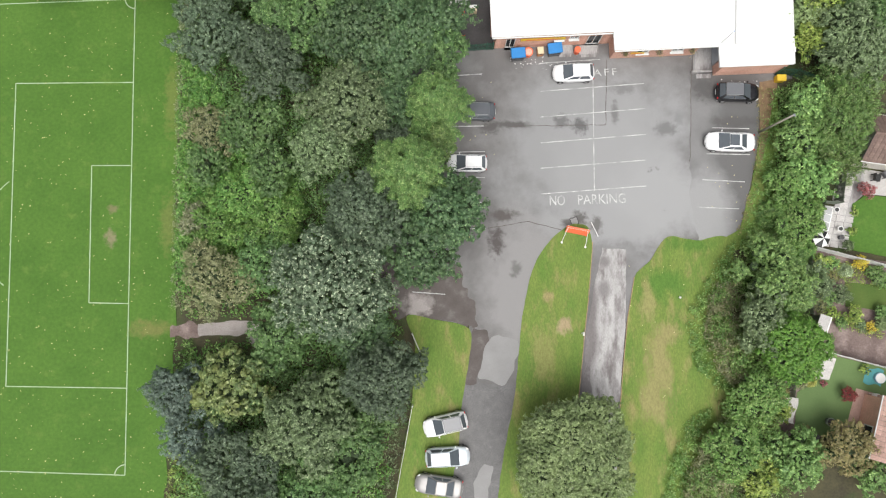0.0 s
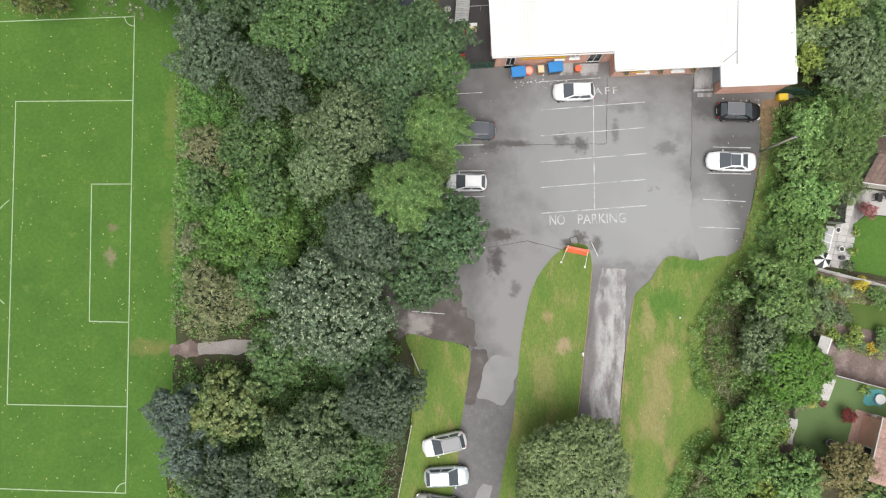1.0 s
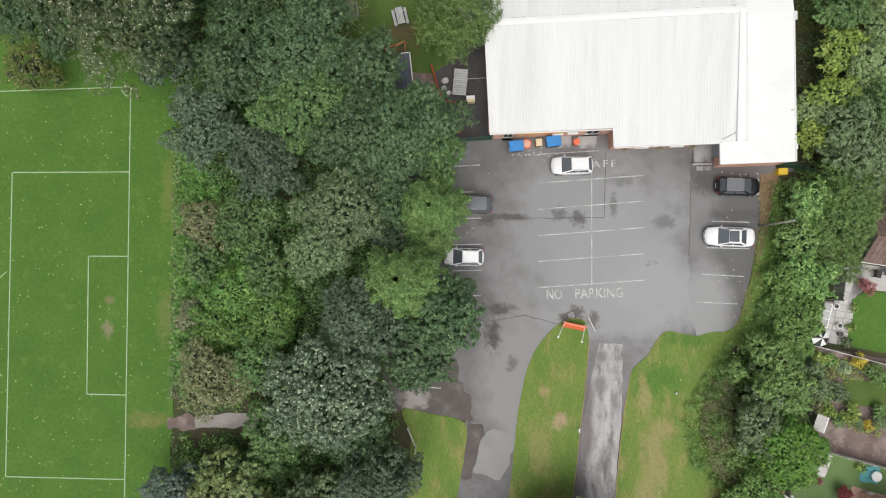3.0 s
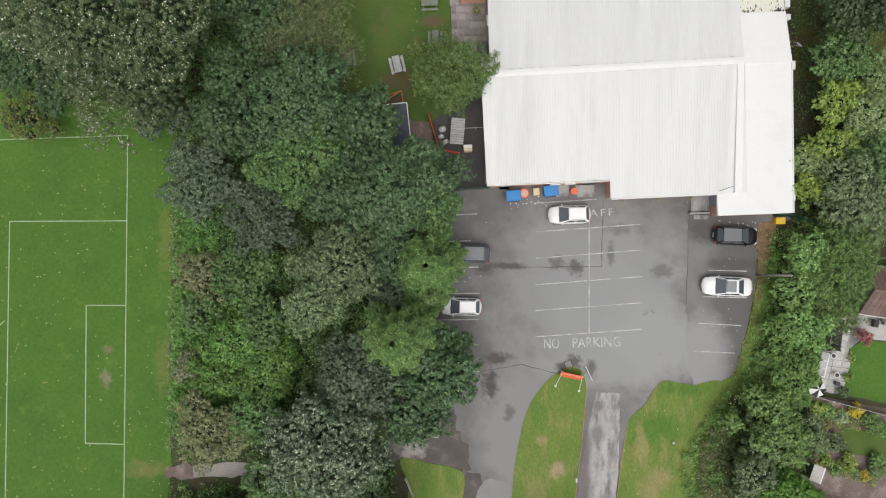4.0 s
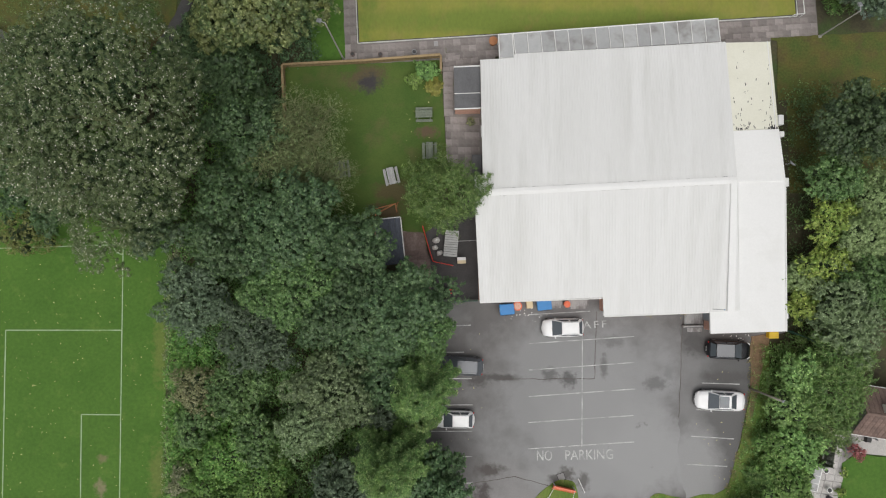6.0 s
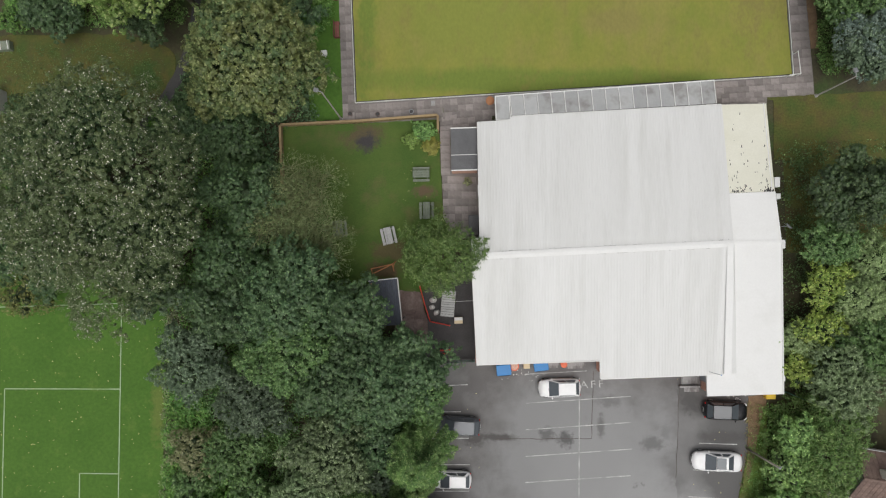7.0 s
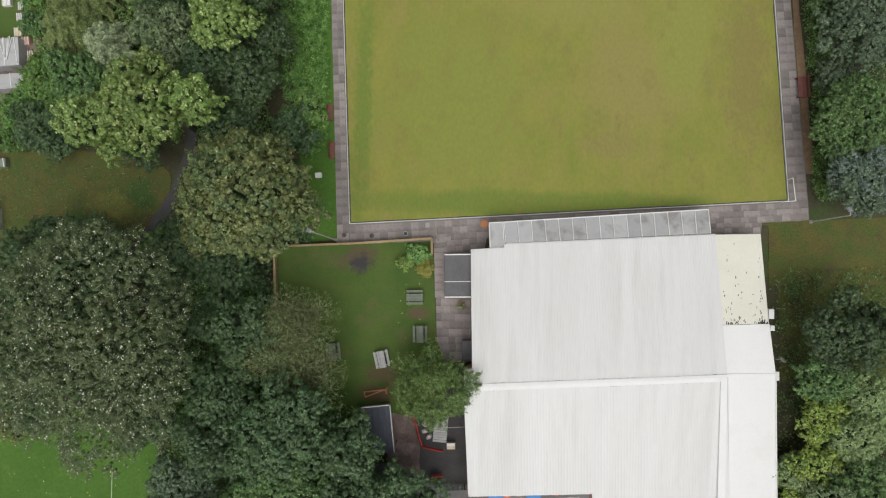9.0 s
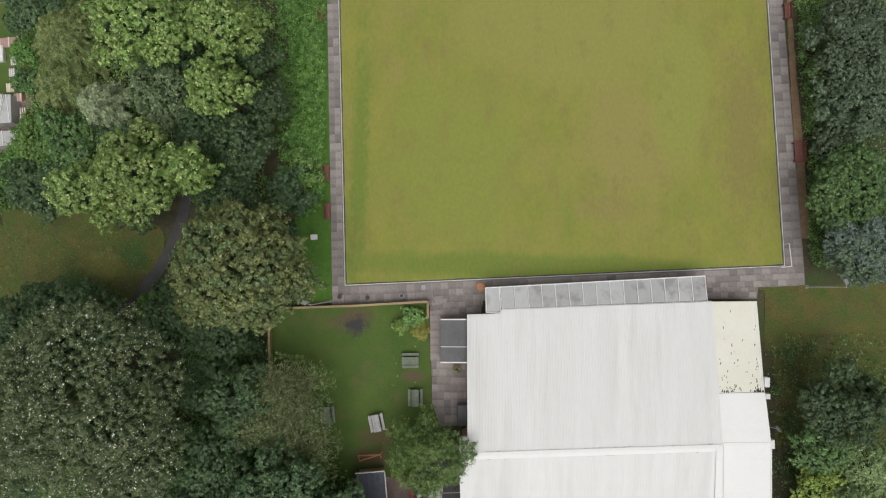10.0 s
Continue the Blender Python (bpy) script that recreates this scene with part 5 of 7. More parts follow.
# hanging baskets on the front wall
for x, y in ((17.0, 18.25), (20.2, 18.4), (23.3, 18.55)):
    hb = empty("hanging_basket", pose(x, y, 1.55), "brown hanging flower basket on the brick wall", "flower basket")
    part("bowl", tube((0, 0, -0.05), (0, 0, 0.2), 0.14, 0.24, 10), M["soil"], hb)
    part("bracket", box(0.04, 0.5, 0.04, 0, 0.15, 0.3), M["black"], hb)
    g = np.random.default_rng(int(x))
    pts = g.normal(size=(70, 3)) * np.array([0.15, 0.15, 0.08]) + np.array([0, 0, 0.22])
    fl = new("flowers", leaf_mesh("flowers", pts, pts * 0.3 + np.array([0, 0, 1.0]), 0.1, 0.08, L["orange"], 3))
    fl.parent = hb
    fl.name = "foliage"


# ---- cars ----
def car(x, y, heading, length, width, height, paint, label, roof=None, tail=0.5, bonnet=0.27, glass_roof=False, estate=True):
    """A car on the ground, nose along +x: lofted body, cabin with panes, roof, wheels, lamps and mirrors."""
    root = empty("car", pose(x, y, 0.02, 0, 0, heading), label, "car", "parked cars")
    hw, hl = width / 2, length / 2
    belt = height * 0.62
    rows = []
    for k in range(-13, 14):
        s = math.sin(k / 13 * math.pi / 2)
        w = hw * max(0.05, 1 - abs(s) ** (5.5 if s > 0 else 7)) ** (1 / 3.2)
        w *= 1 - 0.05 * max(0, s) ** 2
        if s > 1 - 2 * bonnet:
            f = (s - (1 - 2 * bonnet)) / (2 * bonnet)
            top = belt * (1.0 - 0.13 * f - 0.30 * f ** 6)
        elif s < -0.88:
            top = belt * (1.0 - 0.30 * ((-s - 0.88) / 0.12) ** 2)
        else:
            top = belt
        low = 0.24 + 0.12 * max(0, abs(s) - 0.85) / 0.15
        rows.append([(s * hl, yy, z) for yy, z in ((-w * 0.9, low), (-w, low + 0.14), (-w * 0.995, top - 0.22), (-w * 0.955, top - 0.07), (-w * 0.84, top - 0.012), (-w * 0.45, top + 0.018), (0, top + 0.03),
                                                   (w * 0.45, top + 0.018), (w * 0.84, top - 0.012), (w * 0.955, top - 0.07), (w * 0.995, top - 0.22), (w, low + 0.14), (w * 0.9, low))])
    bm = bmesh.new()
    vs = [[bm.verts.new(p) for p in r] for r in rows]
    for a, b in zip(vs, vs[1:]):
        for i in range(len(a)):
            j = (i + 1) % len(a)
            bm.faces.new((a[i], a[j], b[j], b[i]))
    bm.faces.new(vs[0])
    bm.faces.new(vs[-1][::-1])
    bmesh.ops.recalc_face_normals(bm, faces=bm.faces)
    body = part("body", bm, paint, root, smooth=True)
    # cabin: base and roof rectangles
    xf0, xb0 = hl * (1 - 2 * bonnet) + 0.12, -hl * (0.93 if estate else 0.66)
    xf1, xb1 = xf0 - 0.88, xb0 + (0.42 if estate else 0.75)
    wb, wt = hw * 0.89, hw * 0.70
    z0, z1 = belt - 0.01, height - 0.05
    low = [(xf0, -wb, z0), (xf0, wb, z0), (xb0, wb, z0), (xb0, -wb, z0)]
    top = [(xf1, -wt, z1), (xf1, wt, z1), (xb1, wt * 0.96, z1 - 0.03), (xb1, -wt * 0.96, z1 - 0.03)]
    bm = bmesh.new()
    lv, tv = [bm.verts.new(p) for p in low], [bm.verts.new(p) for p in top]
    bm.faces.new(tv)
    for i in range(4):
        bm.faces.new((lv[i], lv[(i + 1) % 4], tv[(i + 1) % 4], tv[i]))
    bmesh.ops.recalc_face_normals(bm, faces=bm.faces)
    bmesh.ops.bevel(bm, geom=[e for e in bm.edges if len(e.link_faces) == 2], offset=0.07, segments=3, affect="EDGES")
    part("cabin", bm, paint, root, smooth=True)

    def pane(name, i, u0, u1, v0, v1, off=0.012, mat=M["glass"]):
        a, b, c, d = (Vector(p) for p in (low[i], low[(i + 1) % 4], top[(i + 1) % 4], top[i]))
        n = (b - a).cross(d - a).normalized()
        if n.dot((a + b + c + d) / 4 - Vector(((xf1 + xb1) / 2, 0, z0))) < 0:
            n = -n
        q = [(a.lerp(b, u)).lerp(d.lerp(c, u), v) + n * off for u, v in ((u0, v0), (u1, v0), (u1, v1), (u0, v1))]
        g = bmesh.new()
        hi = [g.verts.new(p) for p in q]
        lo = [g.verts.new(p - n * 0.02) for p in q]
        g.faces.new(hi)
        for k in range(4):
            g.faces.new((lo[k], lo[(k + 1) % 4], hi[(k + 1) % 4], hi[k]))
        bmesh.ops.recalc_face_normals(g, faces=g.faces)
        return part(name, g, mat, root)

    pane("windscreen", 0, 0.04, 0.96, 0.03, 0.97)
    pane("rear_window", 2, 0.07, 0.93, 0.16, 0.95)
    for i in (1, 3):
        for u0, u1 in ((0.10, 0.46), (0.50, 0.90)):
            pane("side_window", i, u0, u1, 0.12, 0.86)
    rl, rc = xf1 - xb1, (xf1 + xb1) / 2
    bm = box(rl * 0.97, wt * 1.90, 0.05, rc, 0, z1 - 0.02, 0, 0.024)
    for v in bm.verts:
        v.co.z += 0.03 * (1 - (v.co.y / wt) ** 2) * (1 - ((v.co.x - rc) / (rl / 2)) ** 2)
    part("roof", bm, roof or paint, root, smooth=False)
    if glass_roof:
        part("glass_roof", box(rl * 0.80, wt * 1.6, 0.02, rc + rl * 0.10, 0, z1 + 0.022, 0, 0.008), M["glass"], root, "dark glass roof panel")
    else:
        for sy in (-1, 1):
            part("roof_rail", box(rl * 0.85, 0.035, 0.03, rc, sy * wt * 0.9, z1 + 0.03, 0, 0.01), M["steel"] if estate else paint, root)
    for sx in (-0.62, 0.62):
        for sy in (-1, 1):
            wheel = part("wheel", tube((sx * hl, sy * (hw - 0.2), 0.30), (sx * hl, sy * (hw - 0.005), 0.30), 0.30, 0.29, 18), M["tyre"], root)
            part("rim", tube((sx * hl, sy * (hw - 0.03), 0.30), (sx * hl, sy * (hw + 0.004), 0.30), 0.20, 0.18, 12), M["rim"], wheel)
    for sy in (-1, 1):
        part("headlight", box(0.30, 0.16, 0.10, hl * 0.865, sy * hw * 0.74, belt * 0.70, sy * -32, 0.03), M["lamp_clear"], root)
        part("tail_light", box(0.10, 0.20, 0.16, -hl * 0.945, sy * hw * 0.74, belt * 0.70, sy * 20, 0.03), M["lamp_red"], root)
        part("mirror", box(0.12, 0.18, 0.12, xf0 - 0.30, sy * (hw + 0.04), belt - 0.02, sy * 12, 0.04), paint, root)
    part("grille", box(0.05, width * 0.5, 0.14, hl * 0.985, 0, 0.42, 0, 0.02), M["black"], root)
    part("number_plate", box(0.03, 0.5, 0.11, -hl * 0.998, 0, 0.55), M["white"], root)
    part("wiper", box(0.03, 0.55, 0.02, xf0 - 0.02, 0.25, z0 + 0.05, 8), M["black"], root)
    return root


car(12.3, 16.78, 182.5, 4.0, 1.75, 1.45, M["car_white"], "white hatchback parked in a marked bay")
car(27.95, 14.98, -1.5, 4.15, 1.76, 1.65, M["car_black"], "black crossover with a grey roof parked by the wall", roof=M["roof_grey"])
car(27.15, 10.2, 178.5, 4.70, 1.85, 1.42, M["car_white"], "white saloon with dark glass roof parked in a bay", glass_roof=True, estate=False)
car(2.6, 13.0, 178, 4.5, 1.80, 1.45, M["car_grey"], "dark grey estate car half under the trees")
car(2.15, 7.95, 180, 3.85, 1.68, 1.45, M["car_white"], "small white hatchback half under the trees")
car(0.3, -16.45, 194, 4.15, 1.80, 1.55, M["car_white"], "white crossover with grey roof parked on the verge", roof=M["roof_grey"])
car(0.55, -19.4, 4, 4.15, 1.80, 1.50, M["car_ice"], "pale icy blue car parked on the verge")
car(-0.25, -22.0, 172, 4.45, 1.82, 1.45, M["car_silver"], "warm silver car parked on the verge", estate=False)


# ---- things in the car park ----
def wheelie_bin(x, y, rz, label):
    """A four-wheeled bin with a curved lid."""
    root = empty("waste_bin", pose(x, y, 0.01, 0, 0, rz), label, "bin", "blue bins")
    bm = box(1.30, 0.95, 1.0, 0, 0, 0.18, 0, 0.05)
    for v in bm.verts:
        if v.co.z < 0.5:
            v.co.x *= 0.86
            v.co.y *= 0.86
    part("body", bm, M["felt"], root)
    bm = box(1.38, 1.02, 0.16, 0, 0, 1.18, 0, 0.05)
    for v in bm.verts:
        if v.co.z > 1.25:
            v.co.z += 0.07 * (1 - (v.co.y / 0.5) ** 2)
    part("lid", bm, M["blue"], root, "blue plastic lid")
    part("handle", tube((-0.5, -0.56, 1.12), (0.5, -0.56, 1.12), 0.025, 0.025), M["black"], root)
    for sx in (-0.45, 0.45):
        for sy in (-0.3, 0.3):
            part("wheel", tube((sx - 0.03, sy, 0.09), (sx + 0.03, sy, 0.09), 0.09, 0.09, 10), M["tyre"], root)
    return root


wheelie_bin(6.95, 18.45, 6, "blue-lidded waste bin by the clubhouse wall")
wheelie_bin(10.45, 18.95, 8, "blue-lidded waste bin by the clubhouse wall")


def tub(x, y, r, h, mat, label, fill=None):
    root = empty("tub", pose(x, y, 0.01), label, "tub")
    bm = tube((0, 0, 0), (0, 0, h), r * 0.8, r, 14)
    part("body", bm, mat, root, smooth=False)
    part("rim", tube((0, 0, h), (0, 0, h + 0.05), r * 1.06, r * 1.06, 14), mat, root)
    part("fill", tube((0, 0, h + 0.03), (0, 0, h + 0.09), r * 0.94, r * 0.6, 10), fill or M["yard"], root)
    return root


tub(8.0, 18.75, 0.42, 0.7, M["orange"], "orange round tub by the bins", M["brick"])
tub(12.7, 19.0, 0.30, 0.75, M["orange"], "orange round tub by the doorstep", M["orange"])
crate = empty("crate", pose(9.15, 18.9, 0.01, 0, 0, 5), "cream-lidded storage crate by the bins", "crate")
part("body", box(0.55, 0.65, 0.7, 0, 0, 0, 0, 0.03), M["orange_wood"], crate)
part("lid", box(0.60, 0.70, 0.12, 0, 0, 0.7, 0, 0.03), M["cream_box"], crate)
part("handle", box(0.2, 0.05, 0.05, 0, -0.36, 0.6), M["black"], crate)
grit = empty("grit_bin", pose(32.2, 16.45, 0.02, 0, 0, 2), "yellow grit bin at the corner of the wing", "bin")
part("body", box(0.85, 0.6, 0.6, 0, 0, 0, 0, 0.06), M["yellow"], grit)
part("lid", box(0.92, 0.66, 0.14, 0, 0, 0.6, 0, 0.06, None, 6), M["yellow"], grit)
part("latch", box(0.12, 0.04, 0.1, 0, -0.34, 0.55), M["black"], grit)

barrier = empty("road_barrier", pose(12.62, 1.75, 0.04, 0, 0, -11), "orange plastic barrier boards on white posts", "barrier")
for z in (0.45, 0.78):
    part("board", box(2.15, 0.05, 0.2, 0, 0, z, 0, 0.01), M["orange"], barrier)
for i in range(9):
    part("white_block", box(0.10, 0.09, 0.03, -0.9 + i * 0.225, -0.06, 0.955), M["white"], barrier)
part("mesh_panel", sheet([(-1.07, -0.02, 0.98), (1.07, -0.02, 0.98), (1.07, -0.45, 0.25), (-1.07, -0.45, 0.25)], 0.03), M["orange"], barrier)
part("top_rail", box(2.15, 0.16, 0.05, 0, 0, 0.98, 0, 0.01), M["orange"], barrier)
for sx in (-0.95, 0.95):
    part("post", box(0.09, 0.09, 1.0, sx, 0.08, 0, 0, 0.01), M["white"], barrier)
    part("brace", tube((sx, 0.0, 0.9), (sx * 1.2, -1.45, 0.05), 0.025, 0.025), M["white"], barrier)
    part("foot", box(0.2, 0.2, 0.06, sx * 1.2, -1.48, 0, 0, 0.03), M["litter"], barrier)
loose = empty("loose_pole", pose(14.35, 1.85, 0.04, 0, 0, 0), "pale loose pole lying on the asphalt", "pole")
part("pole", tube((-0.3, 0.6, 0.02), (0.35, -0.75, 0.02), 0.04, 0.04), M["litter"], loose)
part("end_cap", tube((-0.33, 0.66, 0.02), (-0.3, 0.6, 0.02), 0.05, 0.05), M["steel"], loose)
post = empty("marker_post", pose(13.1, -8.05, 0.04), "short white marker post at the path's edge", "post")
part("stake", box(0.1, 0.1, 0.7, 0, 0, 0, 0, 0.02), M["white"], post)
part("plate", box(0.14, 0.35, 0.25, 0, 0, 0.6, 0, 0.02), M["white"], post)

pole = empty("telegraph_pole", pose(30.25, 11.3, 0.0), "pale timber pole beside the car park", "pole")
part("shaft", tube((0, 0, 0), (0, 0, 6.0), 0.11, 0.085, 10), M["pole_wood"], pole, smooth=True)
part("cap", tube((0, 0, 6.0), (0, 0, 6.08), 0.12, 0.05, 10), M["steel"], pole)
part("bracket", box(0.5, 0.06, 0.08, 0.1, 0, 5.6), M["steel"], pole)


def flood_lamp(x, y, h, rz, arm):
    root = empty("lamp_post", pose(x, y, 0, 0, 0, rz), "slim grey lamp post with floodlight head beside the green", "street lamp", "lamp posts")
    part("pole", tube((0, 0, 0), (0, 0, h), 0.08, 0.055, 8), M["slab_pale"], root)
    part("base", box(0.3, 0.3, 0.06, 0, 0, 0, 0, 0.01), M["concrete"], root)
    part("arm", tube((0, 0, h), (arm, 0, h + 0.1), 0.035, 0.035), M["steel"], root)
    head = part("floodlight", box(0.45, 0.35, 0.16, arm, 0, h, 0, 0.04, None, 0, 20), M["steel"], root)
    part("lens", box(0.36, 0.28, 0.02, arm, 0, h - 0.03, 0, 0, None, 0, 20), M["lamp_clear"], head)
    return root


flood_lamp(37.0, 45.3, 6.0, 100, 0.5)
flood_lamp(-9.2, 42.45, 9.0, 160, 0.5)


def paling_fence(points, height, material, label, gap=0.16, wide=0.10, cap=0.0):
    """A fence of separate palings on rails, with posts."""
    x, y = points[0]
    root = empty("fence", pose(x, y, 0), label, "fence")
    for (x0, y0), (x1, y1) in zip(points, points[1:]):
        d, a = math.hypot(x1 - x0, y1 - y0), math.degrees(math.atan2(y1 - y0, x1 - x0))
        for rz_ in (0.2, 0.8):
            part("rail", box(d, 0.04, 0.07, (x0 + x1) / 2 - x, (y0 + y1) / 2 - y, height * rz_, a), material, root)
        if cap:
            part("cap_board", box(d, cap, 0.05, (x0 + x1) / 2 - x, (y0 + y1) / 2 - y, height * 1.06, a, 0.01), material, root)
        n = max(2, int(d / gap))
        proto = None
        for i in range(n):
            t = (i + 0.5) / n
            p = (x0 + (x1 - x0) * t - x, y0 + (y1 - y0) * t - y)
            if proto is None:
                proto = part("paling", box(wide, 0.022, height, 0, 0, 0, 0, 0.005), material, root)
                ob = proto
            else:
                ob = new("paling", proto.data)
                ob.parent = root
            ob.matrix_basis = pose(p[0], p[1], 0.02 * math.sin(i * 2.3), 0, 0, a)
        for i in range(int(d / 2.4) + 2):
            t = min(1, i * 2.4 / d)
            part("post", box(0.09, 0.09, height * 1.06, x0 + (x1 - x0) * t - x, y0 + (y1 - y0) * t - y, 0, a), material, root)
    return root


paling_fence([(-2.85, -8.2), (-2.1, -9.9), (-2.3, -11.5)], 1.0, M["white"], "low white-painted fence at the wood's edge")
paling_fence([(-2.75, -14.8), (-4.2, -23.2), (-6.3, -36)], 1.0, M["white"], "low white-painted fence along the verge")
paling_fence([(1.6, 19.0), (4.6, 19.25)], 1.6, M["green_metal"], "dark green steel palisade gate", 0.12, 0.06)
paling_fence([(31.9, 17.0), (33.4, 16.9), (36.6, 15.6)], 1.8, M["green_metal"], "dark green mesh fence running into the bushes", 0.1, 0.04)
paling_fence([(-14.9, 41.6), (-7.0, 42.1), (0.25, 42.75)], 0.9, M["fence_wood"], "low brown timber fence along the garden", 0.115, 0.11, 0.22)
paling_fence([(0.3, 42.7), (0.35, 41.2)], 0.9, M["fence_wood"], "low brown timber fence along the garden", 0.115, 0.11, 0.22)
paling_fence([(-14.95, 41.5), (-14.5, 34.5)], 1.0, M["fence_wood"], "brown timber fence beside the trees", 0.115, 0.11, 0.22)


def orange_rail(points):
    x, y = points[0]
    root = empty("safety_barrier", pose(x, y, 0.03), "orange-red plastic safety fence in the yard", "barrier", "safety fences")
    for (x0, y0), (x1, y1) in zip(points, points[1:]):
        for z in (0.35, 0.9):
            part("rail", tube((x0 - x, y0 - y, z), (x1 - x, y1 - y, z), 0.045, 0.045, 6), M["red"], root)
        part("panel", sheet([(x0 - x, y0 - y, 0.85), (x1 - x, y1 - y, 0.85), (x1 - x + 0.02, y1 - y + 0.03, 0.4), (x0 - x + 0.02, y0 - y + 0.03, 0.4)], 0.02), M["red"], root)
        for p in ((x0, y0), (x1, y1)):
            part("post", tube((p[0] - x, p[1] - y, 0), (p[0] - x, p[1] - y, 1.0), 0.05, 0.05, 6), M["red"], root)
    return root


orange_rail([(-1.15, 26.2), (-0.85, 25.2), (-0.55, 24.2), (-0.1, 22.85), (1.8, 22.5)])
orange_rail([(0.9, 20.1), (1.85, 20.2)])
orange_rail([(0.8, 19.75), (1.7, 19.85)])
ytable = empty("yard_table", pose(1.6, 24.6, 0.03, 0, 0, -4), "long grey slatted table in the yard", "table")
for i in range(11):
    part("slat", box(1.3, 0.2, 0.04, 0, -1.15 + i * 0.23, 0.74), M["timber_pale"], ytable)
for sx in (-0.6, 0.6):
    for sy in (-1.1, 1.1):
        part("leg", box(0.08, 0.08, 0.74, sx, sy, 0), M["timber"], ytable)
ybox = empty("storage_box", pose(2.62, 23.0, 0.03, 0, 0, 3), "cream cardboard box in the yard", "box")
part("body", box(0.8, 0.6, 0.75, 0, 0, 0, 0, 0.02), M["cream_box"], ybox)
part("flap", box(0.8, 0.3, 0.02, 0, 0.15, 0.76, 0, 0, None, 6), M["litter"], ybox)
for x, y, s in ((0.15, 24.9, 0.30), (0.05, 24.2, 0.24), (0.5, 23.7, 0.26)):
    sack = empty("rubble_sack", pose(x, y, 0.02, 0, 0, 70 * x), "pale bulging rubble sack in the yard", "sack")
    bm = bmesh.new()
    for v in bmesh.ops.create_icosphere(bm, subdivisions=3, radius=s)["verts"]:
        v.co = Vector((v.co.x * 1.25, v.co.y * 0.9, v.co.z * 0.75 + s * 0.7)) + noise.noise_vector(v.co * 5 + Vector((x, y, 0))) * 0.09
        v.co.z = max(v.co.z, 0.0)
    part("sack", bm, M["slab_pale"], sack, smooth=True)
    part("tied_neck", tube((0, 0, s * 1.25), (0.05, 0.03, s * 1.25 + 0.12), 0.05, 0.10, 8), M["litter"], sack)
yrail = empty("yard_rail", pose(3.35, 24.88, 0.03, 0, 0, 4), "thin pale rail across the yard", "rail")
part("rail", tube((-1.15, 0, 1.05), (1.1, 0, 1.05), 0.03, 0.03, 6), M["timber_pale"], yrail)
for x in (-1.1, 0.0, 1.05):
    part("post", box(0.06, 0.06, 1.05, x, 0, 0), M["timber_pale"], yrail)


# ---- garden furniture ----
def picnic_table(x, y, rz, mat, label):
    """A picnic table: planks, two benches, two A-frames."""
    root = empty("picnic_table", pose(x, y, 0.02, 0, 0, rz), label, "picnic table", "picnic tables")
    for i in range(5):
        part("table_plank", box(1.62, 0.135, 0.04, 0, -0.28 + i * 0.14, 0.72, 0, 0.006), mat, root)
    for sy in (-1, 1):
        for k in range(2):
            part("bench_plank", box(1.62, 0.12, 0.04, 0, sy * (0.52 + 0.125 * k), 0.43, 0, 0.006), mat, root)
        for sx in (-0.62, 0.62):
            part("leg", tube((sx, sy * 0.28, 0.70), (sx, sy * 0.56, 0.0), 0.045, 0.045, 4), mat, root)
    for sx in (-0.62, 0.62):
        part("crossbeam", box(0.05, 1.36, 0.09, sx, 0, 0.36), mat, root)
    return root


picnic_table(-1.22, 37.02, 2, M["timber"], "weathered grey-green picnic table on the lawn")
picnic_table(-0.62, 33.5, 92, M["timber"], "weathered grey-green picnic table on the lawn")
picnic_table(-4.25, 31.0, 104, M["timber_pale"], "pale silvery picnic table on the lawn")
picnic_table(-9.0, 31.6, 98, M["timber"], "weathered picnic table half under the thin tree")
swing = empty("climbing_frame", pose(-3.72, 28.05, 0.02), "orange-stained timber A-frame tipped over on the lawn", "play frame")
for p, q in (((0.0, -0.45, 0.0), (-0.05, 0.25, 1.35)), ((0.15, 0.5, 0.0), (-0.05, 0.15, 1.35)), ((-2.15, -0.35, 0.0), (-2.1, -0.2, 0.35)), ((-2.05, -0.85, 0.0), (-2.0, -0.7, 0.35))):
    part("leg", tube(p, q, 0.06, 0.05, 6), M["orange_wood"], swing)
for p in ((-2.15, -0.25, 0.33), (-2.05, -0.75, 0.33)):
    part("long_rail", tube(p, (-0.05, 0.2, 1.33), 0.06, 0.06, 6), M["orange_wood"], swing)
part("cross_rail", tube((-0.05, -0.3, 0.5), (0.1, 0.4, 0.5), 0.045, 0.045, 6), M["orange_wood"], swing)
part("cross_rail", tube((-2.2, -0.2, 0.33), (-1.98, -0.85, 0.33), 0.045, 0.045, 6), M["orange_wood"], swing)
shed = empty("garden_shed", pose(-4.3, 24.6, 0.0, 0, 0, 7), "small shed with dark blue-grey felt roof under the trees", "shed")
for x, y, sx, sy in ((-1.15, 0, 0.08, 3.9), (1.15, 0, 0.08, 3.9), (0, -1.95, 2.38, 0.08), (0, 1.95, 2.38, 0.08)):
    part("wall", box(sx, sy, 1.85, x, y, 0), M["fence_wood"], shed)
for k in range(5):
    x0, x1 = -1.35 + 0.54 * k, -1.35 + 0.54 * (k + 1) - 0.012
    z0, z1 = 1.82 + 0.05 * k, 1.82 + 0.05 * (k + 1)
    part("felt_strip", sheet([(x0, -2.15, z0), (x1, -2.15, z1), (x1, 2.15, z1), (x0, 2.15, z0)], 0.05), M["felt_blue"], shed)
part("fascia", box(0.09, 4.3, 0.14, 1.40, 0, 1.98), M["litter"], shed)
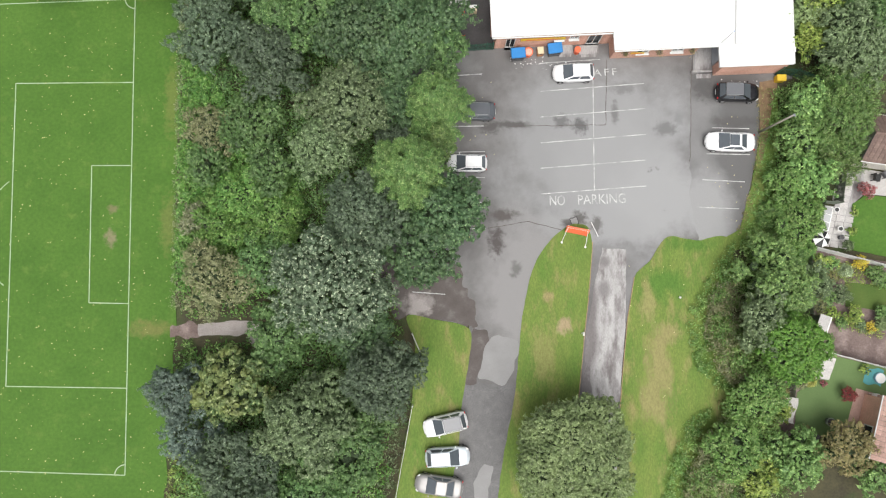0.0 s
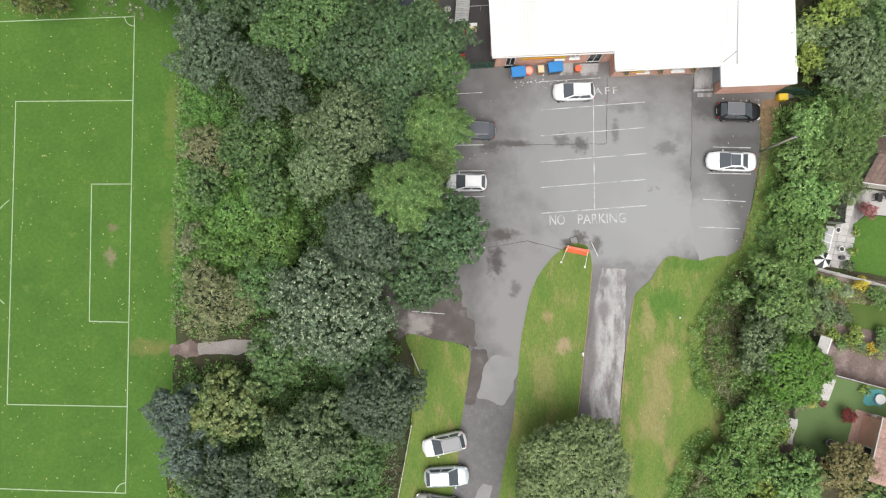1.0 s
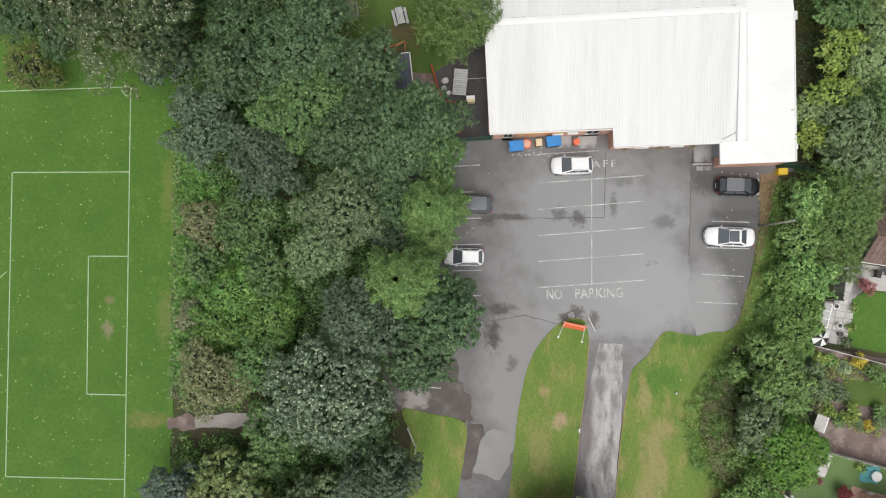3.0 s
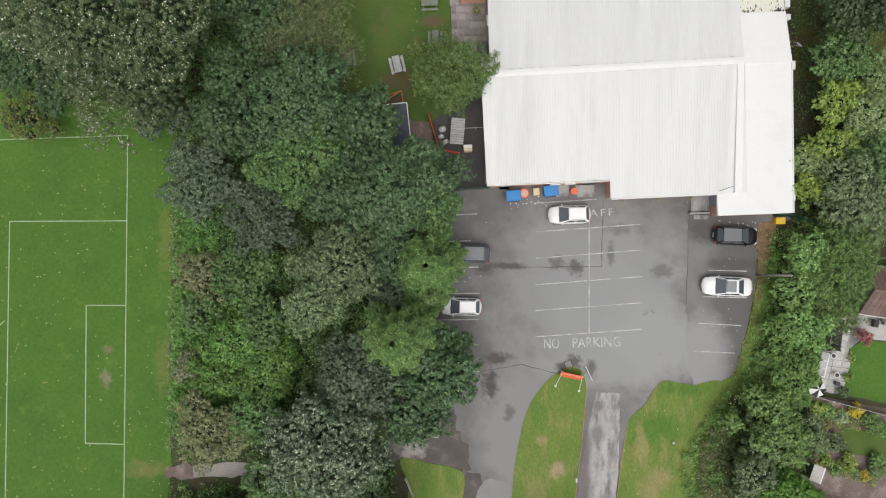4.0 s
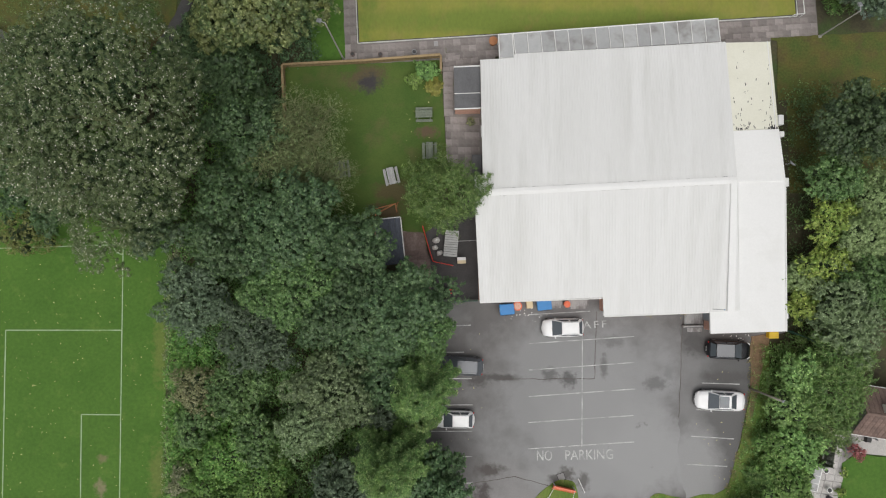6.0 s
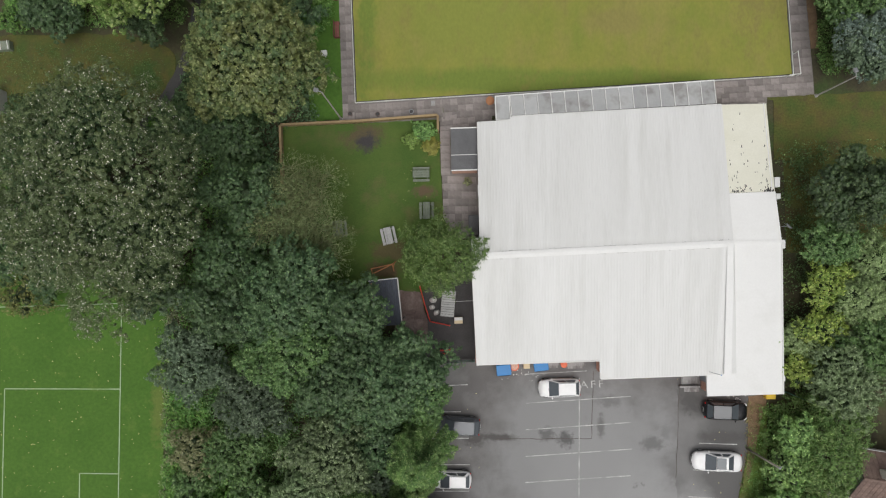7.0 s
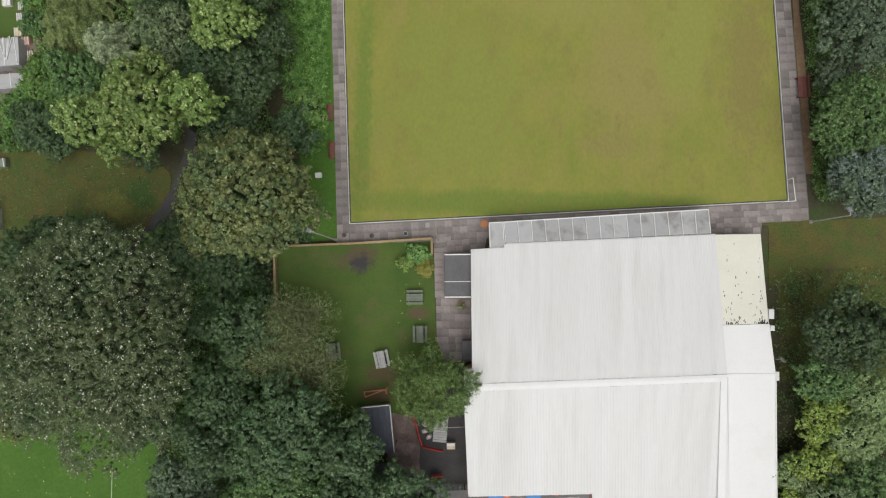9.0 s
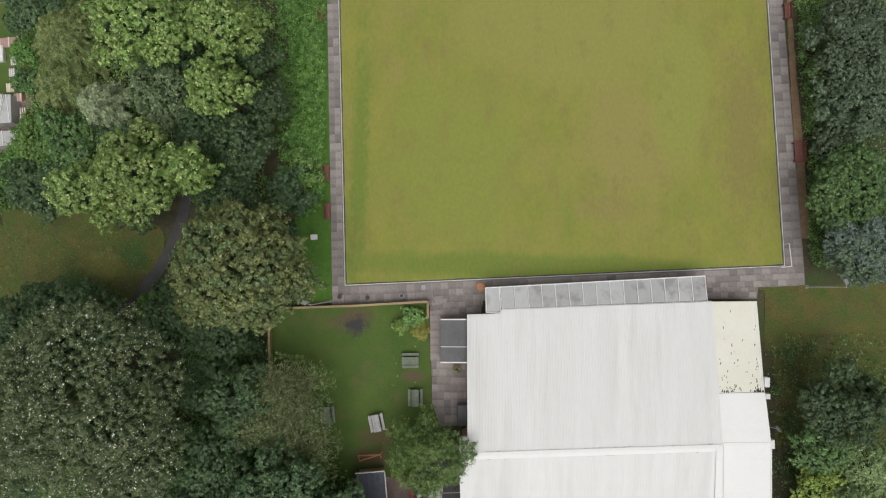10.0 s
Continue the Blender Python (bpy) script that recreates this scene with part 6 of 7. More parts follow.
part("fascia", box(2.75, 0.09, 0.14, 0.0, 2.20, 1.90), M["litter"], shed)
part("drainpipe", tube((1.5, -1.6, 0.0), (1.5, -1.6, 1.95), 0.05, 0.05, 8), M["black"], shed)


def bench(x, y, rz, label):
    root = empty("bench", pose(x, y, 0.02, 0, 0, rz), label, "bench", "benches")
    for i in range(4):
        part("seat_slat", box(1.6, 0.1, 0.03, 0, -0.18 + i * 0.115, 0.43), M["dark_red"], root)
    for i in range(3):
        part("back_slat", box(1.6, 0.03, 0.1, 0, 0.28, 0.52 + i * 0.13), M["dark_red"], root)
    for sx in (-0.7, 0.7):
        part("leg", box(0.07, 0.5, 0.43, sx, 0, 0), M["dark_red"], root)
        part("back_post", box(0.07, 0.06, 0.9, sx, 0.28, 0), M["dark_red"], root)
    return root


bench(-9.75, 51.2, 92, "brown slatted bench beside the bowling green")
bench(-11.2, 71.0, 92, "brown slatted bench beside the bowling green")
bench(-10.05, 55.0, 92, "brown slatted bench beside the bowling green")
big = bench(35.95, 58.4, -86, "dark red slatted bench beside the bowling green")
big.scale = (1.3, 1.7, 1.0)
bench(34.75, 72.4, -86, "red-brown slatted bench beside the bowling green")
wb = empty("scoreboard_post", pose(-10.85, 48.6, 0.02, 0, 0, 5), "white box on a short post beside the paving", "post")
part("stake", box(0.1, 0.1, 1.0, 0, 0, 0), M["white"], wb)
part("case", box(0.65, 0.5, 0.4, 0, 0, 0.9, 0, 0.06), M["white"], wb)
gp = empty("corner_rail", pose(35.1, 47.2, 0.02, 0, 0, 4), "white handrail at the green's corner", "rail")
part("long_rail", tube((0, 0, 0.8), (-0.1, 2.2, 0.8), 0.04, 0.04), M["white"], gp)
part("short_rail", tube((0, 0, 0.8), (-1.0, -0.05, 0.8), 0.04, 0.04), M["white"], gp)
for p in ((0, 0), (-0.1, 2.2), (-1.0, -0.05)):
    part("post", tube((p[0], p[1], 0), (p[0], p[1], 0.84), 0.04, 0.04), M["white"], gp)
tub(5.35, 44.3, 0.4, 0.5, M["orange_wood"], "terracotta planter tub by the verandah", M["orange_wood"])
for x, y in ((-5.6, 42.9), (-2.3, 43.2), (-8.3, 42.9)):
    tub(x, y, 0.22, 0.3, M["steel"] if x > -5 else M["soil"], "small flower pot along the fence")
fp = empty("sand_box", pose(-0.2, 44.1, 0.01, 0, 0, 4), "small grey step plate at the green's edge", "step")
part("plate", box(0.4, 0.5, 0.12, 0, 0, 0, 0, 0.02), M["concrete"], fp)
part("bar", box(0.36, 0.06, 0.05, 0, 0.1, 0.12), M["steel"], fp)


# ---- houses and gardens beyond the bushes ----
def tiled_roof(cx, cy, lx, ly, z, rise, rz, mat, wallmat, label):
    """A house: brick walls, two slopes of overlapping tiles, a chimney and a window."""
    root = empty("house", pose(cx, cy, 0, 0, 0, rz), label, "house")
    for x, y, sx, sy in ((-lx / 2 + 0.4, 0, 0.25, ly - 0.6), (lx / 2 - 0.4, 0, 0.25, ly - 0.6), (0, -ly / 2 + 0.4, lx - 0.6, 0.25), (0, ly / 2 - 0.4, lx - 0.6, 0.25)):
        part("wall", box(sx, sy, z, x, y, 0), wallmat, root)
    for s in (-1, 1):
        slope = part("roof_slope", sheet([(0, -ly / 2, z + rise), (0, ly / 2, z + rise), (s * lx / 2, ly / 2, z), (s * lx / 2, -ly / 2, z)], 0.1), M["felt"], root)
        nr, nc = int(lx / 2 / 0.34), int(ly / 0.42)
        run = math.hypot(lx / 2, rise)
        proto = None
        left = []
        for i in range(nr):
            for j in range(nc):
                left.append((i, j))
        joined = bmesh.new()
        for i, j in left:
            u = (i + 0.5) / nr
            x, y, zz = s * lx / 2 * u, -ly / 2 + (j + 0.5) * ly / nc, z + rise * (1 - u) + 0.03
            m = pose(x, y, zz, 0, s * (math.degrees(math.atan2(rise, lx / 2)) - 3.5), 0)
            if s == -1 and i >= nr - 8:
                if proto is None:
                    proto = part("tile", box(run / nr * 1.12, ly / nc * 0.94, 0.035, 0, 0, 0), mat, slope)
                    ob = proto
                else:
                    ob = new("tile", proto.data)
                    ob.parent = slope
                ob.matrix_basis = m
            else:
                q = [m @ Vector((a * run / nr * 0.56, b * ly / nc * 0.47, c)) for a, b, c in ((-1, -1, 0.035), (1, -1, 0.035), (1, 1, 0.035), (-1, 1, 0.035), (1, -1, 0), (1, 1, 0), (-1, 1, 0), (-1, -1, 0))]
                v = [joined.verts.new(p) for p in q]
                for f in ((0, 1, 2, 3), (1, 4, 5, 2), (0, 7, 4, 1), (3, 2, 5, 6)):
                    joined.faces.new([v[k] for k in f])
        tagged(part("tile_field", joined, mat, slope), "", "", "", "stuff")
        part("gutter", box(0.12, ly, 0.1, s * (lx / 2 + 0.05), 0, z - 0.08, 0, 0.02), M["white"], root)
    for e in (-1, 1):
        tri = bmesh.new()
        ends = [[tri.verts.new((x, e * (ly / 2 - 0.30) - k * e * 0.2, zz)) for x, zz in ((-lx / 2 + 0.35, z - 0.02), (lx / 2 - 0.35, z - 0.02), (0, z + rise - 0.18))] for k in (0, 1)]
        tri.faces.new(ends[0])
        tri.faces.new(ends[1][::-1])
        for k in range(3):
            tri.faces.new((ends[0][k], ends[1][k], ends[1][(k + 1) % 3], ends[0][(k + 1) % 3]))
        bmesh.ops.recalc_face_normals(tri, faces=tri.faces)
        part("gable", tri, wallmat, root)
    part("ridge_tile", tube((0, -ly / 2, z + rise + 0.03), (0, ly / 2, z + rise + 0.03), 0.12, 0.12, 8), mat, root)
    win = part("window", box(0.08, 1.6, 1.2, -lx / 2 + 0.26, -ly * 0.15, 0.9), M["white"], root)
    part("pane", box(0.03, 1.4, 1.0, -lx / 2 + 0.21, -ly * 0.15, 1.0), M["pane"], win)
    ch = part("chimney", box(0.7, 0.9, 1.2, 0.6, ly * 0.25, z + rise - 0.5, 0, 0.02), wallmat, root)
    part("chimney_pot", tube((0.6, ly * 0.25, z + rise + 0.7), (0.6, ly * 0.25, z + rise + 1.1), 0.14, 0.12, 10), mat, ch)
    return root


tiled_roof(42.3, 9.6, 4.4, 8.2, 3.0, 1.6, 82, M["tile_brown"], M["render_wall"], "house with brown tiled roof beyond the hedge")
tiled_roof(42.26, -16.85, 7.6, 5.75, 2.9, 2.4, -14.7, M["tile_pink"], M["brick"], "house with pinkish tiled roof and brick terrace")

slab("garden_lawn", ragged([(40.2, 5.3), (60, 3.5), (60, -4), (37.9, 0.2), (38.0, 1.0), (38.7, 2.3), (39.0, 4.4)], 0.1, 0.5), 0.02, 0.1, M["pitch"], None, "bright garden lawn beside a patio", "lawn")
slab("garden_lawn", ragged([(38.0, -3.0), (60, -5), (60, -8), (38.0, -5.3)], 0.1, 0.5), 0.02, 0.1, M["garden"], None, "garden lawn between flower borders", "lawn")
slab("garden_bed", ragged([(34.9, 0.1), (60, -4), (60, -17.6), (31.0, -17.4), (32, -12.5), (35, -6)], 0.1, 0.6), -0.01, 0.06, M["soil"], None, "brown soil borders of the gardens", "garden")
slab("turf_lawn", [(32.9, -16.6), (33.2, -13.4), (34.9, -12.0), (36.9, -10.0), (60, -15), (60, -17.5), (37.8, -15.9), (36, -17.6)], 0.03, 0.1, M["turf"], None, "flat artificial-looking green lawn", "lawn")
slab("grey_sheet", ragged([(35.6, -9.8), (36.98, -10.2), (36.22, -12.2), (34.2, -12.0), (35.2, -11.2)], 0.05, 0.4), 0.036, 0.05, M["slab_pale"], None, "pale grey paved corner of the garden", "paving")
patio = slab("patio", [(38.0, 7.4), (40.2, 7.8), (40.2, 5.4), (39.0, 4.4), (38.7, 2.3), (37.8, 0.4), (34.7, 0.9), (35.9, 4.3), (37.3, 4.2)], 0.0, 0.1, M["concrete"], None, "pale slab patio with loose garden things", "patio")
slab("patio_terrace", [(40.2, 7.8), (46, 7.0), (45.5, 5.0), (40.2, 5.4)], 0.006, 0.1, M["slab_pale"], None, "pale terrace behind the house", "patio")
rng = random.Random(3)
for i in range(4):
    for j in range(12):
        x, y = 35.5 + i * 0.82 + j * 0.17, 0.75 + j * 0.62 - i * 0.10
        if y > 7.2 or x > 38.6 + y * 0.07 or (y > 4.1 and x < 37.4):
            continue
        part("patio_slab", box(0.76, 0.58, 0.03, x, y, 0.0, -10 + rng.uniform(-1, 1), 0.008), M["slab_pale"], patio)
gh = empty("cold_frame", pose(36.15, 3.0, 0.02, 0, 0, -14), "white-framed glass cold frame on the patio", "cold frame")
part("base", box(0.95, 2.3, 0.5, 0, 0, 0, 0, 0.02), M["white"], gh)
for i in range(3):
    part("pane", box(0.8, 0.66, 0.02, 0, -0.74 + i * 0.74, 0.56, 0, 0, None, 0, 12), M["poly"], gh)
par = empty("parasol", pose(34.95, 0.95, 0.02), "folded-out black and white striped parasol", "parasol")
part("pole", tube((0, 0, 0), (0, 0, 2.0), 0.03, 0.03), M["steel"], par)
part("base_plate", tube((0, 0, 0), (0, 0, 0.08), 0.3, 0.28, 14), M["concrete"], par)
for i in range(8):
    a, b = i * math.pi / 4, (i + 1) * math.pi / 4
    part("canopy_panel", sheet([(0, 0, 2.0), (0.82 * math.cos(a), 0.82 * math.sin(a), 1.6), (0.82 * math.cos(b), 0.82 * math.sin(b), 1.6)], 0.015), M["black"] if i % 2 else M["white"], par)
paling_fence([(37.6, 7.2), (37.2, 4.4), (35.6, 4.5), (34.2, 0.3)], 1.5, M["timber"], "pale garden fence along the patio", 0.13, 0.12)
paling_fence([(34.2, 0.3), (39.7, -1.07), (43.0, -1.9)], 1.5, M["white"], "white-topped garden fence between the plots", 0.13, 0.12)
paling_fence([(34.15, 0.1), (34.1, -6.0)], 1.5, M["timber"], "grey garden fence beside the hedge", 0.13, 0.12)
paling_fence([(35.17, -9.4), (40.55, -10.79), (44.0, -11.7)], 1.5, M["white"], "white-topped garden fence between the plots", 0.13, 0.12)
paling_fence([(32.4, -11.8), (32.2, -13.6)], 1.5, M["timber"], "grey garden fence beside the hedge", 0.13, 0.12)
paling_fence([(30.65, -16.0), (30.6, -17.15), (33.9, -17.8), (37.0, -18.8)], 1.5, M["fence_wood"], "brown garden fence round the corner plot", 0.13, 0.12)
gs = empty("garden_shed", pose(34.95, -6.85, 0, 0, 0, -20), "small pale-roofed garden shed", "shed")
part("wall", box(0.7, 1.3, 1.6, 0, 0, 0), M["timber"], gs)
part("roof", sheet([(-0.52, -0.75, 1.6), (0.42, -0.75, 1.72), (0.42, 0.75, 1.72), (-0.52, 0.75, 1.6)], 0.05), M["slab_pale"], gs)
part("trim", box(0.12, 1.5, 0.08, 0.42, 0, 1.68), M["white"], gs)
tr = empty("paddling_pool", pose(40.6, -11.9, 0.03, 0, 0, -14), "pale round paddling pool on a teal groundsheet", "pool")
bm = bmesh.new()
bmesh.ops.create_grid(bm, x_segments=12, y_segments=12, size=0.8)
for v in bm.verts:
    v.co = Vector((v.co.x * 1.05 - 0.25, v.co.y * 0.95 + 0.12 * math.sin(v.co.x * 4), 0.05 + 0.04 * noise.noise(v.co * 3)))
part("groundsheet", bm, M["teal"], tr, "crumpled teal groundsheet", smooth=True)
part("rim", tube((0.25, 0, 0.05), (0.25, 0, 0.32), 0.52, 0.50, 20), M["pool_blue"], tr)
part("cover", tube((0.25, 0, 0.32), (0.25, 0, 0.38), 0.46, 0.2, 20), M["litter"], tr)
terr = slab("brick_terrace", [(38.74, -12.95), (42, -13.8), (41.2, -17.0), (37.84, -15.95)], 0.04, 0.1, M["tile_pink"], None, "brick-paved terrace behind the house", "patio")
for k, (x, y, w, mat, label) in enumerate(((40.1, -13.6, 0.5, "white", "white garden chair on the terrace"), (40.6, -14.6, 0.6, "white", "white garden chair on the terrace"), (41.1, 6.9, 0.7, "black", "dark garden chair on the terrace"), (41.9, 7.2, 0.6, "felt", "grey garden chair on the terrace"))):
    gc = empty("garden_chair", pose(x, y, 0.05, 0, 0, 40 * k), label, "chair", "garden chairs")
    part("seat", box(w, w, 0.05, 0, 0, 0.42, 0, 0.02), M[mat], gc)
    part("backrest", box(w, 0.05, 0.45, 0, w / 2, 0.42, 0, 0.02), M[mat], gc)
    for sx in (-1, 1):
        for sy in (-1, 1):
            part("leg", box(0.05, 0.05, 0.42, sx * w * 0.42, sy * w * 0.42, 0), M[mat], gc)
for x, y, r, mat in ((34.0, -17.2, 0.3, "black"), (34.6, -17.4, 0.28, "felt"), (36.1, -17.6, 0.35, "black"), (36.6, -17.7, 0.3, "black"), (37.2, 3.8, 0.25, "white"), (37.5, 2.0, 0.25, "white"), (37.6, 1.2, 0.22, "felt"), (36.0, -16.0, 0.4, "timber")):
    tub(x, y, r, 0.45, M[mat], "round garden planter on the ground")
obj = empty("garden_sheet", pose(32.45, -15.0, 0.03, 0, 0, -8), "pale folded sheet lying by the fence", "sheet")
bm = bmesh.new()
bmesh.ops.create_grid(bm, x_segments=10, y_segments=10, size=0.5)
for v in bm.verts:
    v.co = Vector((v.co.x * 1.1 + 0.15 * math.sin(v.co.y * 5), v.co.y * 2.4, 0.08 + 0.06 * noise.noise(v.co * 4)))
part("cloth", bm, M["slab_pale"], obj, smooth=True)

# allotment corner
for x, y, sx, sy, h, mat, label in ((-42.3, 60.1, 2.9, 2.8, 1.4, "poly", "low grey-roofed lean-to on the allotment"), (-41.6, 57.3, 3.4, 1.5, 1.2, "poly", "low grey-roofed cold frame on the allotment"),
                                    (-41.9, 62.6, 0.8, 0.9, 0.25, "cream_box", "cream crate on the allotment"), (-41.95, 64.2, 0.6, 0.8, 0.08, "slab_pale", "pale stepping slab on the allotment"), (-41.9, 65.4, 0.5, 0.9, 0.08, "slab_pale", "pale stepping slab on the allotment"), (-40.2, 60.0, 0.6, 1.1, 0.6, "fence_wood", "brown timber crate on the allotment"), (-43.2, 66.0, 0.9, 1.6, 0.4, "litter", "white cloche over a vegetable bed"), (-40.9, 61.6, 0.8, 0.8, 0.5, "brick", "heap of bricks on the allotment"),
                                    (-42.9, 43.6, 0.9, 2.2, 1.6, "poly", "small glazed greenhouse by the clearing"), (-43.0, 49.2, 1.8, 0.9, 0.6, "timber", "plank bench by the clearing"),
                                    (-42.3, 67.2, 2.2, 1.0, 0.3, "tile_pink", "pink paved strip on the allotment")):
    fr = empty("allotment_frame", pose(x, y, 0.0, 0, 0, 6), label, "frame")
    part("body", box(sx, sy, h, 0, 0, 0, 0, 0.03), M[mat], fr)
    for k in range(3):
        part("lath", box(0.07, sy * 1.02, 0.05, -sx * 0.4 + k * sx * 0.4, 0, h, 3 * k), M["litter"] if mat != "felt" else M["timber"], fr)
slab("allotment_grass", ragged([(-38.6, 76), (-38.8, 62.2), (-41.0, 62.0), (-60, 62.4), (-60, 80)], 0.3, 0.6), 0.010, 0.06, M["garden"], None, "green grass path on the allotment", "grass")
poles = empty("pole_bundle", pose(-42.0, 59.9, 1.42), "white poles leaning in a fan on the grey roof", "pole")
for dx, dy in ((-0.9, 1.5), (-0.35, 1.6), (0.15, 1.7), (0.5, 1.6), (0.3, 1.75)):
    part("pole", tube((dx * 0.1, -0.6, 0.06), (dx, dy, 0.14), 0.035, 0.03, 6), M["white"], poles)
slab("allotment_soil", ragged([(-39.8, 64), (-39.4, 56), (-60, 55), (-60, 70)], 0.3, 0.6), 0.006, 0.06, M["soil"], None, "trodden allotment soil", "ground")

# ---- undergrowth ----
wood = curve_through([(-25.3, 30), (-25.2, 8), (-24.9, -7), (-25.2, -23), (-25, -38), (-8, -38), (-5.3, -23), (-4.0, -14), (-4.4, -6), (-7, 3), (-6, 12), (-3, 20), (-5, 24), (-9, 27), (-16, 31), (-17, 40), (-22, 40)], 3)
thicket("undergrowth", wood, 1.5, "bramble", "dense green undergrowth below the trees", "undergrowth", 26, 0.7, leaf=(0.32, 0.2),
        holes=([(-25.5, -9.2), (-16, -9.2), (-14.5, -12), (-14.5, -6.5), (-25.5, -6.5)],))
thicket("bramble", [(-25.0, 18), (-21.5, 15), (-18.5, 9), (-14, 6), (-14.5, -2), (-24.8, -3)], 2.8, "bramble", "tangle of fresh green brambles at the wood's edge", "bramble", 100, 0.45, leaf=(0.42, 0.12))
thicket("bramble", [(-25.2, -17), (-22.3, -17), (-22.5, -24), (-25.3, -24)], 1.0, "yellow", "yellowing tall grass at the wood's edge", "grass", 50, 0.5, leaf=(0.35, 0.06))
thicket("understorey", [(-23.4, 27), (-22.8, 16), (-17, 10), (-14, 4), (-14, -4), (-13, -12), (-23, -12), (-23, -24), (-8, -24), (-6.4, -12), (-7.4, -2), (-6.5, 8), (-3.6, 16), (-4.6, 22), (-10, 26), (-16, 30)], 4.6, "mid", "leafy understorey filling the wood between the crowns", "undergrowth", 34, 0.7, leaf=(0.28, 0.18))
thicket("undergrowth", [(-44, 34), (-44, 28.2), (-37, 26.6), (-33, 26.0), (-31, 28), (-31, 34)], 0.9, "yellowing", "low olive undergrowth below the willow", "undergrowth", 40, 0.5)
thicket("tall_grass", [(-25.9, 26), (-24.0, 26), (-23.8, -6), (-25.6, -6)], 0.7, "palebush", "dry tall grass along the pitch", "grass", 90, 0.4, leaf=(0.3, 0.06))
thicket("bramble", curve_through([(28.0, 0.2), (25.9, -3.4), (24.9, -7), (25.6, -10.6), (28.0, -13.4), (25.6, -16.0), (24.0, -18.4), (22.6, -24), (31, -24), (31, -17), (32.3, -12), (34.2, -6), (34.4, 0), (36, 7), (36.8, 16), (33, 16), (31.4, 6)], 4), 2.3, "bright",
        "dense bramble and shrub bank beside the lawn", "bramble", 90, 0.5, leaf=(0.24, 0.15))
thicket("bramble", curve_through([(25.2, -3.6), (24.5, -7), (25.2, -10.8), (27.6, -12.6), (29, -8), (27.6, -3)], 5), 2.3, "brown", "brownish bramble hedge at the lawn's edge", "bramble", 130, 0.4, leaf=(0.2, 0.12))
thicket("bramble", curve_through([(27.4, -14.6), (25.2, -16.2), (23.6, -18.4), (22.3, -24), (26, -27), (29, -20)], 5), 2.0, "brown", "brownish bramble hedge at the lawn's edge", "bramble", 130, 0.4, leaf=(0.2, 0.12))
thicket("ivy_edge", curve_through([(27.4, 0.6), (24.4, -3.6), (23.0, -7), (24.0, -11.6), (27.0, -14), (23.6, -15.6), (21.8, -18), (20.4, -24), (22, -24), (24.6, -15.6), (27.6, -13.4), (25.2, -10.8), (25.0, -7), (26.4, -3)], 4), 1.1, "bright",
        "fresh green weeds edging the bramble hedge", "weeds", 95, 0.4, leaf=(0.2, 0.14))
thicket("tall_grass", [(30.6, 13), (31.8, 13), (31.2, 5), (29.6, 0.5), (27.6, 0.2), (28.6, 1.6), (29.6, 6)], 0.5, "bright", "long green grass on the bank", "grass", 60, 0.4, leaf=(0.34, 0.06))
thicket("bramble", [(31.3, 15.4), (33.4, 15.4), (33.0, 8), (31.6, 2.6), (30.2, 2.8), (31.2, 8.6)], 1.7, "bright", "fresh green brambles along the grass bank", "bramble", 110, 0.4, leaf=(0.22, 0.14))
thicket("laurel_hedge", [(-16.0, 76), (-11.2, 76), (-10.6, 64), (-10.1, 52.5), (-11.8, 50), (-14.0, 51.5), (-15.0, 58)], 1.9, "bramble", "broad bright green hedge along the bowling green", "hedge", 170, 0.4, leaf=(0.26, 0.09))
thicket("undergrowth", [(-40, 51), (-24, 52), (-16, 50), (-16, 80), (-39.5, 80)], 1.8, "bright", "green undergrowth among the tall trees", "undergrowth", 45, 0.6, leaf=(0.28, 0.17), holes=([(-25, 57), (-23, 57), (-23, 50), (-25, 50)],))
thicket("undergrowth", [(-29.0, 40.5), (-25.8, 44), (-22, 52), (-13, 50), (-11.5, 42.2), (-15.4, 41.4), (-15.2, 30), (-26, 32)], 1.2, "dark", "dark undergrowth between the trees", "undergrowth", 40, 0.7, leaf=(0.34, 0.22))
thicket("undergrowth", [(33.6, 44), (60, 46), (60, 17), (34.0, 17), (33.4, 30)], 1.8, "mid", "green undergrowth behind the clubhouse", "undergrowth", 24, 0.8, holes=([(32, 46), (60, 48), (60, 40.8), (34, 40.5), (32, 38)],))
thicket("ivy_edge", [(35.4, 80), (38.4, 80), (40.4, 47.5), (37.2, 47.5), (37.0, 55.5), (37.0, 57.0), (37.0, 59.8), (36.5, 62.3), (35.9, 70)], 1.2, "bright", "green weeds and ivy along the paving", "weeds", 120, 0.4)
thicket("undergrowth", [(37.5, 80), (60, 80), (60, 48), (38.6, 48)], 1.6, "mid", "green undergrowth east of the bowling green", "undergrowth", 24, 0.8)
thicket("flower_border", [(34.9, -0.4), (41, -1.8), (41, -3.2), (36.5, -3.0), (36.2, -6.2), (41, -7.4), (41, -8.2), (35.4, -6.6)], 0.9, "yellow", "mixed yellow-green flower borders", "border", 70, 0.4, leaf=(0.2, 0.12))
thicket("leaf_drift", ragged([(30.1, 15.6), (31.3, 15.6), (31.2, 12), (30.0, 6), (28.2, 1.0), (27.9, 1.6), (29.3, 6.0), (30.2, 11.4)], 0.1, 0.5), 0.05, "orange", "brown fallen leaves along the kerb line", "leaves", 45, 0.25, leaf=(0.14, 0.1))

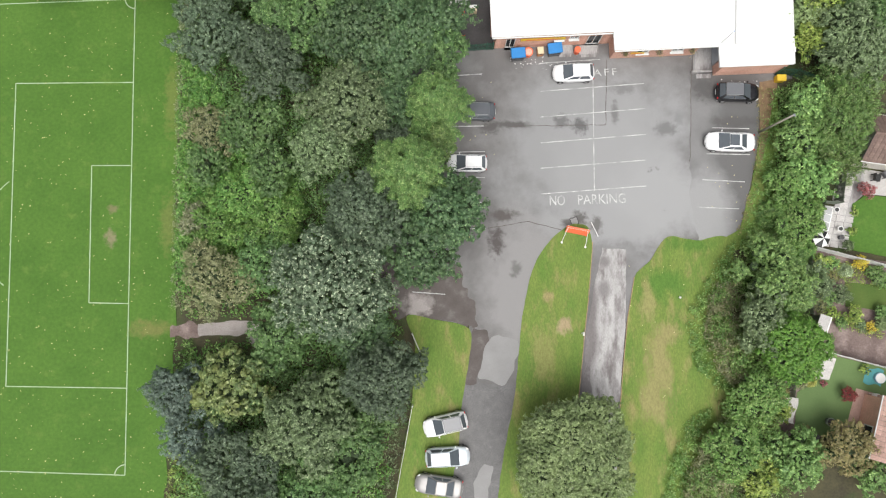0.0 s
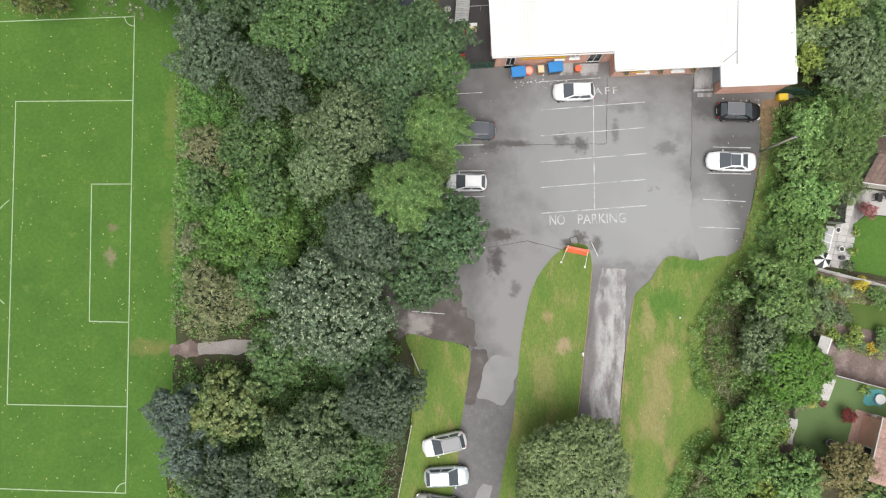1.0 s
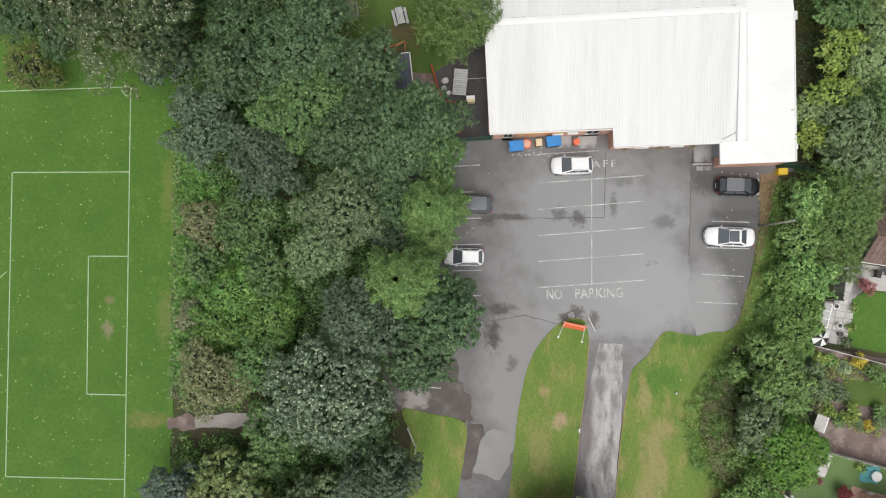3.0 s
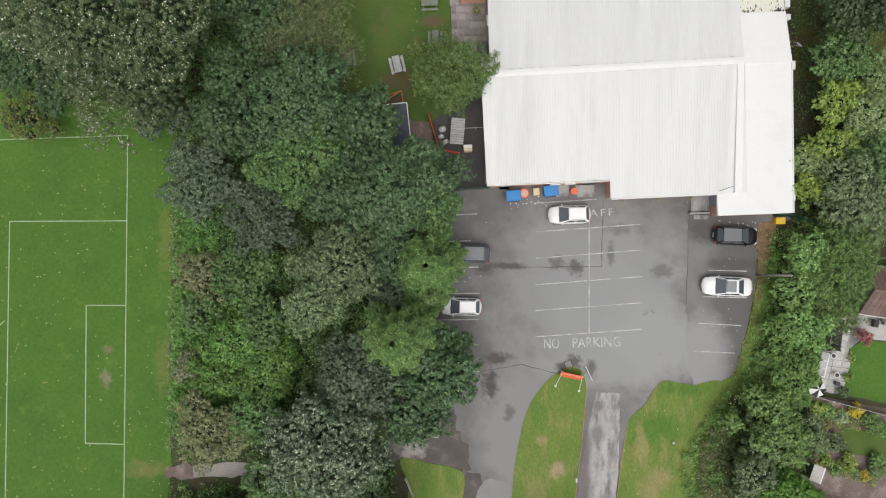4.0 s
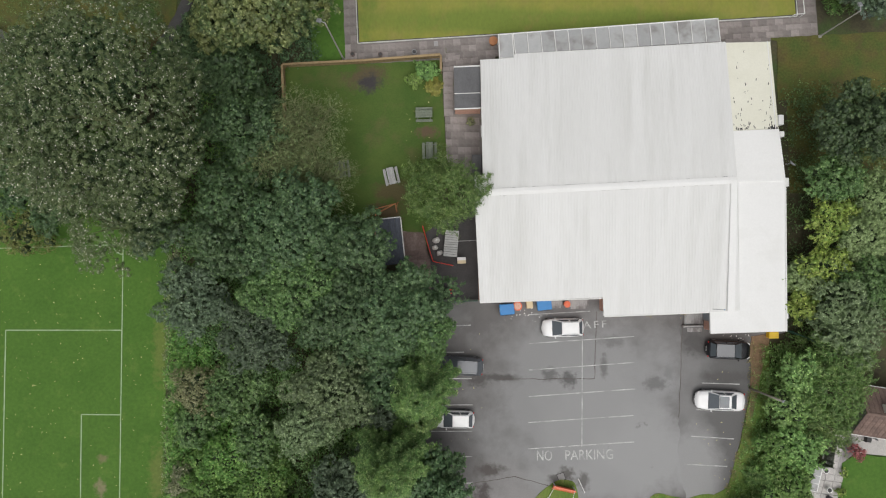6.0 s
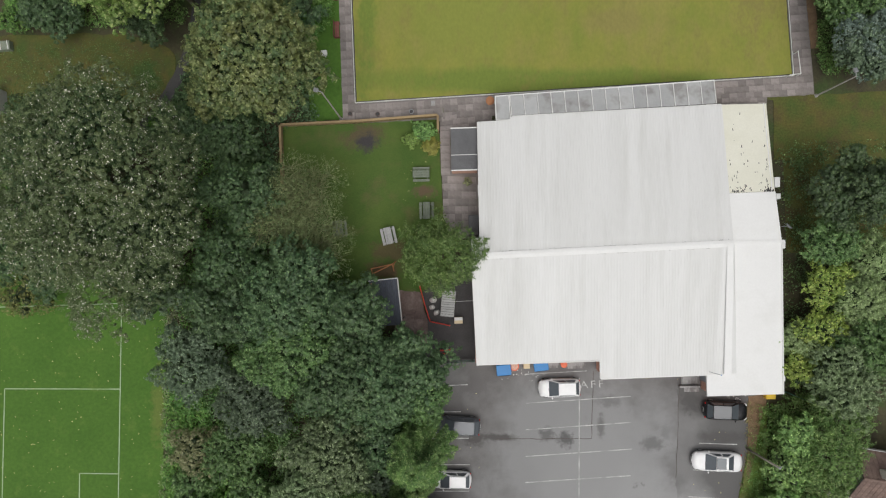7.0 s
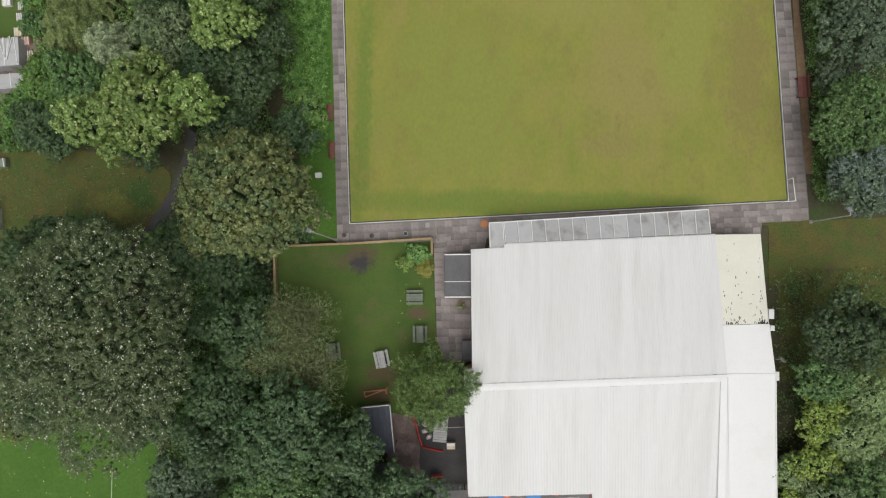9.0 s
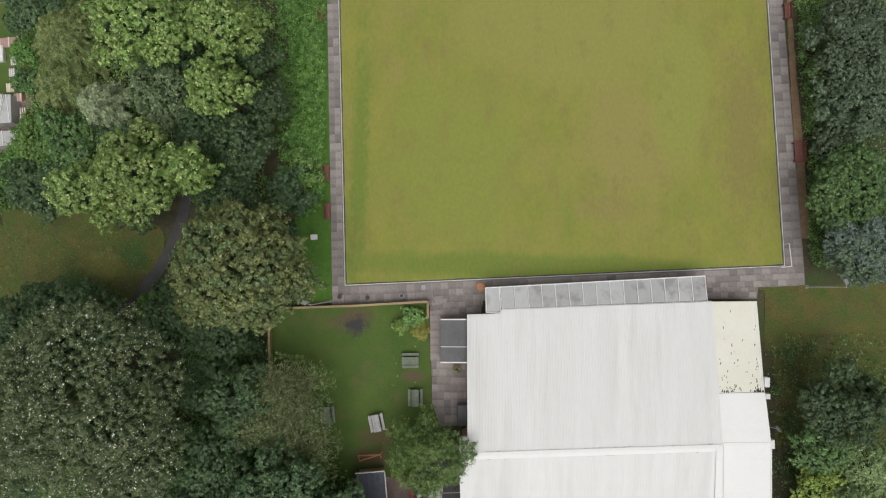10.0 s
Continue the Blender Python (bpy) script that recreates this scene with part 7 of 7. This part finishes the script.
thicket("weeds", [(-44, 49), (-31, 50), (-26.6, 47.5), (-28, 43.5), (-33, 40.5), (-44, 40)], 0.3, "mid", "low green weeds over the clearing", "weeds", 9, 0.5, leaf=(0.16, 0.08))
# ---- trees and shrubs ----
tree(-21.0, 19.2, 3.4, 7, "greydark")
tree(-15.3, 16.1, 3.5, 8, "greydark")
tree(-13.1, 20.1, 3.8, 8.5, "mid")
tree(-7.1, 18.2, 4.9, 10, "dark")
tree(-2.0, 18.7, 4.4, 9, "dark")
tree(-8.5, 12.0, 3.9, 10, "grey")
tree(-0.9, 11.7, 3.4, 11.6, "conifer")
tree(-4.8, 12.3, 3.0, 8, "dark")
tree(-0.5, 16.7, 2.6, 9, "mid")
tree(-4.2, 9.2, 2.0, 7, "greydark")
tree(-0.5, 9.3, 1.7, 9, "conifer")
tree(1.3, 4.6, 1.8, 6, "dark")
tree(-3.2, 5.9, 3.7, 14, "conifer")
tree(-10.6, 8.4, 3.1, 8, "grey")
tree(-7.0, 2.7, 4.2, 9, "greydark")
tree(-0.0, 2.3, 3.5, 8, "dark")
tree(-9.1, -3.4, 5.6, 10.7, "pale")
tree(-2.1, -0.4, 3.9, 8, "dark")
tree(-17.8, 10.7, 3.2, 5, "mid")
tree(-21.6, 10.3, 2.6, 4, "brown")
tree(-21.8, 7.3, 2.0, 4.2, "mid")
tree(-18.4, 4.5, 3.1, 4.2, "bramble")
tree(-20.7, 1.4, 2.9, 3.8, "bramble")
tree(-15.1, 2.5, 3.4, 4.5, "bramble")
tree(-22.7, 2.2, 1.9, 3.6, "palebush")
tree(-15.7, 6.8, 2.6, 5, "mid")
tree(-19.8, -3.5, 3.6, 5.4, "brown")
tree(-16.0, -1.9, 2.8, 5, "mid")
tree(-14.3, -8.0, 3.2, 5, "mid")
tree(-23.2, -13.0, 2.8, 6, "bluegrey")
tree(-18.6, -12.5, 3.4, 6, "brown2")
tree(-22.2, -17.1, 2.5, 5, "bluegrey")
tree(-4.8, -11.3, 3.7, 9, "greydark")
tree(-11.3, -15.5, 4.2, 9, "grey")
tree(-17.2, -19.7, 4.0, 7, "greydark")
tree(-7.8, -18.1, 3.4, 7, "mid")
tree(-7.1, -7.9, 3.0, 6, "dark")
tree(-10.7, -21.1, 3.4, 7, "mid")
tree(-15.4, -10.6, 2.3, 4, "mid")
tree(-6.5, -15.3, 2.7, 6, "mid")
tree(11.3, -18.4, 5.4, 7.0, "olive")
tree(34.4, 19.6, 2.0, 4, "yellow")
tree(37.0, 19.6, 3.5, 6, "grey")
tree(34.2, 21.9, 2.1, 4, "olive")
tree(37.0, 14.8, 2.8, 5, "ash")
tree(33.5, 12.9, 2.4, 4.5, "fresh")
tree(35.9, 11.5, 3.1, 5, "ash")
tree(33.3, 10.3, 2.7, 4, "fresh")
tree(36.2, 8.4, 2.5, 4.5, "ash")
tree(32.1, 6.1, 2.1, 3.4, "bright")
tree(33.8, 6.7, 2.5, 4, "fresh")
tree(32.8, 2.8, 2.7, 3.6, "bright")
tree(29.9, -2.6, 3.9, 4.5, "fresh")
tree(28.6, -6.7, 2.9, 5, "grey")
tree(30.9, -8.7, 3.2, 5.5, "green")
tree(33.8, -3.1, 1.8, 3.5, "grey")
tree(28.4, -13.3, 2.9, 3.5, "bright")
tree(26.4, -17.9, 3.0, 3.2, "bright")
tree(36.0, -17.6, 2.7, 4.5, "orange")
tree(31.9, -19.1, 2.9, 4.2, "fresh")
tree(28.3, -20.8, 2.5, 3.4, "yellow")
tree(38.8, -20.3, 2.0, 3, "fresh")
tree(-38.3, 25.0, 2.8, 4.5, "yellowing")
tree(-25.4, 25.0, 2.3, 6.5, "greydark")
tree(-17.9, 24.1, 3.8, 8.5, "dark")
tree(-11.6, 25.3, 4.9, 11, "dark")
tree(-6.5, 24.0, 3.4, 10, "dark")
tree(-3.8, 18.1, 4.6, 10, "dark")
tree(-11.6, 20.5, 4.4, 10, "mid")
tree(-25.8, 33.9, 8.7, 20, "willow")
tree(-32.0, 29.5, 3.6, 10, "willow")
tree(-27.4, 25.4, 4.2, 11.5, "willow")
tree(-27.3, 51.0, 2.4, 5, "deep")
tree(-38.4, 52.7, 2.3, 4, "dark")
tree(-41.2, 51.3, 1.6, 3, "bramble")
tree(-35.8, 51.2, 1.9, 3.5, "dark")
tree(-22.3, 44.9, 1.6, 4, "deep")
tree(-11.4, 34.6, 3.9, 8, "bare")
tree(-10.3, 30.0, 4.4, 7.5, "bare")
tree(-13.4, 32.0, 3.6, 7.5, "bare")
tree(-32.7, 37.8, 6.1, 9, "deep")
tree(-25.8, 30.3, 5.6, 9, "deep")
tree(-34.9, 30.1, 5.2, 8, "deep")
tree(-37.4, 69.1, 2.9, 6, "dark")
tree(-37.2, 57.0, 3.0, 4, "bramble")
tree(-28.6, 55.6, 3.2, 5, "dark")
tree(-20.8, 58.7, 3.1, 7, "dark")
tree(-15.3, 61.1, 2.6, 6, "deep")
tree(-23.8, 63.7, 3.1, 8, "dark")
tree(-16.8, 34.5, 3.6, 9, "deep")
tree(-18.1, 28.4, 3.3, 8, "deep")
tree(1.0, 29.0, 3.7, 6.5, "ash")
tree(-15.1, 45.3, 5.8, 14, "brown2")
tree(-23.9, 39.8, 2.9, 6, "deep")
tree(-18.4, 39.7, 3.1, 7, "deep")
tree(36.7, 35.4, 4.1, 9, "deep")
tree(39.1, 48.3, 3.1, 6.5, "greydark")
tree(38.7, 53.5, 4.0, 6.5, "mid")
tree(35.8, 27.2, 2.7, 5, "yellow")
tree(38.6, 25.7, 2.6, 5.5, "olive")
tree(35.5, 22.8, 2.5, 5, "yellow")
tree(34.1, 19.4, 1.8, 4.5, "yellow")
tree(38.7, 21.2, 3.1, 6, "mid")
tree(37.1, 17.1, 2.9, 6, "grey")
tree(35.7, 30.8, 2.5, 6, "mid")
tree(40.4, 29.3, 2.5, 5, "olive")
tree(-23.3, 53.0, 4.0, 15, "light")
tree(-28.5, 51.4, 2.7, 13, "light")
tree(-20.1, 53.5, 2.4, 13, "light")
tree(-24.1, 65.4, 4.6, 14, "light")
tree(-17.6, 65.8, 3.0, 13, "light")
tree(-18.1, 60.6, 2.9, 12, "light")
tree(-30.4, 60.1, 2.4, 7, "silver")
tree(-24.2, 60.4, 3.1, 9, "grey")
tree(-34.6, 66.9, 3.7, 6, "feather")
tree(-35.3, 62.6, 2.9, 5, "feather")
tree(-33.5, 57.1, 3.2, 5, "mid")
tree(-37.5, 52.8, 2.7, 4, "deep")
tree(-40.0, 54.0, 2.5, 3, "bramble")
tree(-36.2, 53.6, 2.2, 3.5, "dark")
tree(-33.4, 55.2, 1.9, 3, "bramble")
tree(-39.2, 55.4, 2.0, 3.0, "bramble")
tree(-39.3, 63.0, 1.5, 2.6, "mid")
tree(-39.6, 66.0, 1.6, 2.8, "bramble")
tree(-16.9, 56.6, 3.1, 8, "deep")
tree(-16.1, 64.9, 2.3, 8, "deep")
tree(-13.1, 52.7, 2.4, 3.5, "dark")
tree(-11.9, 55.2, 1.9, 2.6, "bright")
tree(-18.4, 52.0, 2.6, 7, "deep")
tree(-22.2, 41.0, 3.2, 5, "deep")
tree(-24.6, 40.9, 2.4, 4, "green")
tree(38.2, 68.5, 4.3, 7, "greydark")
tree(39.0, 62.4, 3.8, 6.5, "greydark")
tree(38.9, 54.7, 3.8, 6.5, "mid")
tree(39.6, 49.0, 3.4, 6.5, "bluegrey")
tree(37.4, 65.5, 2.1, 4, "mid")
tree(37.9, 59.1, 2.1, 4, "greydark")
tree(31.6, 0.4, 1.8, 2.4, "fern")
tree(33.5, 0.0, 1.5, 2.4, "fern")
tree(31.2, 3.2, 1.6, 2.4, "fern")

for x, y, r, h, kind in ((-2.2, 40.3, 0.95, 1.2, "lime"), (-1.0, 41.2, 1.05, 1.4, "fresh"), (-0.35, 39.9, 0.95, 1.0, "gold_fern"), (3.3, 36.3, 0.5, 1.0, "brown"), (37.55, -13.45, 0.85, 1.4, "red"), (40.0, 5.75, 0.95, 1.3, "redflower"),
                         (39.1, -1.2, 0.75, 1.2, "gold"), (38.0, -1.95, 0.7, 1.0, "silver"), (36.55, -2.5, 0.5, 0.8, "orange"), (37.2, -4.2, 0.95, 1.2, "grey"), (38.35, -6.1, 0.95, 1.2, "yellow"), (39.9, -7.1, 0.6, 1.0, "gold"), (36.4, -5.95, 0.65, 1.0, "yellow"), (35.3, -1.0, 0.9, 1.3, "yellow"), (36.4, -1.3, 0.7, 1.0, "fresh"), (35.2, -2.2, 0.7, 1.1, "light"),
                         (35.4, -3.6, 0.6, 1.0, "light"), (36.2, -4.6, 0.7, 1.0, "fresh"), (40.6, -2.4, 1.1, 1.3, "fresh"), (41.6, -3.0, 0.9, 1.2, "bright"), (35.1, -5.2, 0.7, 1.2, "brown"), (37.2, -6.8, 0.6, 0.9, "fresh"), (39.0, -7.0, 0.6, 0.9, "grey"), (41.2, -6.6, 0.9, 1.2, "olive"), (41.0, -5.9, 0.8, 1.1, "fresh"), (34.35, -12.3, 0.6, 0.8, "gold_fern"), (35.45, -12.5, 0.4, 0.6, "redflower"),
                         (33.3, -12.6, 0.6, 0.9, "brown"), (31.2, -13.2, 0.9, 1.4, "orange"), (31.3, -14.9, 1.0, 1.8, "yellow"), (33.5, -16.8, 0.7, 1.0, "orange"), (39.5, -11.15, 0.5, 0.7, "yellow"), (39.0, 3.6, 0.4, 0.6, "yellow"), (38.7, 1.8, 0.45, 0.7, "yellow"), (38.2, 0.5, 0.6, 0.8, "grey"), (38.6, 6.4, 0.35, 0.5, "silver")):
    tree(x, y, r, h, kind)

# small litter and fallen leaves
rng = random.Random(11)


def scatter(name, boxes, count, size, mat, z, label, category):
    bm = bmesh.new()
    for i in range(count):
        x0, y0, x1, y1 = boxes[i % len(boxes)]
        s = size * rng.uniform(0.6, 1.4)
        m = pose(rng.uniform(x0, x1), rng.uniform(y0, y1), z + 0.012, rng.uniform(-15, 15), rng.uniform(-15, 15), rng.uniform(0, 180))
        vs = [bm.verts.new(m @ Vector(p)) for p in ((-s, 0, 0), (0, -s * 0.6, 0.01), (s, 0, 0), (0, s * 0.6, 0.01))]
        bm.faces.new(vs)
    return tagged(part(name, bm, mat), label, category, "", "stuff")


scatter("fallen_leaves", [(-44, -24, -26, 27)], 420, 0.06, M["fallen"], 0.0, "pale yellow leaves scattered on the pitch", "leaves")
scatter("litter", [(6, 17.2, 11, 18.4), (6, 17.6, 9.5, 18.6), (26, 15.8, 31.5, 16.6)], 46, 0.07, M["litter"], 0.01, "bits of pale litter by the bins", "litter")
scatter("fallen_leaves", [(24.5, 2, 29, 13), (0, 0, 5, 16), (-3, 30, 0, 41), (17.5, -14, 23, 0)], 90, 0.06, M["fallen"], 0.04, "pale leaves scattered on the ground", "leaves")
ball = empty("ball", pose(22.35, -4.6, 0.05), "small white ball lying on the lawn", "ball")
bm = bmesh.new()
bmesh.ops.create_icosphere(bm, subdivisions=2, radius=0.12)
bmesh.ops.translate(bm, vec=(0, 0, 0.12), verts=bm.verts)
part("skin", bm, M["white"], ball, smooth=True)

# ---- paving slabs round the green and along the clubhouse ----
o = on_green
pave((26.6, 43.85), (32.1, 44.1), (32.1, 45.2), (26.6, 44.85), 8, 2, 10)
pave(o(0.0, -0.042), o(0.20, -0.044), o(0.20, -0.004), o(0.0, -0.004), 11, 2, 1)
pave(o(0.20, -0.050), o(0.32, -0.050), o(0.32, -0.004), o(0.20, -0.004), 7, 3, 2)
pave(o(0.32, -0.022), o(0.80, -0.018), o(0.80, -0.004), o(0.32, -0.004), 24, 1, 3)
pave(o(0.80, -0.047), o(1.043, -0.047), o(1.043, -0.004), o(0.80, -0.004), 13, 3, 4)
pave(o(-0.030, -0.042), o(-0.003, -0.042), o(-0.003, 0.66), o(-0.028, 0.66), 2, 34, 5)
pave(o(1.004, 0.0), o(1.043, 0.0), o(1.035, 0.66), o(1.004, 0.66), 2, 32, 6)
pave((0.5, 41.4), (5.6, 41.7), (5.6, 43.9), (0.5, 42.7), 7, 3, 7)
pave((1.1, 31.0), (4.3, 31.2), (4.1, 36.9), (0.8, 37.0), 5, 8, 8)
pave((0.7, 37.0), (1.6, 37.0), (1.5, 41.4), (0.5, 41.4), 1, 6, 9)
thicket("undergrowth", [(-7.0, -13.5), (-2.9, -10.0), (-2.75, -13.0), (-3.3, -17.0), (-5.0, -17.2), (-7.6, -16.6)], 1.0, "mid", "low green growth along the white fence", "undergrowth", 60, 0.4, leaf=(0.2, 0.12))
thicket("undergrowth", [(-3.6, -17.2), (-4.6, -23.5), (-8.0, -23.5), (-7.4, -21.0), (-5.4, -20.6), (-5.0, -17.4)], 0.8, "grey", "low green growth along the white fence", "undergrowth", 50, 0.4, leaf=(0.2, 0.12))
